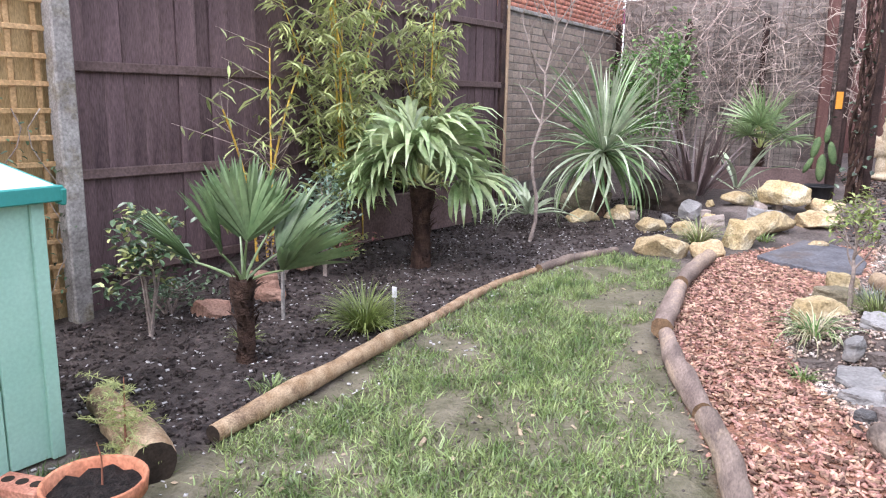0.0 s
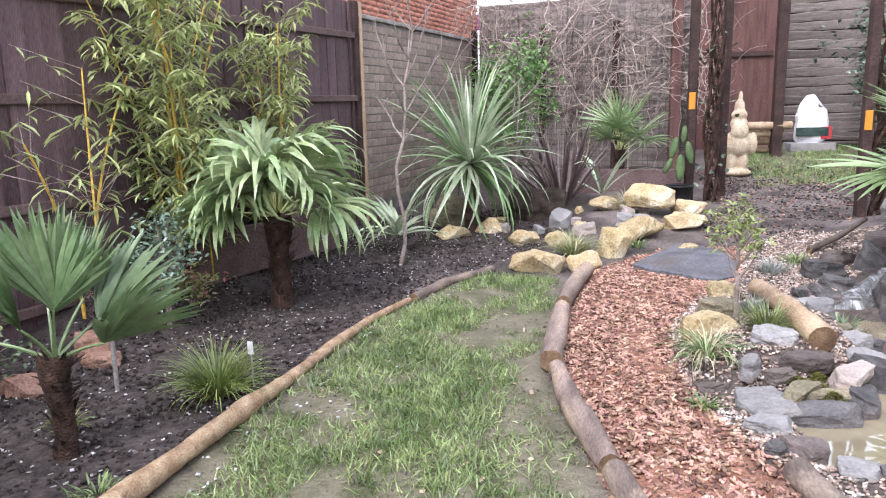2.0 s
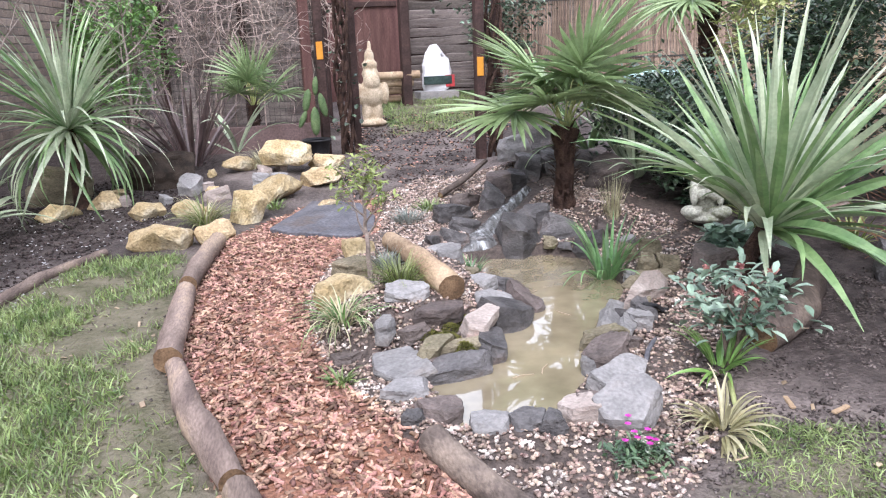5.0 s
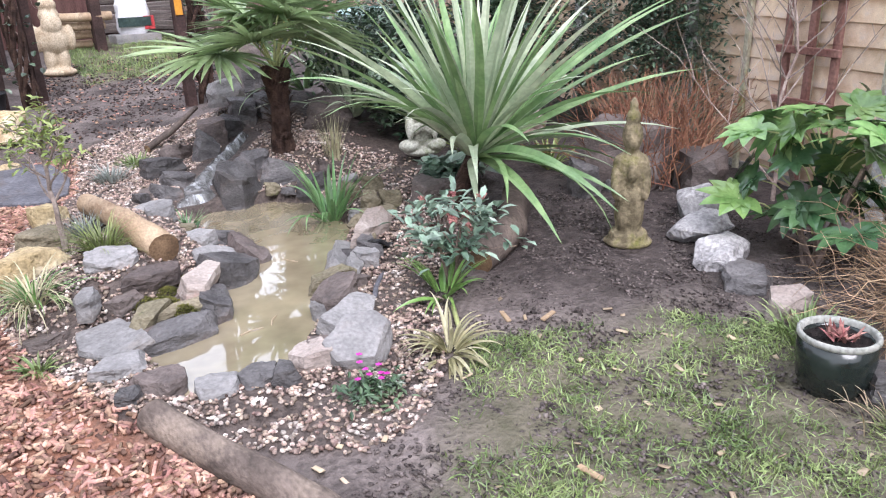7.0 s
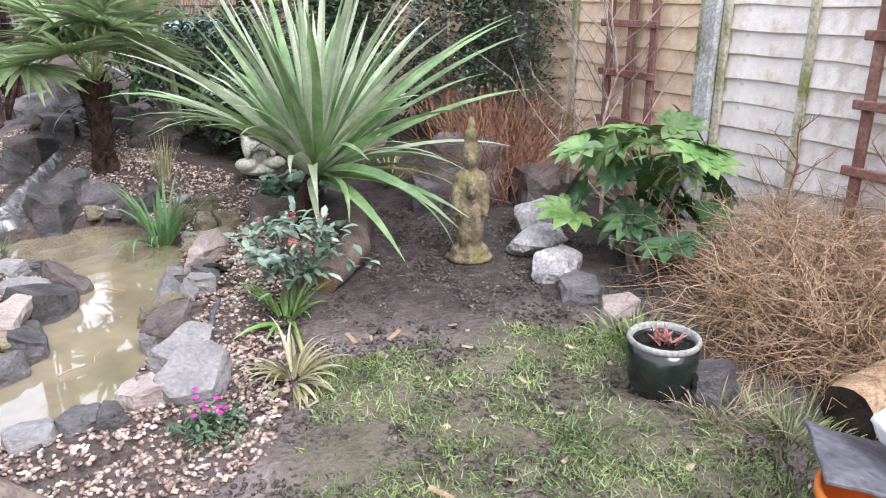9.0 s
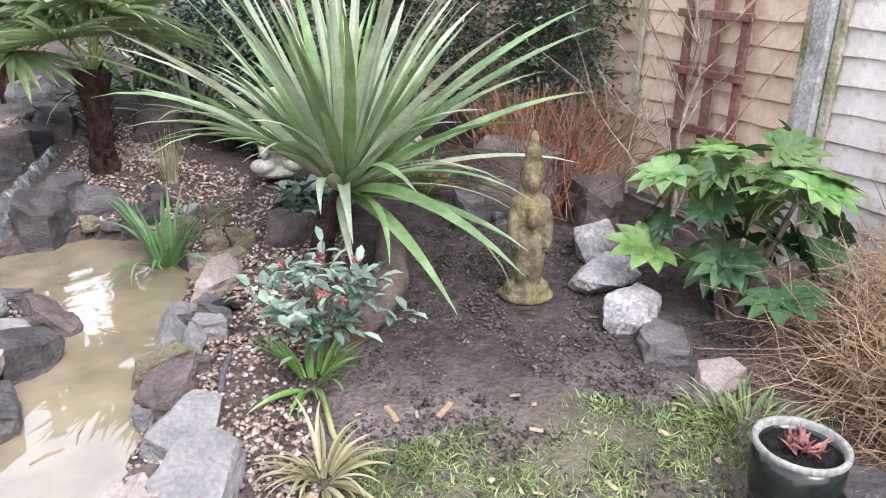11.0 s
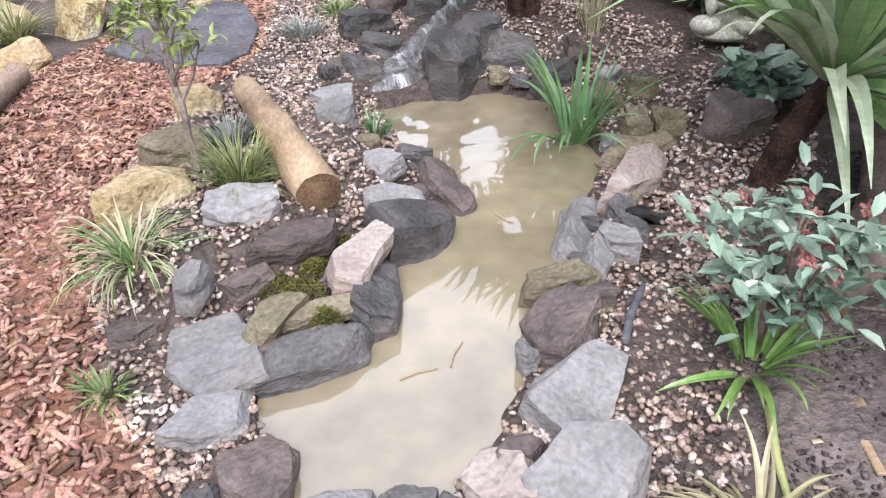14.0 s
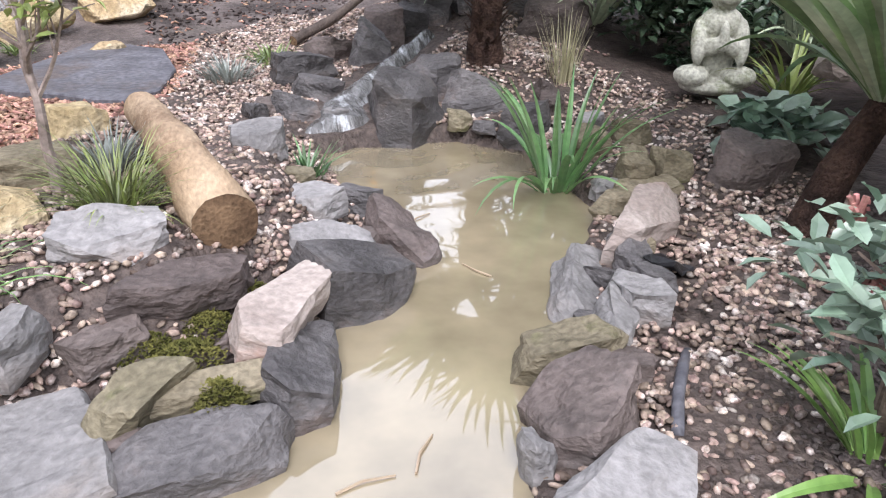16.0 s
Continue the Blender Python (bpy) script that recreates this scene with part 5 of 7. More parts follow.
# ---- plants ----
def fan_soup(R, segs, spread, droop, width, r, curl=0.25, stiff=0.0):
    """One fan of narrow folded segments round the origin, opening along +x."""
    s = Soup()
    for i in range(segs):
        u = i / (segs - 1) * 2 - 1
        a = u * spread + r.gauss(0, 0.02)
        L = R * (1 - 0.22 * abs(u) ** 2) * r.uniform(0.92, 1.05)
        vs, fs = blade(L, width * r.uniform(0.85, 1.1), droop * r.uniform(0.7, 1.3), curl * (1 - abs(u)) + r.gauss(0, 0.05), 0.3, 6, 0.55, 1.6)
        s.add(placed(vs, Matrix.Rotation(a, 4, "Z") @ Matrix.Rotation(r.gauss(0, 0.1), 4, "X")), fs)
    return s


def fan_palm(name, x, y, trunk_h, trunk_r, fronds, R, petiole, droop, material, label, seed, rise=(0.1, 1.35), segs=26, width=0.035, spread=2.1, hairy=60, tip=0.3):
    r = random.Random(seed)
    p = thing(name, pose(x, y, ground(x, y)), label, "palm")
    n = 12
    vs, fs = tube([(r.gauss(0, 0.006), r.gauss(0, 0.006), -0.05 + (trunk_h + 0.05) * k / 10) for k in range(11)], [trunk_r * (1.25 - 0.35 * math.sin(k * 0.35)) * r.uniform(0.92, 1.08) for k in range(11)], n)
    part("trunk", mesh_of("trunk", vs, fs), "trunk_fibre", p)
    s = Soup()
    for i in range(hairy):
        a, z = r.uniform(0, 6.28), r.uniform(0.03, trunk_h)
        vs, fs = blade(r.uniform(0.07, 0.13), 0.022, 0.6, r.uniform(0.5, 1.3), 0.2, 3)
        s.add(placed(vs, pose(math.cos(a) * trunk_r * 0.85, math.sin(a) * trunk_r * 0.85, z, 0, 0, math.degrees(a))), fs)
    part("old_fibre", s, "trunk_fibre", p, kind="stuff")
    kinds = [fan_soup(R, segs, spread, droop * k, width, r).mesh("blade") for k in (0.8, 1.0, 1.25)]
    for me in kinds:
        me.materials.append(M[material])
        me.polygons.foreach_set("use_smooth", [False] * len(me.polygons))
    for i in range(fronds):
        az = i * 2.4 + r.uniform(-0.3, 0.3)
        el = rise[0] + (rise[1] - rise[0]) * ((i * 0.7548 + r.uniform(-0.06, 0.06)) % 1)
        L = petiole * r.uniform(0.8, 1.15)
        pts, q, e = [], Vector((0, 0, trunk_h - 0.03)), el + 0.15
        for k in range(6):
            pts.append(q.copy())
            q = q + Vector((math.cos(az) * math.cos(e), math.sin(az) * math.cos(e), math.sin(e))) * L / 5
            e -= 0.07
        f = part("frond", Soup1(tube(pts, [0.013, 0.011, 0.009, 0.008, 0.007, 0.006], 5)), "lime_leaf" if material != "palm_dark" else "palm_leaf", p, "fan frond on a slim stalk")
        b = part("leaf_fan", kinds[i % 3], material, f)
        b.matrix_local = Matrix.Translation(pts[-1]) @ Matrix.Rotation(az, 4, "Z") @ Matrix.Rotation(-(el - tip * r.uniform(0.4, 1.5)), 4, "Y") @ Matrix.Rotation(r.uniform(-0.6, 0.6), 4, "X") @ Matrix.Scale(r.uniform(0.85, 1.1), 4)
    return p


def strap_plant(name, x, y, h0, leaves, L, width, material, label, seed, el=(0.0, 1.45), droop=(0.4, 1.2), clear=None, trunk=0.0, category="plant", alt=None, z=None, spreadr=0.03, second="cordy_pale", lean=0.0):
    """A rosette of long strap leaves, each a part of its own."""
    r = random.Random(seed)
    p = thing(name, pose(x, y, ground(x, y) if z is None else z), label, category)
    if trunk:
        part("trunk", Soup1(tube([(0, 0, -0.05), (lean * 0.4, 0, h0 * 0.5), (lean, 0, h0 + 0.03)], [trunk * 1.2, trunk, trunk * 0.8], 10)), "trunk_fibre", p)
    meshes = []
    for k in range(8):
        vs, fs = blade(L * r.uniform(0.8, 1.08), width * r.uniform(0.85, 1.15), droop[0] + (droop[1] - droop[0]) * k / 7, 0.0, 0.22, 9, 0.75, 1.2)
        me = mesh_of("leaf", vs, fs)
        me.materials.append(M[second if alt and k % alt == 0 else material])
        meshes.append(me)
    for i in range(leaves):
        u = (i * 0.754878 + r.uniform(-0.05, 0.05)) % 1
        e = el[0] + (el[1] - el[0]) * u
        az = i * 2.39996 + r.uniform(-0.25, 0.25)
        if clear and clear[0] < math.degrees(az) % 360 < clear[1]:
            e = max(e, clear[2])
        k = min(7, max(0, int((1 - u) * 7 + r.uniform(-1.6, 1.6))))
        ob = part("leaf", meshes[k], material, p)
        sc = r.uniform(0.8, 1.08)
        ob.matrix_local = Matrix.Translation((lean + math.cos(az) * spreadr, math.sin(az) * spreadr, h0 + u * 0.05)) @ Matrix.Rotation(az, 4, "Z") @ Matrix.Rotation(-e, 4, "Y") @ Matrix.Rotation(r.uniform(-0.5, 0.5), 4, "X") @ Matrix.Scale(sc, 4)
    return p


def tuft(name, x, y, blades, L, width, material, label, seed, category="grass", droop=1.8, el=(0.6, 1.4), rad=0.05, second=None):
    """A clump of narrow arching blades."""
    r = random.Random(seed)
    p = thing(name, pose(x, y, max(WATER - 0.03, ground(x, y)) - 0.01), label, category)
    for j, m in enumerate([material, second] if second else [material]):
        s = Soup()
        for i in range(blades // (2 if second else 1)):
            az = r.uniform(0, 6.283)
            vs, fs = blade(L * r.uniform(0.55, 1.1), width, droop * r.uniform(0.5, 1.2), r.uniform(*el), 0.25, 6, 0.8)
            q = r.uniform(0, rad)
            s.add(placed(vs, pose(math.cos(az) * q, math.sin(az) * q, 0, 0, 0, math.degrees(az + r.uniform(-0.5, 0.5)))), fs)
        part("foliage", s, m, p, kind="stuff")
    return p


def bush(name, x, y, h0, rx, ry, rz, leaves, size, material, label, seed, stems=7, category="shrub", shape=0.5, second=None, stem="grey_bark", hollow=0.55):
    """Stems that fork, and many small leaves in uneven clumps."""
    r = random.Random(seed)
    p = thing(name, pose(x, y, ground(x, y)), label, category)
    ends = []
    for i in range(stems):
        a = r.uniform(0, 6.28)
        tip = Vector((math.cos(a) * rx * r.uniform(0.2, 0.75), math.sin(a) * ry * r.uniform(0.2, 0.75), h0 + rz * r.uniform(-0.4, 0.8)))
        mid = Vector((tip.x * 0.35 + r.gauss(0, 0.02), tip.y * 0.35 + r.gauss(0, 0.02), tip.z * 0.5))
        st = Soup()
        st.add(*tube([(r.gauss(0, 0.015), r.gauss(0, 0.015), -0.03), mid, tip], [0.012, 0.009, 0.004], 5))
        for k in range(3):
            e2 = mid.lerp(tip, r.random()) + Vector((r.gauss(0, rx * 0.35), r.gauss(0, ry * 0.35), r.uniform(0, rz * 0.5)))
            st.add(*tube([mid.lerp(tip, 0.4), e2], [0.006, 0.003], 4))
            ends.append(e2)
        ends.append(tip)
        part("stem", st, stem, p)
    soups = [Soup(), Soup()]
    clumps = ends
    for k in range(stems * 3):
        v = Vector((r.gauss(0, 1), r.gauss(0, 1), r.gauss(0, 1))).normalized() * r.uniform(hollow, 1)
        clumps.append(Vector((v.x * rx, v.y * ry, h0 + v.z * rz)))
    for i in range(leaves):
        c = r.choice(clumps)
        q = c + Vector((r.gauss(0, rx * 0.16), r.gauss(0, ry * 0.16), r.gauss(0, rz * 0.16)))
        if q.z > 0.02:
            add_leaf(soups[1 if second and r.random() < 0.3 else 0], q, size, r, shape)
    part("foliage", soups[0], material, p, kind="stuff")
    if second and soups[1].n:
        part("young_foliage", soups[1], second, p, kind="stuff")
    return p


def twig_mass(name, x, y, rx, ry, h, count, material, label, seed, upright=0.2, category="brush", wire=0.003, length=0.5, kind="stuff", curl=0.22):
    r = random.Random(seed)
    p = thing(name, pose(x, y, ground(x, y)), label, category, kind=kind)
    s = Soup()
    for i in range(count):
        a, q = r.uniform(0, 6.28), math.sqrt(r.random())
        pt = Vector((math.cos(a) * q * rx, math.sin(a) * q * ry, r.random() * h * (1 - 0.6 * q * q) * (1 - upright)))
        d = Vector((r.gauss(0, 1), r.gauss(0, 1), r.gauss(upright * 3, 0.6))).normalized()
        pts = [pt]
        for k in range(6):
            d = (d + Vector((r.gauss(0, curl), r.gauss(0, curl), r.gauss(-0.05 * (1 - upright), curl * 0.9)))).normalized()
            n = pts[-1] + d * length / 6
            n.z = max(0.005, min(n.z, h * 1.1))
            pts.append(n)
        s.add(*tube(pts, [wire * (1 - 0.1 * k) for k in range(7)], 3, False))
    part("stems", s, material, p)
    return p


def branch_tree(name, x, y, h, r0, label, seed, lean=(0, 0), branches=12, leaves=0, leafmat="lime_leaf", category="tree", bark="grey_bark", first=0.35, reach=0.45, size=0.04):
    r = random.Random(seed)
    p = thing(name, pose(x, y, ground(x, y)), label, category)
    pts = [Vector((lean[0] * (k / 12) + noise.noise(Vector((k * 0.4, seed, 0))) * 0.03 * h, lean[1] * (k / 12) + noise.noise(Vector((k * 0.4, seed, 5))) * 0.03 * h, -0.05 + h * k / 12)) for k in range(13)]
    part("trunk", Soup1(tube(pts, [r0 * (1 - 0.07 * k) for k in range(13)], 7)), bark, p)
    s, lv, tips = Soup(), Soup(), []
    for i in range(branches):
        t = first + (1 - first) * i / branches
        k = min(11, int(t * 12))
        q = pts[k].copy()
        a = i * 2.4 + r.uniform(-0.4, 0.4)
        d = Vector((math.cos(a), math.sin(a), r.uniform(0.5, 1.2))).normalized()
        L = reach * h * (1.15 - t) * r.uniform(0.7, 1.2)
        pp = [q.copy()]
        for j in range(6):
            d = (d + Vector((r.gauss(0, 0.12), r.gauss(0, 0.12), 0.06))).normalized()
            q = q + d * L / 6
            pp.append(q.copy())
            if j > 1:
                e = q + (d + Vector((r.gauss(0, 0.6), r.gauss(0, 0.6), r.gauss(0.2, 0.3)))).normalized() * L * 0.35
                s.add(*tube([q, q.lerp(e, 0.5) + Vector((0, 0, 0.01)), e], [r0 * 0.18, r0 * 0.13, r0 * 0.08], 4, False))
                tips += [e, q.lerp(e, 0.6)]
        s.add(*tube(pp, [r0 * 0.4 * (1 - 0.1 * j) for j in range(7)], 5, False))
        tips.append(pp[-1])
    part("branchwork", s, bark, p, kind="stuff")
    for i in range(leaves):
        add_leaf(lv, r.choice(tips) + Vector((r.gauss(0, 0.025), r.gauss(0, 0.025), r.gauss(0, 0.025))), size, r, 0.4)
    if leaves:
        part("foliage", lv, leafmat, p, kind="stuff")
    return p


# left bed
fan_palm("fan_palm", -2.44, 2.15, 0.5, 0.055, 7, 0.47, 0.33, 0.2, "palm_dark", "small fan palm with stiff dark green leaves in soil", 3, rise=(0.3, 1.4), segs=22, width=0.05, spread=0.8, tip=-0.15)
fan_palm("fan_palm", -2.6, 4.55, 0.72, 0.085, 15, 0.72, 0.38, 2.7, "palm_pale", "young fan palm with drooping pale green leaves", 5, rise=(0.15, 1.35), segs=22, width=0.066, spread=1.7, hairy=80)
strap_plant("cabbage_palm", -1.82, 7.45, 0.72, 165, 1.32, 0.05, "cordy_leaf", "spiky cabbage palm with long arching green leaves", 7, el=(-0.6, 1.5), droop=(0.5, 2.5), trunk=0.06, category="palm", alt=2)
strap_plant("strap_leaved_plant", -2.35, 6.5, 0.15, 26, 0.75, 0.06, "cordy_pale", "low plant with broad pale arching leaves", 8, el=(0.2, 1.2), droop=(0.9, 2.0))
strap_plant("bronze_flax", -0.95, 8.55, 0.05, 40, 1.15, 0.05, "bronze_leaf", "bronze flax with stiff dark upright leaves", 9, el=(0.7, 1.5), droop=(0.05, 0.5), spreadr=0.1)
fan_palm("fan_palm", -0.35, 10.0, 0.5, 0.06, 9, 0.5, 0.4, 0.6, "palm_leaf", "small green fan palm before the wire fence", 10, rise=(0.3, 1.4), segs=24, width=0.03)
strap_plant("broken_flax_leaf", -0.5, 8.9, 0.1, 7, 0.95, 0.07, "cordy_pale", "few bent grey-green flax leaves", 12, el=(0.5, 1.2), droop=(0.8, 2.0))
bush("evergreen_bush", -1.75, 9.3, 1.25, 0.65, 0.5, 0.75, 2200, 0.09, "bright_leaf", "rounded glossy green evergreen bush by the brick wall", 13, stems=9)
bush("standard_shrub", -3.3, 2.22, 0.62, 0.26, 0.24, 0.2, 420, 0.07, "shrub_leaf", "small glossy evergreen shrub on a thin stem", 14, stems=4, second="lime_leaf", shape=0.6)
bush("grey_green_shrub", -3.12, 3.85, 0.55, 0.25, 0.22, 0.36, 600, 0.055, "skimmia_leaf", "narrow grey-green shrub on dark soil", 15, stems=6)
bush("variegated_shrub", -3.2, 4.25, 0.2, 0.24, 0.22, 0.16, 420, 0.055, "lime_leaf", "low yellow and red variegated shrub", 16, stems=6, second="berry")
bush("leaf_litter_shrub", -3.55, 2.6, 0.14, 0.3, 0.4, 0.12, 320, 0.05, "shrub_leaf", "low straggling green plant at the fence foot", 17, stems=5)
bush("purple_shrub", -3.3, 3.5, 0.2, 0.16, 0.16, 0.14, 160, 0.05, "bronze_leaf", "small dark purple shrub", 18, stems=5)
tuft("sedge_clump", -2.1, 2.9, 420, 0.4, 0.009, "sedge", "low clump of golden-green sedge on soil", 19)
tuft("grass_tuft", -2.62, 2.35, 40, 0.16, 0.012, "sedge", "small green tuft of grass on soil", 20)
tuft("grass_tuft", -2.0, 1.85, 60, 0.1, 0.01, "grass", "small patch of grass in soil", 21, rad=0.12)
tuft("sedge_clump", -0.55, 6.4, 160, 0.38, 0.012, "sedge", "yellow-green sedge between yellow stones", 22, second="sedge_pale")
tuft("grass_tuft", -0.15, 8.1, 90, 0.35, 0.012, "sedge_pale", "pale dry grass tuft on the stone pile", 23)
tuft("grass_tuft", 0.0, 6.85, 60, 0.12, 0.012, "grass", "bright green tuft among yellow stones", 24, rad=0.08)
branch_tree("bare_sapling", -2.12, 5.92, 2.9, 0.022, "thin bare grey sapling in the soil bed", 25, lean=(0.12, 0.2), branches=13, first=0.42, reach=0.4)
branch_tree("bare_shrub", -1.55, 8.6, 2.3, 0.02, "leafless grey shrub by the brick wall", 26, lean=(0.1, 0), branches=14, first=0.15)


def bamboo(x, y, canes, h, seed, leaves, label, spread=0.16):
    r = random.Random(seed)
    p = thing("bamboo_clump", pose(x, y, ground(x, y)), label, "bamboo")
    s, tw = Soup(), Soup()
    for i in range(canes):
        a, q = r.uniform(0, 6.28), r.uniform(0, spread)
        b = Vector((math.cos(a) * q, math.sin(a) * q * 1.6, -0.03))
        hh = h * r.uniform(0.65, 1.05)
        lean = Vector((r.gauss(0.03, 0.1), r.gauss(-0.02, 0.24), 0))
        P, R = [], []
        w = r.uniform(0.006, 0.013)
        for k in range(15):
            t = k / 14
            P.append(b + lean * t * t * hh + Vector((0, 0, t * hh)))
            R.append(w * (1 - 0.5 * t) * (1.18 if k % 2 else 0.97))
        part("cane", Soup1(tube(P, R, 6)), "bamboo_cane", p)
        for k in range(2, 15):
            for j in range(2):
                d = Vector((r.gauss(0, 1), r.gauss(0, 1), r.uniform(0.2, 1.2))).normalized()
                e = P[k] + d * r.uniform(0.15, 0.5)
                tw.add(*tube([P[k], e], [0.003, 0.0015], 3, False))
                for _ in range(leaves):
                    c = P[k].lerp(e, r.uniform(0.4, 1.05))
                    add_leaf(s, c, r.uniform(0.1, 0.19), r, 0.17, tilt=-0.4)
    part("twig_growth", tw, "twig", p)
    part("foliage", s, "bamboo_leaf", p, kind="stuff")


bamboo(-3.42, 4.6, 9, 2.7, 31, 14, "bamboo clump with yellow canes and narrow yellowish leaves", 0.22)
bamboo(-3.25, 5.75, 6, 2.75, 32, 13, "bamboo clump with yellow canes against the dark fence", 0.18)
bamboo(-3.5, 3.75, 3, 1.7, 33, 3, "thin sparse bamboo with dry drooping tips", 0.15)


def raised_board():
    a, b = (-3.4, 4.05), (-2.95, 6.3)
    hd = math.degrees(math.atan2(b[0] - a[0], b[1] - a[1]))
    L = math.hypot(b[0] - a[0], b[1] - a[1])
    t = thing("raised_bed_board", along(*a, hd), "dark brown timber board edging a raised bed", "bed edging")
    part("board", box_bm(L, 0.045, 0.42, (L / 2, 0, 0.16), 0.008), "dark_rail", t)
    part("peg", box_bm(0.05, 0.05, 0.36, (0.3, -0.05, 0.12), 0.006), "dark_post", t)
    t = thing("low_timber_board", along(-0.95, 9.55, 84), "dark timber board behind the stone pile", "bed edging")
    part("board", box_bm(1.5, 0.05, 0.34, (0.75, 0, 0.14), 0.008), "dark_rail", t)


raised_board()


def shed():
    m = pose(-2.4, 0.93, ground(-2.4, 0.93), 0, 0, -5)
    s = thing("garden_storage_shed", m, "low mint green painted timber store with a turquoise roof", "shed")
    H_ = 1.16
    part("body", box_bm(0.86, 1.5, H_, (-0.45, -0.77, H_ / 2), 0.006), "mint_paint", s)
    for i in range(7):
        part("cladding_board", box_bm(0.018, 0.198, H_ - 0.02, (-0.008, -0.12 - i * 0.204, H_ / 2), 0.005), "mint_paint", s)
    part("door_rail", box_bm(0.02, 0.6, 0.09, (0.008, -0.62, 0.92), 0.004), "mint_paint", s)
    part("door_brace", box_bm(0.02, 0.07, 0.8, (0.008, -0.62, 0.42), 0.004, Matrix.Rotation(radians(40), 4, "X")), "mint_paint", s)
    part("corner_board", box_bm(0.03, 0.06, H_ - 0.01, (0.004, -0.02, H_ / 2), 0.005), "mint_paint", s)
    tilt = Matrix.Rotation(radians(9), 4, "Y")
    for i in range(5):
        part("roof_board", box_bm(1.06, 0.335, 0.03, (-0.45, -0.12 - i * 0.34, H_ + 0.1), 0.006, tilt), "teal_roof", s)
    part("fascia", box_bm(0.03, 1.72, 0.065, (0.075, -0.8, H_ + 0.005), 0.005), "teal_paint", s, "dark teal fascia board")
    part("gable_board", box_bm(1.1, 0.025, 0.07, (-0.45, 0.055, H_ + 0.075), 0.005, tilt), "teal_paint", s, "dark teal barge board")


shed()


def lathe(profile, n=28):
    """Rings from (radius, height) pairs."""
    vs, fs = [], []
    for r_, z in profile:
        for k in range(n):
            a = 2 * math.pi * k / n
            vs.append((r_ * math.cos(a), r_ * math.sin(a), z))
    for i in range(len(profile) - 1):
        for k in range(n):
            fs.append((i * n + k, i * n + (k + 1) % n, (i + 1) * n + (k + 1) % n, (i + 1) * n + k))
    return mesh_of("turned", vs, fs)


def soil_disc(rad, z, r):
    vs, fs, n = [(0, 0, z + 0.01)], [], 24
    for q in (0.35, 0.7, 1.0):
        for k in range(n):
            a = 2 * math.pi * k / n
            vs.append((rad * q * math.cos(a), rad * q * math.sin(a), z + r.gauss(0, 0.006)))
    for k in range(n):
        fs.append((0, 1 + k, 1 + (k + 1) % n))
        for j in range(2):
            fs.append((1 + j * n + k, 1 + (j + 1) * n + k, 1 + (j + 1) * n + (k + 1) % n, 1 + j * n + (k + 1) % n))
    return mesh_of("soil", vs, fs)


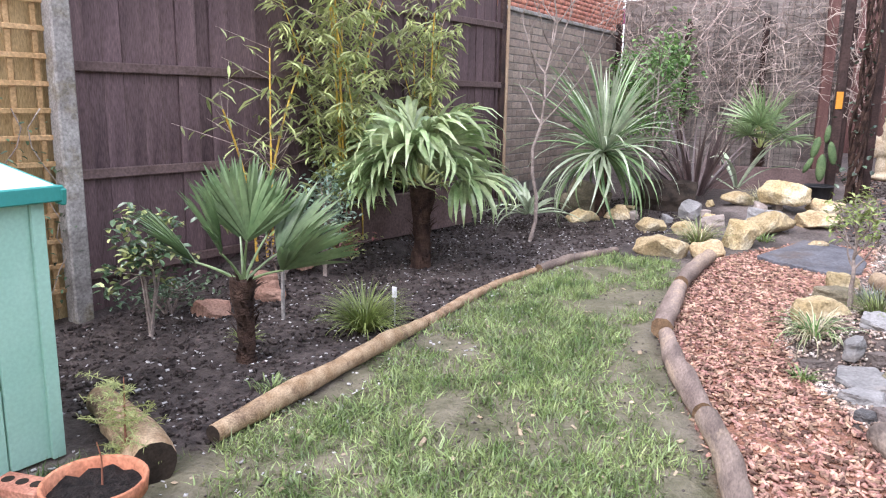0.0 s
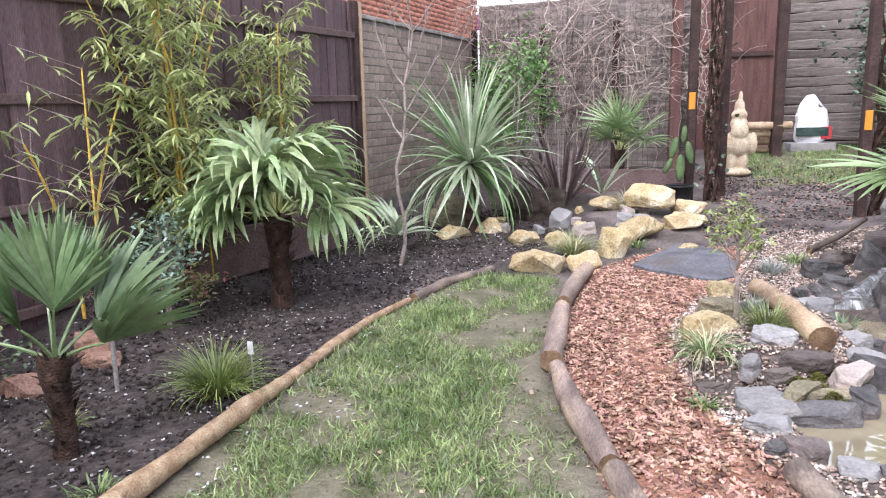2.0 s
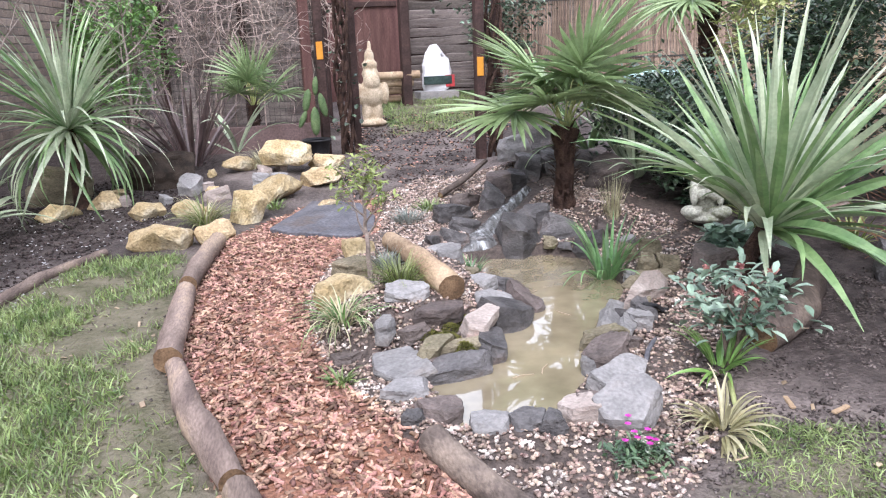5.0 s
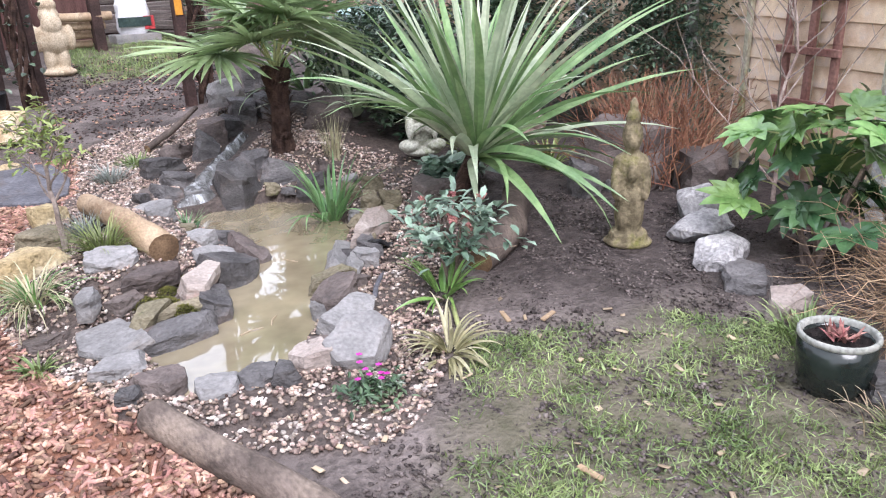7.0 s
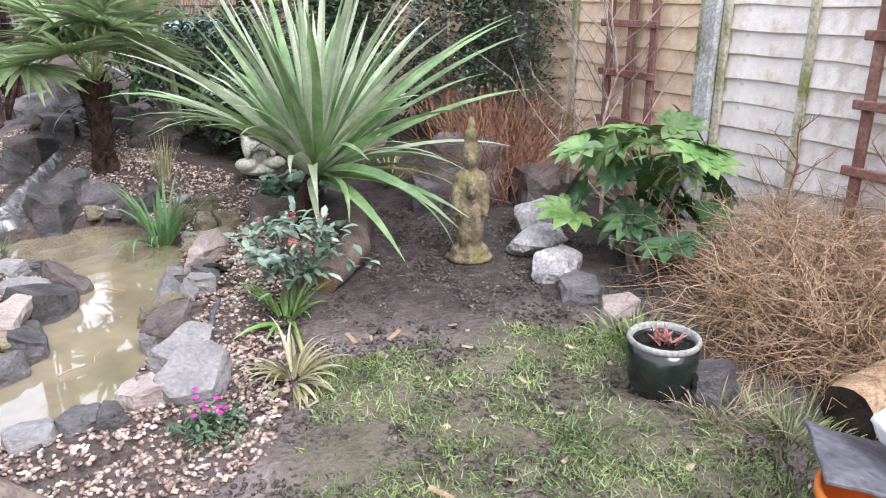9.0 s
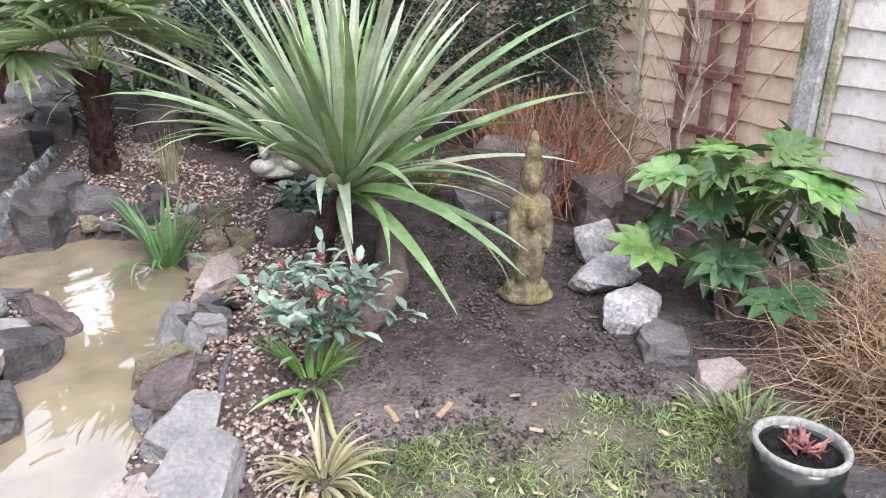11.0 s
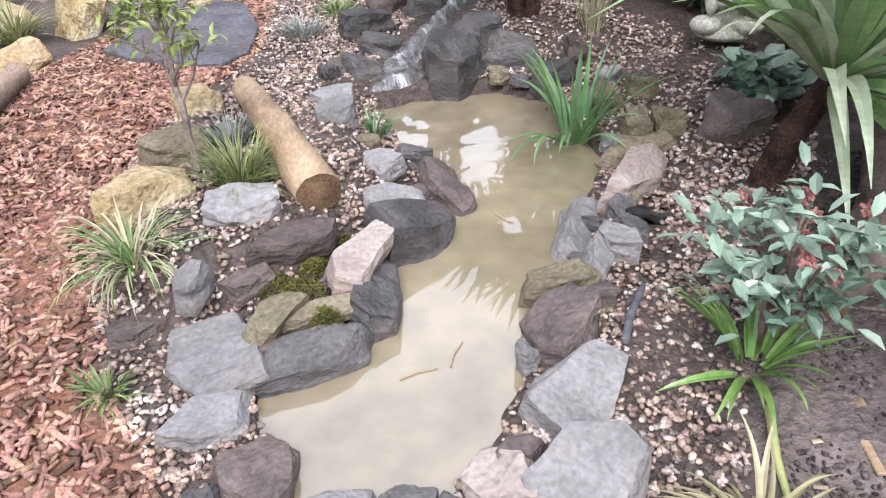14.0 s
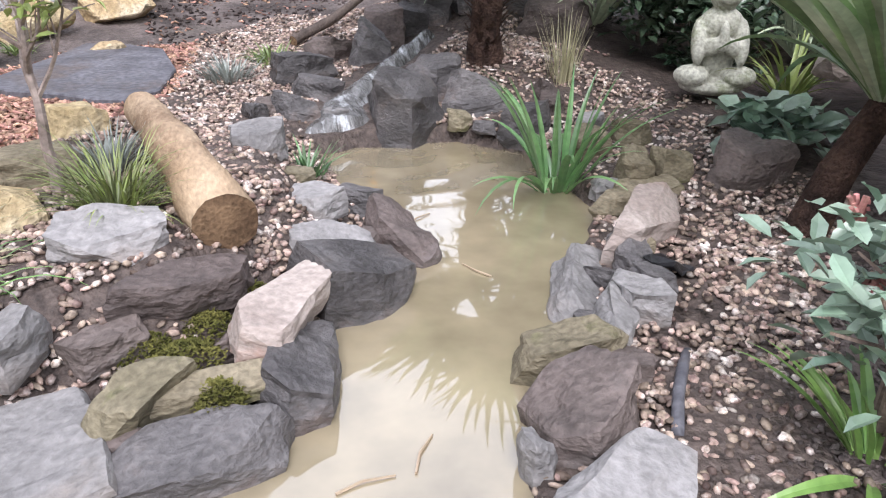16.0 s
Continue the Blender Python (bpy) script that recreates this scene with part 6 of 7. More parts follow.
def pots():
    r = random.Random(51)
    p = thing("terracotta_pot", pose(-1.74, 0.6, ground(-1.74, 0.6)), "round terracotta pot filled with dark compost", "plant pot")
    part("body", lathe([(0.11, 0), (0.16, 0.17), (0.175, 0.17), (0.182, 0.225), (0.176, 0.232), (0.165, 0.225), (0.158, 0.19), (0.12, 0.1)]), "terracotta", p, smooth=True)
    part("compost", soil_disc(0.16, 0.19, r), "potting_soil", p)
    part("dead_stem", Soup1(tube([(0.01, 0.02, 0.17), (0.012, 0.025, 0.3), (0.0, 0.02, 0.36)], [0.004, 0.003, 0.002], 5)), "red_twig", p)
    c = thing("conifer_seedling", pose(-1.98, 0.92, ground(-1.98, 0.92)), "thin conifer seedling with sparse yellow-green needles", "seedling")
    part("stem", Soup1(tube([(0, 0, -0.02), (0.01, 0, 0.2), (0, 0.02, 0.44)], [0.007, 0.005, 0.002], 5)), "red_twig", c)
    s = Soup()
    for i in range(34):
        z = r.uniform(0.1, 0.42)
        a = r.uniform(0, 6.28)
        d = Vector((math.cos(a), math.sin(a), r.uniform(-0.3, 0.5)))
        b = Vector((0, 0, z))
        L = r.uniform(0.08, 0.2) * (1.15 - z)
        s.add(*tube([b, b + d * L], [0.003, 0.0015], 3, False))
        for k in range(40):
            add_leaf(s, b + d * r.uniform(0.1, 1.0) * L, 0.032, r, 0.1)
    part("needles", s, "lime_leaf", c, kind="stuff")
    bm = box_bm(0.24, 0.12, 0.085, (0, 0, 0.045), 0.008)
    b = part("perforated_brick", bm, "red_brick")
    b.matrix_world = pose(-2.2, 0.62, ground(-2.2, 0.62), 0, 0, 12)
    tagged(b, "pinkish red brick with three round holes by the shed", "brick")
    for k in (-1, 0, 1):
        part("hole", Soup1(tube([(k * 0.068, 0, 0.07), (k * 0.068, 0, 0.0895)], 0.024, 14)), "dark_cut", b, "dark round hole")
    g = thing("glazed_pot", pose(2.93, 1.49, ground(2.93, 1.49)) @ Matrix.Scale(0.9, 4), "dark green glazed pot with a pale worn rim", "plant pot")
    part("body", lathe([(0.1, 0), (0.135, 0.06), (0.148, 0.16), (0.145, 0.235), (0.13, 0.235), (0.128, 0.2), (0.1, 0.12)]), "glazed_pot", g, smooth=True)
    part("rim", lathe([(0.146, 0.235), (0.152, 0.243), (0.151, 0.258), (0.142, 0.263), (0.132, 0.256), (0.129, 0.236)]), "pot_rim", g, "pale worn rim", smooth=True)
    part("compost", soil_disc(0.13, 0.222, r), "potting_soil", g)
    v = thing("houseleek", pose(2.93, 1.49, ground(2.93, 1.49) + 0.203), "small purple-red houseleek in the glazed pot", "succulent")
    s = Soup()
    for i in range(26):
        vs, fs = blade(0.07, 0.016, 0.5, 0.5 + (i % 5) * 0.2, 0.2, 3)
        s.add(placed(vs, pose(r.gauss(0, 0.02), r.gauss(0, 0.02), 0, 0, 0, i * 137)), fs)
    part("leaves", s, "berry", v)
    k = thing("orange_bucket", pose(2.44, 0.56, ground(2.44, 0.56)), "bright orange plastic bucket on the turf", "bucket")
    part("body", lathe([(0.13, 0), (0.165, 0.3), (0.178, 0.3), (0.178, 0.325), (0.165, 0.33), (0.155, 0.3), (0.13, 0.04)]), "orange_bucket", k, smooth=True)
    bm = box_bm(0.34, 0.3, 0.012, (0, 0, 0), 0.003)
    bmesh.ops.subdivide_edges(bm, edges=[e for e in bm.edges if e.calc_length() > 0.2], cuts=6)
    for vtx in bm.verts:
        vtx.co.z += 0.02 * noise.noise(vtx.co * 7)
    q = part("slate_piece", bm, "slate_sheet")
    q.matrix_world = pose(2.5, 0.63, ground(2.44, 0.56) + 0.355, 10, 6, 30)
    tagged(q, "grey slate piece lying across the orange bucket", "slate")
    bm = rock_bm(0.34, 0.26, 0.14, 77, 0.3, 24, 0.08)
    q = part("plastic_bag", bm, "white_plastic", smooth=True)
    q.matrix_world = pose(2.62, 0.58, ground(2.44, 0.56) + 0.37, 8, 0, 20)
    tagged(q, "crumpled white plastic bag on the slate", "plastic bag")


pots()


# ---- statues: plain shapes ----
def lumps(balls, voxel):
    """One mesh from overlapping ellipsoids, merged to a single skin."""
    bm = bmesh.new()
    for (x, y, z), (a, b, c), rot in balls:
        m = Matrix.Translation((x, y, z)) @ Euler([radians(q) for q in rot]).to_matrix().to_4x4() @ Matrix.Diagonal((a, b, c, 1))
        bmesh.ops.create_icosphere(bm, subdivisions=3, radius=1, matrix=m)
    me = bpy.data.meshes.new("figure")
    bm.to_mesh(me)
    bm.free()
    ob = new("figure", me)
    md = ob.modifiers.new("skin", "REMESH")
    md.mode, md.voxel_size = "VOXEL", voxel
    return ob


def statue(name, x, y, rz, balls, scale, material, label, voxel=0.012, z=None, slim=1.0):
    k = (scale * slim, scale * slim, scale)
    ob = lumps([([c * f for c, f in zip(p, k)], [c * f for c, f in zip(s, k)], r) for p, s, r in balls], voxel)
    ob.name = name
    ob.matrix_world = pose(x, y, ground(x, y) if z is None else z, 0, 0, rz)
    ob.data.materials.append(M[material])
    ob.data.polygons.foreach_set("use_smooth", [True] * len(ob.data.polygons))
    tagged(ob, label, "statue")
    return ob


# seated child monk, facing -y
statue("seated_monk_statue", 3.27, 5.12, -22, [
    ((0, 0, 0.03), (0.24, 0.18, 0.05), (0, 0, 0)), ((0, 0.02, 0.2), (0.14, 0.11, 0.17), (0, 0, 0)), ((0, 0, 0.36), (0.155, 0.1, 0.09), (0, 0, 0)),
    ((0.17, -0.08, 0.09), (0.13, 0.1, 0.06), (0, 0, 20)), ((-0.17, -0.08, 0.09), (0.13, 0.1, 0.06), (0, 0, -20)),
    ((0.15, -0.06, 0.27), (0.055, 0.07, 0.13), (-25, 0, 0)), ((-0.15, -0.06, 0.27), (0.055, 0.07, 0.13), (-25, 0, 0)),
    ((0.07, -0.13, 0.25), (0.09, 0.045, 0.045), (0, 30, 30)), ((-0.07, -0.13, 0.25), (0.09, 0.045, 0.045), (0, -30, -30)), ((0, -0.16, 0.31), (0.035, 0.04, 0.08), (-15, 0, 0)),
    ((0, -0.01, 0.44), (0.06, 0.06, 0.05), (0, 0, 0)), ((0, -0.02, 0.555), (0.128, 0.125, 0.135), (0, 0, 0)), ((0, -0.12, 0.51), (0.07, 0.04, 0.05), (0, 0, 0)),
    ((0.13, 0, 0.53), (0.02, 0.03, 0.05), (0, 0, 0)), ((-0.13, 0, 0.53), (0.02, 0.03, 0.05), (0, 0, 0)), ((0, -0.146, 0.53), (0.02, 0.02, 0.025), (0, 0, 0)),
], 0.84, "pale_statue", "small pale weathered stone statue of a seated praying figure", 0.008, slim=0.74, z=0.27)
# worn upright robed figure with a tall crown
statue("robed_stone_statue", 3.33, 2.94, -40, [
    ((0, 0, 0.02), (0.21, 0.19, 0.035), (0, 0, 0)), ((0, 0, 0.06), (0.17, 0.15, 0.06), (0, 0, 0)), ((0, 0, 0.22), (0.125, 0.115, 0.22), (0, 0, 0)), ((0.05, -0.06, 0.2), (0.05, 0.06, 0.18), (0, 0, 0)),
    ((-0.05, -0.06, 0.2), (0.05, 0.06, 0.18), (0, 0, 0)), ((0, 0.01, 0.42), (0.135, 0.11, 0.15), (0, 0, 0)), ((0, 0.01, 0.5), (0.15, 0.1, 0.07), (0, 0, 0)), ((0.12, -0.04, 0.4), (0.045, 0.06, 0.12), (-20, 0, 0)),
    ((-0.12, -0.04, 0.4), (0.045, 0.06, 0.12), (-20, 0, 0)), ((0, -0.11, 0.46), (0.04, 0.045, 0.06), (0, 0, 0)), ((0, 0, 0.57), (0.06, 0.06, 0.06), (0, 0, 0)), ((0, 0, 0.66), (0.085, 0.085, 0.1), (0, 0, 0)),
    ((0, -0.07, 0.64), (0.045, 0.03, 0.06), (0, 0, 0)), ((0, 0, 0.76), (0.06, 0.06, 0.06), (0, 0, 0)), ((0, 0, 0.82), (0.035, 0.035, 0.06), (0, 0, 0)),
], 0.9, "old_statue", "tall worn mossy stone statue of a robed figure", 0.01, slim=0.7)
statue("bearded_garden_statue", 1.22, 10.75, 5, [
    ((0, 0, 0.04), (0.2, 0.18, 0.06), (0, 0, 0)), ((0.07, 0, 0.2), (0.08, 0.09, 0.18), (0, 0, 0)), ((-0.07, 0, 0.2), (0.08, 0.09, 0.18), (0, 0, 0)), ((0, 0, 0.45), (0.19, 0.15, 0.2), (0, 0, 0)), ((0.19, -0.03, 0.45), (0.06, 0.07, 0.16), (0, 0, 0)),
    ((-0.19, -0.03, 0.45), (0.06, 0.07, 0.16), (0, 0, 0)), ((0, -0.08, 0.62), (0.12, 0.09, 0.13), (0, 0, 0)), ((0, 0, 0.72), (0.12, 0.11, 0.1), (0, 0, 0)), ((0, 0.01, 0.84), (0.11, 0.11, 0.08), (0, 0, 0)), ((0.0, 0.02, 0.95), (0.07, 0.07, 0.11), (0, 0, 0)), ((0.01, 0.03, 1.08), (0.03, 0.03, 0.1), (0, 0, 0)),
], 1.0, "cream_statue", "large cream garden ornament figure with a pointed hat", 0.02)


def back_garden_things():
    r = random.Random(61)
    g = ground(2.52, 13.05)
    b = thing("compost_sack", pose(2.52, 13.05, g, 0, 0, 8), "upright white plastic sack with a dark red printed band", "sack")
    bm = rock_bm(0.52, 0.32, 0.92, 91, 0.22, 40, 0.09, 0.6)
    for v in bm.verts:
        t = max(0, v.co.z - 0.5)
        v.co.x *= 1 - 0.75 * t
        v.co.y *= 1 - 0.6 * t
        v.co.z += 0.12
    part("sack_body", bm, "white_plastic", b, smooth=True)
    part("dark_band", box_bm(0.5, 0.02, 0.14, (-0.02, -0.17, 0.3), 0.004), "dark_print", b, "dark printed band")
    part("red_band", box_bm(0.16, 0.02, 0.2, (0.2, -0.165, 0.28), 0.004), "red_print", b, "red printed corner")
    part("plinth", box_bm(0.7, 0.4, 0.14, (0, 0, 0.05), 0.01), "pale_rock", b)
    c = thing("prickly_cactus", pose(0.42, 8.85, ground(0.42, 8.85)), "green prickly pear cactus in a dark pot", "cactus")
    part("pot", lathe([(0.12, 0), (0.16, 0.2), (0.17, 0.2), (0.165, 0.22), (0.14, 0.2)]), "black_plastic", c, "black plastic pot", smooth=True)
    for (x, z, w, h, a) in ((0, 0.42, 0.1, 0.2, 0), (-0.08, 0.66, 0.08, 0.16, 12), (0.1, 0.6, 0.08, 0.17, -12), (0.03, 0.82, 0.06, 0.13, 4), (-0.14, 0.45, 0.06, 0.13, 25)):
        bm = bmesh.new()
        bmesh.ops.create_icosphere(bm, subdivisions=2, radius=1, matrix=pose(x, 0, z, 0, a, 0) @ Matrix.Diagonal((w * 0.58, 0.03, h * 0.85, 1)))
        part("cactus_pad", bm, "cactus_skin", c, smooth=True)
    for i in range(4):
        log("stacked_timber", [(1.35 + i * 0.03, 12.7 - i * 0.1, ground(1.4, 12.7) + 0.08 + i * 0.13), (1.85 + i * 0.1, 12.75 - i * 0.1, ground(1.4, 12.7) + 0.08 + i * 0.13)], [0.065, 0.06], "log_clean", "cut_wood", "short length of pale timber in a stack", n=8, seed=70 + i)
    for i in range(5):
        q = part("old_board", box_bm(1.1 - i * 0.08, 0.2, 0.03, (0, 0, 0), 0.004), "weathered")
        q.matrix_world = pose(3.0 + i * 0.02, 13.45 - 0.02 * i, ground(3, 13.45) + 0.06 + i * 0.1, 0, r.uniform(-3, 3), r.uniform(-8, 8))
        tagged(q, "old grey board stacked against the shed", "board", "stacked boards")
    t = thing("plastic_tub", pose(5.2, 10.2, ground(5.2, 10.2)), "pale green plastic tub below the cane screen", "tub")
    part("body", lathe([(0.34, 0), (0.38, 0.5), (0.42, 0.5), (0.42, 0.56), (0.3, 0.62)]), "teal_roof", t, smooth=True)
    # washing on a line beyond the wall
    w = thing("washing_line", pose(-2.6, 14.2, 0), "small bright clothes hanging on a washing line", "washing line")
    part("line", Soup1(tube([(-2, 0, 3.42), (0, 0, 3.36), (2.4, 0, 3.42)], 0.006, 4)), "white_plastic", w)
    for x in (-2.0, 2.4):
        part("pole", Soup1(tube([(x, 0, 0), (x, 0, 3.45)], 0.03, 8)), "steel", w)
    for i, c in enumerate(((0.5, 0.12, 0.3), (0.1, 0.45, 0.6), (0.7, 0.7, 0.72), (0.15, 0.5, 0.4), (0.6, 0.25, 0.5), (0.2, 0.3, 0.65))):
        bm = box_bm(0.26, 0.012, 0.3, (-0.7 + i * 0.42, 0, 3.23), 0.004)
        bmesh.ops.subdivide_edges(bm, edges=bm.edges[:], cuts=2)
        for v in bm.verts:
            v.co.y += 0.02 * math.sin(v.co.x * 30)
        part("cloth", bm, mat("cloth", c, tuple(q * 1.2 for q in c), 6, 0.9, 0.2, 60), w)


back_garden_things()

# pond side plants
strap_plant("pale_flax", 3.25, 6.35, 0.05, 34, 1.0, 0.05, "cordy_pale", "pale striped flax leaves behind the gravel bed", 97, el=(0.5, 1.4), droop=(0.3, 1.4), spreadr=0.06)
strap_plant("pale_flax", 4.15, 5.6, 0.05, 34, 0.95, 0.05, "cordy_pale", "pale striped flax leaves behind the spiky plant", 98, el=(0.5, 1.4), droop=(0.3, 1.4), spreadr=0.06)
strap_plant("green_flax", 2.95, 6.75, 0.1, 30, 0.8, 0.05, "cordy_leaf", "green strap leaves above the waterfall", 99, el=(0.3, 1.3), droop=(0.4, 1.6), spreadr=0.06)
fan_palm("fan_palm", 2.36, 5.7, 0.62, 0.08, 10, 0.66, 0.5, 0.45, "palm_leaf", "fan palm with a shaggy brown trunk by the pond", 41, rise=(0.35, 1.4), segs=34, width=0.046, spread=2.35, hairy=130, tip=0.75)
strap_plant("giant_strap_plant", 2.71, 3.8, 0.36, 120, 1.3, 0.075, "cordy_leaf", "large spiky plant with long broad green strap leaves", 42, el=(0.1, 1.45), droop=(0.1, 1.35), trunk=0.055, alt=2, clear=(100, 225, 0.75), lean=0.2)
branch_tree("small_leafy_tree", 0.68, 4.17, 0.72, 0.018, "young thin tree with sparse small yellow-green leaves", 43, branches=12, leaves=300, leafmat="sedge", first=0.45, reach=0.68, size=0.05)
tuft("striped_grass", 0.5, 3.72, 150, 0.31, 0.009, "bright_leaf", "arching clump of cream-striped grass over a stone", 44, second="sedge_pale", droop=3.2, el=(0.4, 1.3), rad=0.06)
tuft("golden_sedge", 0.84, 4.02, 240, 0.25, 0.006, "sedge", "golden-green sedge beside the log", 45, second="grass_dull", droop=1.5, el=(0.5, 1.4), rad=0.07)
tuft("grey_tussock", 0.79, 4.34, 130, 0.15, 0.009, "lavender", "small grey-green tussock by the log", 46, droop=0.6)
tuft("grey_tussock", 1.12, 6.0, 130, 0.17, 0.01, "lavender", "silvery low tussock on the gravel", 47, droop=0.8, rad=0.1)
strap_plant("pond_iris", 2.25, 4.5, 0.0, 40, 0.46, 0.03, "iris_plain", "clump of green iris leaves standing in the pond", 48, el=(0.7, 1.5), droop=(0.5, 2.0), category="iris", z=WATER - 0.04, spreadr=0.06)
tuft("small_pond_plant", 1.36, 4.62, 40, 0.16, 0.012, "iris_leaf", "small green plant at the foot of the waterfall", 49, droop=0.8)
tuft("dry_grass", 2.66, 5.42, 80, 0.36, 0.006, "sedge_pale", "upright tuft of dry tan grass", 50, droop=0.3, el=(1.2, 1.55), rad=0.08)
tuft("daylily", 3.62, 5.02, 40, 0.42, 0.022, "sedge", "yellow-green strap leaved clump behind the statue", 52, category="plant", droop=1.3)
tuft("daylily", 3.9, 4.35, 40, 0.36, 0.022, "sedge", "yellow-green strap leaved clump by the boulder", 53, category="plant", droop=1.0)
tuft("grass_tuft", 0.47, 3.25, 40, 0.12, 0.014, "grass", "small bright green tuft on bark chippings", 54, rad=0.04)
tuft("grass_tuft", 1.35, 6.35, 80, 0.14, 0.014, "grass", "bright green tuft beside the stream", 55, rad=0.1)
strap_plant("spider_plant", 1.9, 2.45, 0.0, 60, 0.23, 0.017, "striped_plain", "pale striped spidery plant lying on mud", 56, el=(0.1, 1.2), droop=(1.4, 2.8), spreadr=0.03, alt=3, second="sedge_pale")
strap_plant("strap_clump", 2.16, 2.93, 0.0, 30, 0.25, 0.026, "bright_plain", "clump of short green strap leaves below the berries", 57, el=(0.4, 1.4), droop=(0.4, 1.6), spreadr=0.04)
bush("berry_shrub", 2.24, 2.98, 0.34, 0.27, 0.24, 0.14, 330, 0.072, "skimmia_leaf", "low shrub with grey-green leaves and red bud clusters", 58, stems=9, stem="log_grey", shape=0.5)
bush("ground_cover", 3.16, 4.42, 0.1, 0.26, 0.22, 0.08, 120, 0.12, "skimmia_leaf", "low broad-leaved green ground cover by the spiky plant", 59, stems=5, shape=0.8)
bush("dark_shrub", 4.7, 5.6, 1.0, 0.8, 0.8, 0.9, 7000, 0.07, "ivy_leaf", "dense dark green shrub by the fence", 60, stems=10)
bush("dark_shrub", 5.0, 4.3, 1.05, 0.35, 0.7, 0.85, 6000, 0.055, "ivy_leaf", "dark evergreen climber covering the fence", 61, stems=9)
bush("dark_shrub", 3.7, 6.5, 0.5, 0.9, 0.7, 0.6, 5500, 0.08, "ivy_leaf", "dark leafy undergrowth behind the palms", 62, stems=9)
bush("dark_shrub", 3.6, 5.75, 0.26, 0.45, 0.36, 0.28, 1700, 0.08, "ivy_leaf", "low dark undergrowth behind the seated statue", 74, stems=7)
bush("yellow_shrub", 5.4, 7.6, 1.5, 0.8, 0.7, 0.9, 1800, 0.09, "lime_leaf", "yellow-green shrub at the back of the garden", 63, stems=9)
bush("speckled_shrub", 3.5, 12.2, 1.5, 0.7, 0.6, 0.9, 1800, 0.11, "ivy_leaf", "dark evergreen shrub in front of the cane screen", 64, stems=9, second="skimmia_leaf")
fan_palm("fan_palm", 4.9, 8.2, 1.7, 0.1, 14, 0.6, 0.45, 0.9, "palm_leaf", "taller fan palm near the back screen", 65, rise=(-0.2, 1.3), segs=24, width=0.04, hairy=120)
twig_mass("red_stemmed_shrub", 4.35, 3.75, 0.45, 0.4, 0.75, 330, "red_twig", "thicket of upright thin red-brown stems", 66, upright=0.75, category="shrub", wire=0.004, length=0.7)
twig_mass("dry_brush", 4.0, 1.22, 0.62, 0.6, 0.5, 3000, "tan_twig", "sprawling heap of dry tan twigs by the fence", 67, upright=0.1, wire=0.0024, length=0.6, curl=0.42)
branch_tree("bare_shrub", 4.55, 2.95, 1.9, 0.014, "dark bare twiggy shrub against the fence", 68, branches=26, first=0.12, reach=0.5, bark="twig")
branch_tree("bare_shrub", 4.4, 1.7, 0.9, 0.01, "thin bare reddish stems against the pale fence", 69, branches=14, first=0.1, reach=0.6, bark="red_twig")
branch_tree("bare_shrub", 4.2, 1.15, 0.95, 0.01, "thin bare reddish stems behind the dry brush", 70, branches=14, first=0.1, reach=0.6, bark="red_twig")
tuft("weedy_grass", 3.0, 1.02, 520, 0.14, 0.007, "grass_dull", "rough weedy grass round the thick log", 71, rad=0.32)
tuft("grass_tuft", 3.2, 1.78, 130, 0.16, 0.011, "grass", "bright grass growing by the edge stones", 72, rad=0.18)
tuft("dead_bracken", 2.95, 1.25, 70, 0.17, 0.007, "dry_leaf", "dead brown stems beside the glazed pot", 73, rad=0.2, droop=1.5)


def berries():
    r = random.Random(81)
    b = thing("red_flower_bud", pose(2.24, 2.98, ground(2.24, 2.98) - 0.08), "small red flower bud clusters on the shrub", "flower buds")
    for i in range(12):
        s = Soup()
        c = Vector((r.uniform(-0.19, 0.19), r.uniform(-0.15, 0.15), 0.5 + r.uniform(-0.14, 0.04)))
        for k in range(26):
            vs, fs = tube([c + Vector((r.gauss(0, 0.009), r.gauss(0, 0.009), r.gauss(0, 0.011))) for _ in range(1)] * 1 + [c + Vector((r.gauss(0, 0.009), r.gauss(0, 0.009), r.gauss(0, 0.011)))], [0.005, 0.006], 4)
            s.add(vs, fs)
        part("bud_cluster", s, "berry", b, kind="stuff")
    p = thing("alpine_flower", pose(1.52, 2.36, ground(1.52, 2.36)), "low green plant with bright magenta flowers", "flower")
    s = Soup()
    for i in range(240):
        add_leaf(s, Vector((r.gauss(0, 0.06), r.gauss(0, 0.05), r.uniform(0.005, 0.06))), 0.04, r, 0.4)
    for i in range(9):
        c = Vector((r.gauss(-0.02, 0.05), r.gauss(0.03, 0.04), r.uniform(0.06, 0.1)))
        f = Soup()
        for k in range(6):
            vs, fs = blade(0.016, 0.012, 0.2, 0.3, 0.1, 2)
            f.add(placed(vs, Matrix.Translation(c) @ pose(0, 0, 0, 0, 0, k * 60)), fs)
        part("flower", f, "magenta", p, "bright magenta flower")
    part("leaves", s, "shrub_leaf", p, kind="stuff")


berries()


def palmate(R, r):
    """A hand-shaped leaf with eight pointed lobes."""
    s = Soup()
    n = 8
    for i in range(n):
        u = i / (n - 1) * 2 - 1
        a = u * 2.15
        vs, fs = blade(R * (1 - 0.25 * abs(u)), R * 0.44, 0.5, 0.15, 0.1, 5, 0.6)
        s.add(placed(vs, Matrix.Rotation(a, 4, "Z")), fs)
    return s.mesh("leaf")


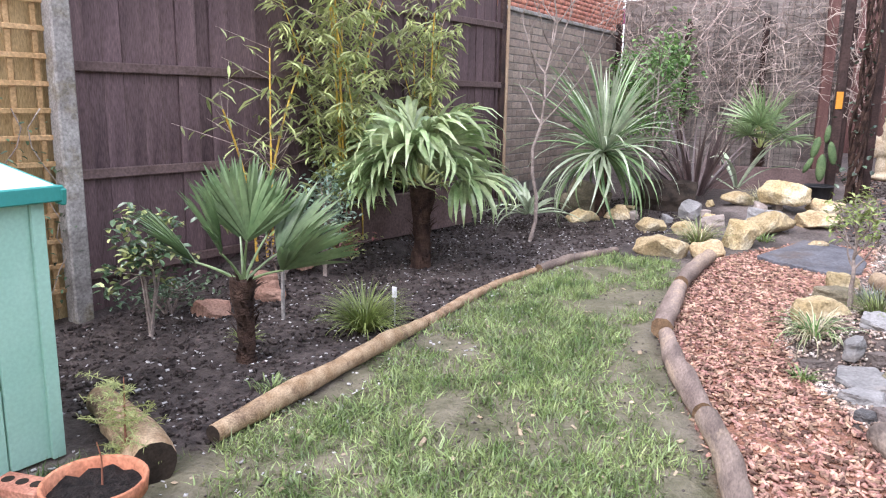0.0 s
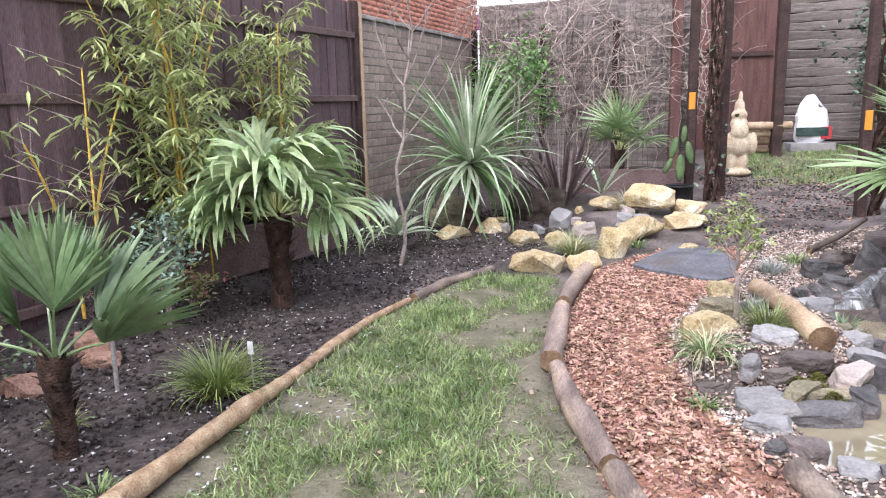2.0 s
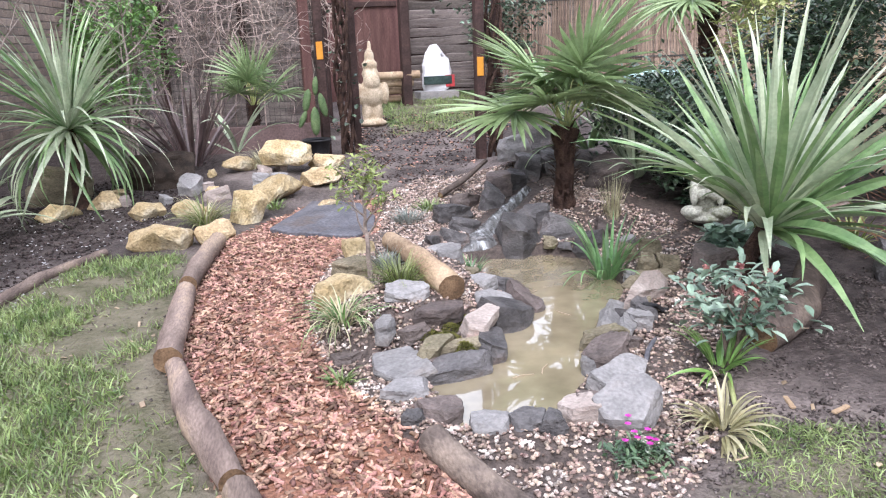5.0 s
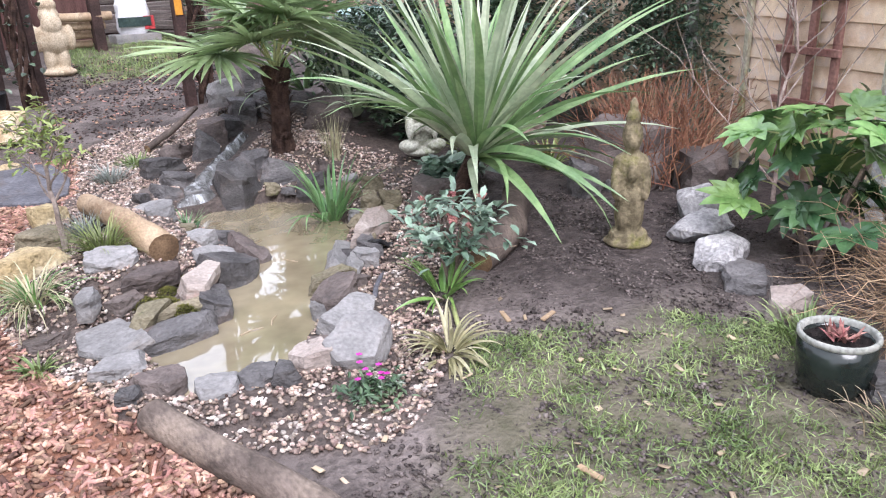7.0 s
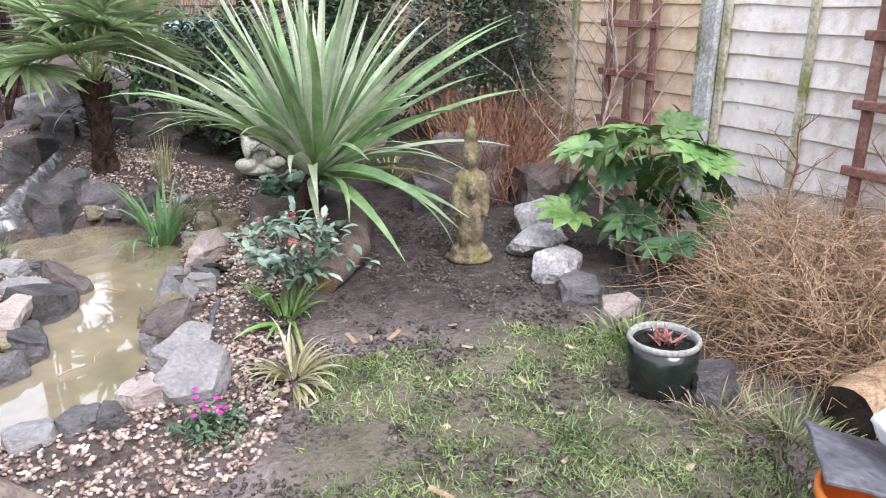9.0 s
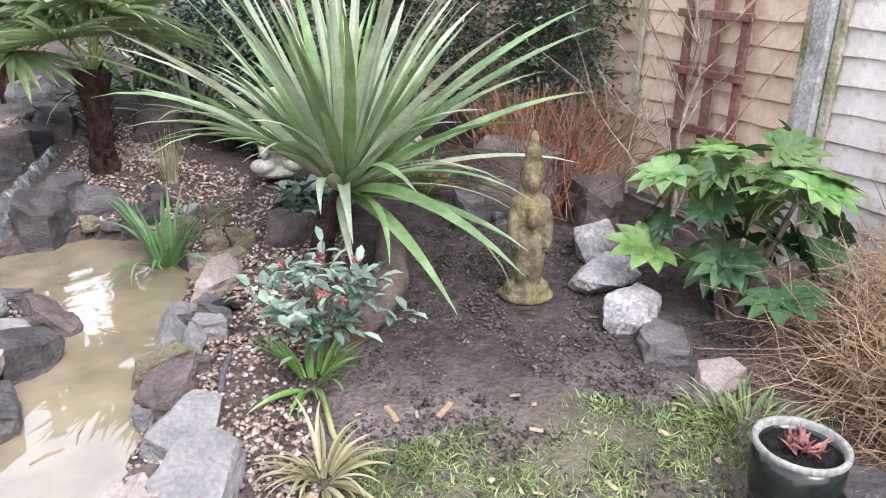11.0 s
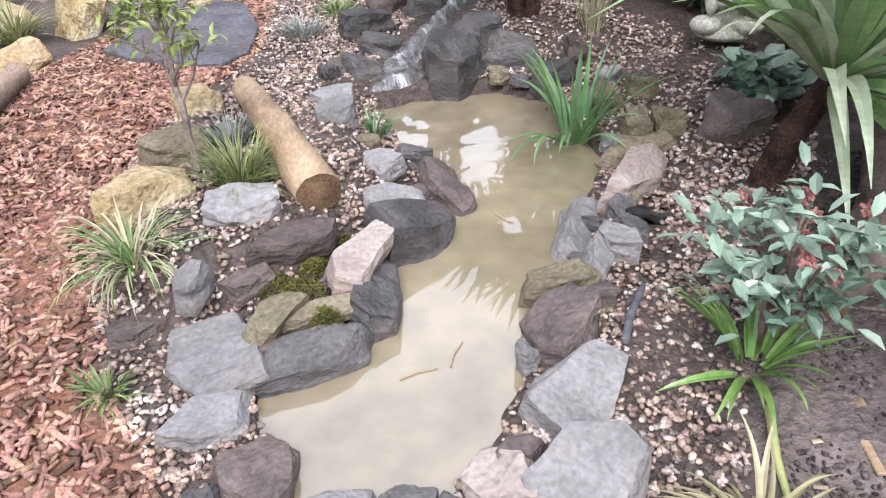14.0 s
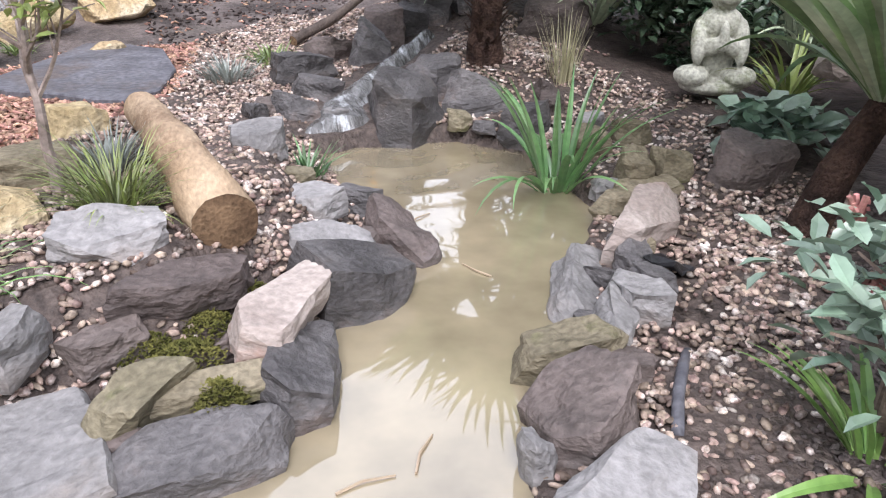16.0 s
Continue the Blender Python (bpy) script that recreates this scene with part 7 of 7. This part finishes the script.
def fatsia():
    r = random.Random(91)
    p = thing("broad_leaved_shrub", pose(3.9, 2.22, ground(3.9, 2.22)), "shrub with large glossy hand-shaped green leaves", "shrub")
    leaves = [palmate(R, r) for R in (0.16, 0.19, 0.22)]
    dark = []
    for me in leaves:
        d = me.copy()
        d.materials.append(M["fatsia_shaded"])
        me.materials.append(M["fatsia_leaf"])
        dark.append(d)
    for i in range(7):
        a = i * 0.9
        tip = Vector((math.cos(a) * 0.2, math.sin(a) * 0.2, r.uniform(0.3, 0.6)))
        part("stem", Soup1(tube([(r.gauss(0, 0.03), r.gauss(0, 0.03), -0.03), tip * 0.55, tip], [0.016, 0.013, 0.01], 6)), "log_grey", p)
    for i in range(38):
        a = i * 2.4
        q = r.uniform(0.1, 0.42)
        z = r.uniform(0.26, 0.86) - q * 0.3
        b = Vector((math.cos(a) * q, math.sin(a) * q, z))
        c = Vector((b.x * 0.35, b.y * 0.35, z - 0.1))
        st = part("leaf_stalk", Soup1(tube([c, c.lerp(b, 0.5) + Vector((0, 0, 0.03)), b], [0.005, 0.004, 0.003], 5)), "lime_leaf", p)
        # leaves at or below 0.56 m mostly take the copy with shade painted in
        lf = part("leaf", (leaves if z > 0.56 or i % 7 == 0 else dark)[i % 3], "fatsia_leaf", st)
        lf.matrix_local = Matrix.Translation(b) @ Matrix.Rotation(a + r.uniform(-0.4, 0.4), 4, "Z") @ Matrix.Rotation(r.uniform(-0.3, 1.35), 4, "Y") @ Matrix.Rotation(r.uniform(-0.5, 0.5), 4, "X")


fatsia()


def small_markers():
    t = thing("plant_label", pose(-1.97, 3.05, ground(-1.97, 3.05)), "small white plant label on a metal stake", "plant label")
    part("stake", Soup1(tube([(0, 0, -0.05), (0, 0, 0.24)], 0.005, 6)), "steel", t)
    part("tag", box_bm(0.035, 0.006, 0.075, (0, -0.006, 0.24), 0.002), "white_plastic", t, "white tag")
    t = thing("garden_stake", pose(-2.74, 2.85, ground(-2.74, 2.85)), "thin pale wooden stake in the soil", "stake")
    part("rod", Soup1(tube([(0, 0, -0.05), (0.004, 0, 0.5)], 0.013, 8)), "old_concrete", t)
    h = part("buried_hose", Soup1(tube([gp(1.88, 3.1, 0.0), gp(1.94, 3.2, 0.012), gp(2.0, 3.28, 0.01), gp(2.05, 3.34, 0.0)], 0.013, 8)), "slate_sheet", smooth=True)
    tagged(h, "grey-black hose half buried in gravel", "hose")
    h = part("fallen_stalk", Soup1(tube([gp(2.12, 2.78, 0.03), gp(2.06, 2.64, 0.015), gp(2.02, 2.52, 0.012), gp(2.05, 2.38, 0.012)], [0.012, 0.011, 0.009, 0.006], 7)), "lime_leaf", smooth=True)
    tagged(h, "pale bent stalk lying on the mud", "stalk")
    for cx, cy, a in ((2.28, 2.6, 75), (2.44, 2.5, 22), (1.9, 1.6, 100)):
        h = part("wood_scrap", box_bm(0.1, 0.022, 0.012, (0, 0, 0.008), 0.003), "log_clean")
        h.matrix_world = pose(cx, cy, ground(cx, cy), 0, 0, a)
        tagged(h, "small splinter of pale wood on mud", "wood scrap")
    for cx, cy, a in ((1.3, 3.15, 10), (1.42, 3.2, 60), (1.75, 3.9, 120), (1.68, 4.3, 40)):
        h = part("floating_twig", Soup1(tube([(-0.05, 0, 0), (0.0, 0.008, 0.002), (0.06, 0, 0)], [0.003, 0.003, 0.002], 5)), "dry_leaf")
        h.matrix_world = pose(cx, cy, WATER + 0.003, 0, 0, a)
        tagged(h, "thin dead stem floating on the pond", "twig")
    bm = box_bm(0.13, 0.09, 0.012, (0, 0, 0.03), 0.003)
    bmesh.ops.subdivide_edges(bm, edges=[e for e in bm.edges if e.calc_length() > 0.05], cuts=3)
    for v in bm.verts:
        v.co.z += 0.03 * noise.noise(v.co * 16)
    h = part("liner_flap", bm, "black_plastic")
    h.matrix_world = pose(2.2, 3.68, ground(2.2, 3.68), 0, 10, 30)
    tagged(h, "scrap of dark pond liner among the gravel", "pond liner")
    m = thing("moss_cushion", pose(1.02, 3.56, ground(1.02, 3.56)), "brownish green moss between pond stones", "moss", kind="stuff")
    s = Soup()
    r = random.Random(95)
    for cx, cy, q in ((-0.02, -0.06, 0.08), (0.02, 0.06, 0.07), (-0.1, 0.0, 0.07), (0.05, -0.2, 0.05), (0.1, 0.2, 0.06)):
        for i in range(700):
            a, d = r.uniform(0, 6.28), q * math.sqrt(r.random())
            p = Vector((cx + math.cos(a) * d, cy + math.sin(a) * d, 0.015 + 0.035 * (1 - (d / q) ** 2)))
            add_leaf(s, p, 0.013, r, 0.5, tilt=0.6)
    part("fronds", s, "moss", m)


small_markers()


# ---- scattered ground cover ----
def sample(poly, n, seed, keep=None, inner=0.0):
    g = np.random.default_rng(seed)
    xs, ys = [p[0] for p in poly], [p[1] for p in poly]
    x, y = g.uniform(min(xs), max(xs), n * 3), g.uniform(max(-2.4, min(ys)), max(ys), n * 3)
    ok = signed(x, y, poly) > inner
    x, y = x[ok], y[ok]
    if keep is not None:
        k = keep(x, y, g)
        x, y = x[k], y[k]
    return x[:n], y[:n], g


def piece_mats(x, y, g, size, dz=0.0, tilt=0.35, aspect=None):
    z = pond_cut(x, y, terrain(x, y)) + dz
    n = len(x)
    out = np.zeros((n, 3, 4))
    a, b, c = g.normal(0, tilt, n), g.normal(0, tilt, n), g.uniform(0, 6.283, n)
    ca, sa, cb, sb, cc, sc = np.cos(a), np.sin(a), np.cos(b), np.sin(b), np.cos(c), np.sin(c)
    Rz = np.zeros((n, 3, 3)); Rz[:, 0, 0] = cc; Rz[:, 0, 1] = -sc; Rz[:, 1, 0] = sc; Rz[:, 1, 1] = cc; Rz[:, 2, 2] = 1
    Ry = np.zeros((n, 3, 3)); Ry[:, 0, 0] = cb; Ry[:, 0, 2] = sb; Ry[:, 2, 0] = -sb; Ry[:, 2, 2] = cb; Ry[:, 1, 1] = 1
    Rx = np.zeros((n, 3, 3)); Rx[:, 1, 1] = ca; Rx[:, 1, 2] = -sa; Rx[:, 2, 1] = sa; Rx[:, 2, 2] = ca; Rx[:, 0, 0] = 1
    S = np.zeros((n, 3, 3))
    for k in range(3):
        S[:, k, k] = size[k](g, n)
    out[:, :, :3] = Rz @ Ry @ Rx @ S
    out[:, 0, 3], out[:, 1, 3], out[:, 2, 3] = x, y, z
    return out


def uni(a, b):
    return lambda g, n: g.uniform(a, b, n)


def stuff(name, me, material, label, category, smooth=False):
    ob = part(name, me, material, smooth=smooth)
    return tagged(ob, label, category, kind="stuff")


def dry(x, y, g):
    return signed(x, y, POND) < -0.06


CHIP_V = [(-0.5, -0.4, -0.5), (0.45, -0.5, -0.5), (0.5, 0.4, -0.5), (-0.4, 0.5, -0.5), (-0.42, -0.3, 0.5), (0.4, -0.4, 0.4), (0.4, 0.3, 0.5), (-0.35, 0.35, 0.6)]
CHIP_F = [(3, 2, 1, 0), (4, 5, 6, 7), (0, 1, 5, 4), (1, 2, 6, 5), (2, 3, 7, 6), (3, 0, 4, 7)]
x, y, g = sample(BARK, 15000, 1, dry, -0.03)
stuff("bark_chippings", scatter("bark_chippings", CHIP_V, CHIP_F, piece_mats(x, y, g, (uni(0.015, 0.075), uni(0.008, 0.022), uni(0.004, 0.012)), 0.008, 0.3)), "bark_chip", "reddish brown bark chippings covering the path", "bark chippings")
bm = bmesh.new()
bmesh.ops.create_icosphere(bm, subdivisions=1, radius=0.5)
PEB_V, PEB_F = [v.co[:] for v in bm.verts], [tuple(v.index for v in f.verts) for f in bm.faces]
bm.free()


STREAM = [(2.22, 6.32), (1.96, 5.97), (1.72, 5.62), (1.58, 5.34), (1.57, 5.06)]


def clumped(level):
    def f(x, y, g):
        v = np.array([noise.noise(Vector((a * 2.2, b * 2.2, 3))) for a, b in zip(x, y)])
        return (signed(x, y, POND) < -0.05) & (edge_distance(x, y, STREAM, False) > 0.15) & (v - 0.3 * sm(x, 1.95, 2.7) - 0.5 * sm(x, 2.75, 3.3) + g.uniform(-0.5, 0.5, len(x)) > level)
    return f


x, y, g = sample(GRAVEL, 24000, 2, clumped(-0.22))
stuff("gravel", scatter("gravel", PEB_V, PEB_F, piece_mats(x, y, g, (uni(0.011, 0.037), uni(0.01, 0.027), uni(0.008, 0.02)), 0.006, 0.3)), "pebble", "rounded pinkish and cream pebbles on the pond bank", "gravel", True)
BEDS = [(-4.0, 1.2), (-1.85, 1.2), (-1.85, 4.2), (-1.3, 5.9), (-0.8, 7.2), (-1.4, 8.6), (-3.2, 8.0), (-3.7, 4.5)]
x, y, g = sample(BEDS, 9000, 3)
stuff("soil_crumbs", scatter("soil_crumbs", PEB_V, PEB_F, piece_mats(x, y, g, (uni(0.008, 0.045), uni(0.008, 0.04), uni(0.006, 0.022)), 0.004, 0.5)), "crumb", "dark clods of freshly dug soil", "soil")
RIGHT = [(1.9, 2.3), (3.1, 2.0), (4.4, 2.2), (4.6, 4.0), (3.3, 4.0), (2.4, 3.2)]
x, y, g = sample(RIGHT, 2200, 4)
stuff("soil_crumbs", scatter("soil_crumbs", PEB_V, PEB_F, piece_mats(x, y, g, (uni(0.005, 0.022), uni(0.005, 0.02), uni(0.004, 0.012)), 0.001, 0.5)), "crumb", "dark crumbs of soil round the statue", "soil")
MUDDY = [(1.5, 2.3), (2.1, 3.2), (2.6, 4.0), (4.4, 3.8), (4.4, 2.2), (3.2, 1.6), (2.7, 0.4), (1.7, 0.4), (1.2, 1.9)]
x, y, g = sample(MUDDY, 15000, 21)
stuff("mud_clods", scatter("mud_clods", PEB_V, PEB_F, piece_mats(x, y, g, (uni(0.005, 0.03), uni(0.005, 0.026), uni(0.003, 0.012)), 0.001, 0.4)), "mud_clod", "small clods of trampled grey-brown mud", "mud")
x, y, g = sample(LAWN, 4000, 22)
stuff("mud_clods", scatter("mud_clods", PEB_V, PEB_F, piece_mats(x, y, g, (uni(0.005, 0.026), uni(0.005, 0.022), uni(0.003, 0.012)), 0.001, 0.4)), "mud_clod", "small clods of mud between the lawn grass", "mud")
x, y, g = sample([(-4.0, 0.7), (-1.3, 0.7), (-1.2, 5.9), (-0.8, 7.2), (-3.2, 7.5)], 1500, 5)
stuff("shell_fragments", scatter("shell_fragments", CHIP_V, CHIP_F, piece_mats(x, y, g, (uni(0.008, 0.03), uni(0.006, 0.02), uni(0.003, 0.007)), 0.006, 0.3)), "white_rock", "small white stone fragments lying on soil", "stone fragments")
BLADE_V = [(-0.5, 0, 0), (0.5, 0, 0), (-0.38, 0.22, 0.5), (0.38, 0.22, 0.5), (0, 0.7, 0.95)]
BLADE_F = [(0, 1, 3), (0, 3, 2), (2, 3, 4)]


def patchy(level, poly):
    def f(x, y, g):
        v = np.array([noise.noise(Vector((a * 1.7, b * 1.7, 7))) + 0.5 * noise.noise(Vector((a * 5, b * 5, 1))) for a, b in zip(x, y)])
        v = v - 0.75 * np.exp(np.minimum(0, signed(x, y, BARK)) / 0.3) - 0.6 * np.exp(-edge_distance(x, y, LAWN[0:6], False) / 0.2) - 0.5 * np.exp(-np.hypot(x + 1.75, y - 0.9) / 0.35)
        return (v + g.uniform(-0.35, 0.35, len(x)) > level) & (signed(x, y, BARK) < 0.02) & (signed(x, y, POND) < -0.2)
    return f


x, y, g = sample(LAWN, 60000, 6, patchy(-0.22, LAWN))
stuff("lawn_grass", scatter("lawn_grass", BLADE_V, BLADE_F, piece_mats(x, y, g, (uni(0.004, 0.009), uni(0.03, 0.085), uni(0.02, 0.075)), 0.0, 0.5)), "grass", "short worn green lawn grass with muddy gaps", "grass")
x, y, g = sample(LAWN, 26000, 7, patchy(-0.4, LAWN))
stuff("lawn_grass", scatter("lawn_grass", BLADE_V, BLADE_F, piece_mats(x, y, g, (uni(0.004, 0.008), uni(0.03, 0.07), uni(0.01, 0.03)), 0.0, 0.6)), "grass_dull", "flattened dull grass and moss in the lawn", "grass")
x, y, g = sample(TURF, 42000, 8, patchy(-0.06, TURF))
stuff("sparse_grass", scatter("sparse_grass", BLADE_V, BLADE_F, piece_mats(x, y, g, (uni(0.003, 0.007), uni(0.03, 0.075), uni(0.008, 0.03)), 0.0, 0.5)), "grass", "sparse trampled grass on wet mud", "grass")
x, y, g = sample(BACKLAWN, 7000, 9, patchy(-0.3, BACKLAWN))
stuff("back_grass", scatter("back_grass", BLADE_V, BLADE_F, piece_mats(x, y, g, (uni(0.006, 0.012), uni(0.03, 0.07), uni(0.03, 0.08)), 0.0, 0.45)), "grass", "green grass in front of the old shed", "grass")
PATHWAY = [(0.9, 6.6), (1.6, 7.4), (2.1, 7.9), (2.6, 9), (3.6, 11.2), (1.6, 11.5), (0.6, 11.3), (0.9, 8.5), (0.5, 7.6)]
x, y, g = sample(PATHWAY, 800, 14)
stuff("path_debris", scatter("path_debris", CHIP_V, CHIP_F, piece_mats(x, y, g, (uni(0.01, 0.06), uni(0.008, 0.03), uni(0.004, 0.012)), 0.004, 0.3)), "bark_chip", "bark scraps and leaf litter on the muddy path", "leaf litter")
x, y, g = sample(PATHWAY, 3000, 15)
stuff("soil_crumbs", scatter("soil_crumbs", PEB_V, PEB_F, piece_mats(x, y, g, (uni(0.01, 0.05), uni(0.01, 0.045), uni(0.005, 0.02)), 0.003, 0.4)), "crumb", "clods of mud on the worn path", "soil")
x, y, g = sample([(-2.0, 0), (2.9, 0), (3.2, 2.2), (2.3, 2.8), (1.8, 2.4), (0.2, 2.0), (-1.0, 5.5), (-1.8, 2)], 260, 10, dry)
stuff("fallen_leaves", scatter("fallen_leaves", CHIP_V, CHIP_F, piece_mats(x, y, g, (uni(0.02, 0.06), uni(0.012, 0.03), uni(0.002, 0.004)), 0.008, 0.3)), "dry_leaf", "scattered fallen leaves and wood scraps", "leaves")
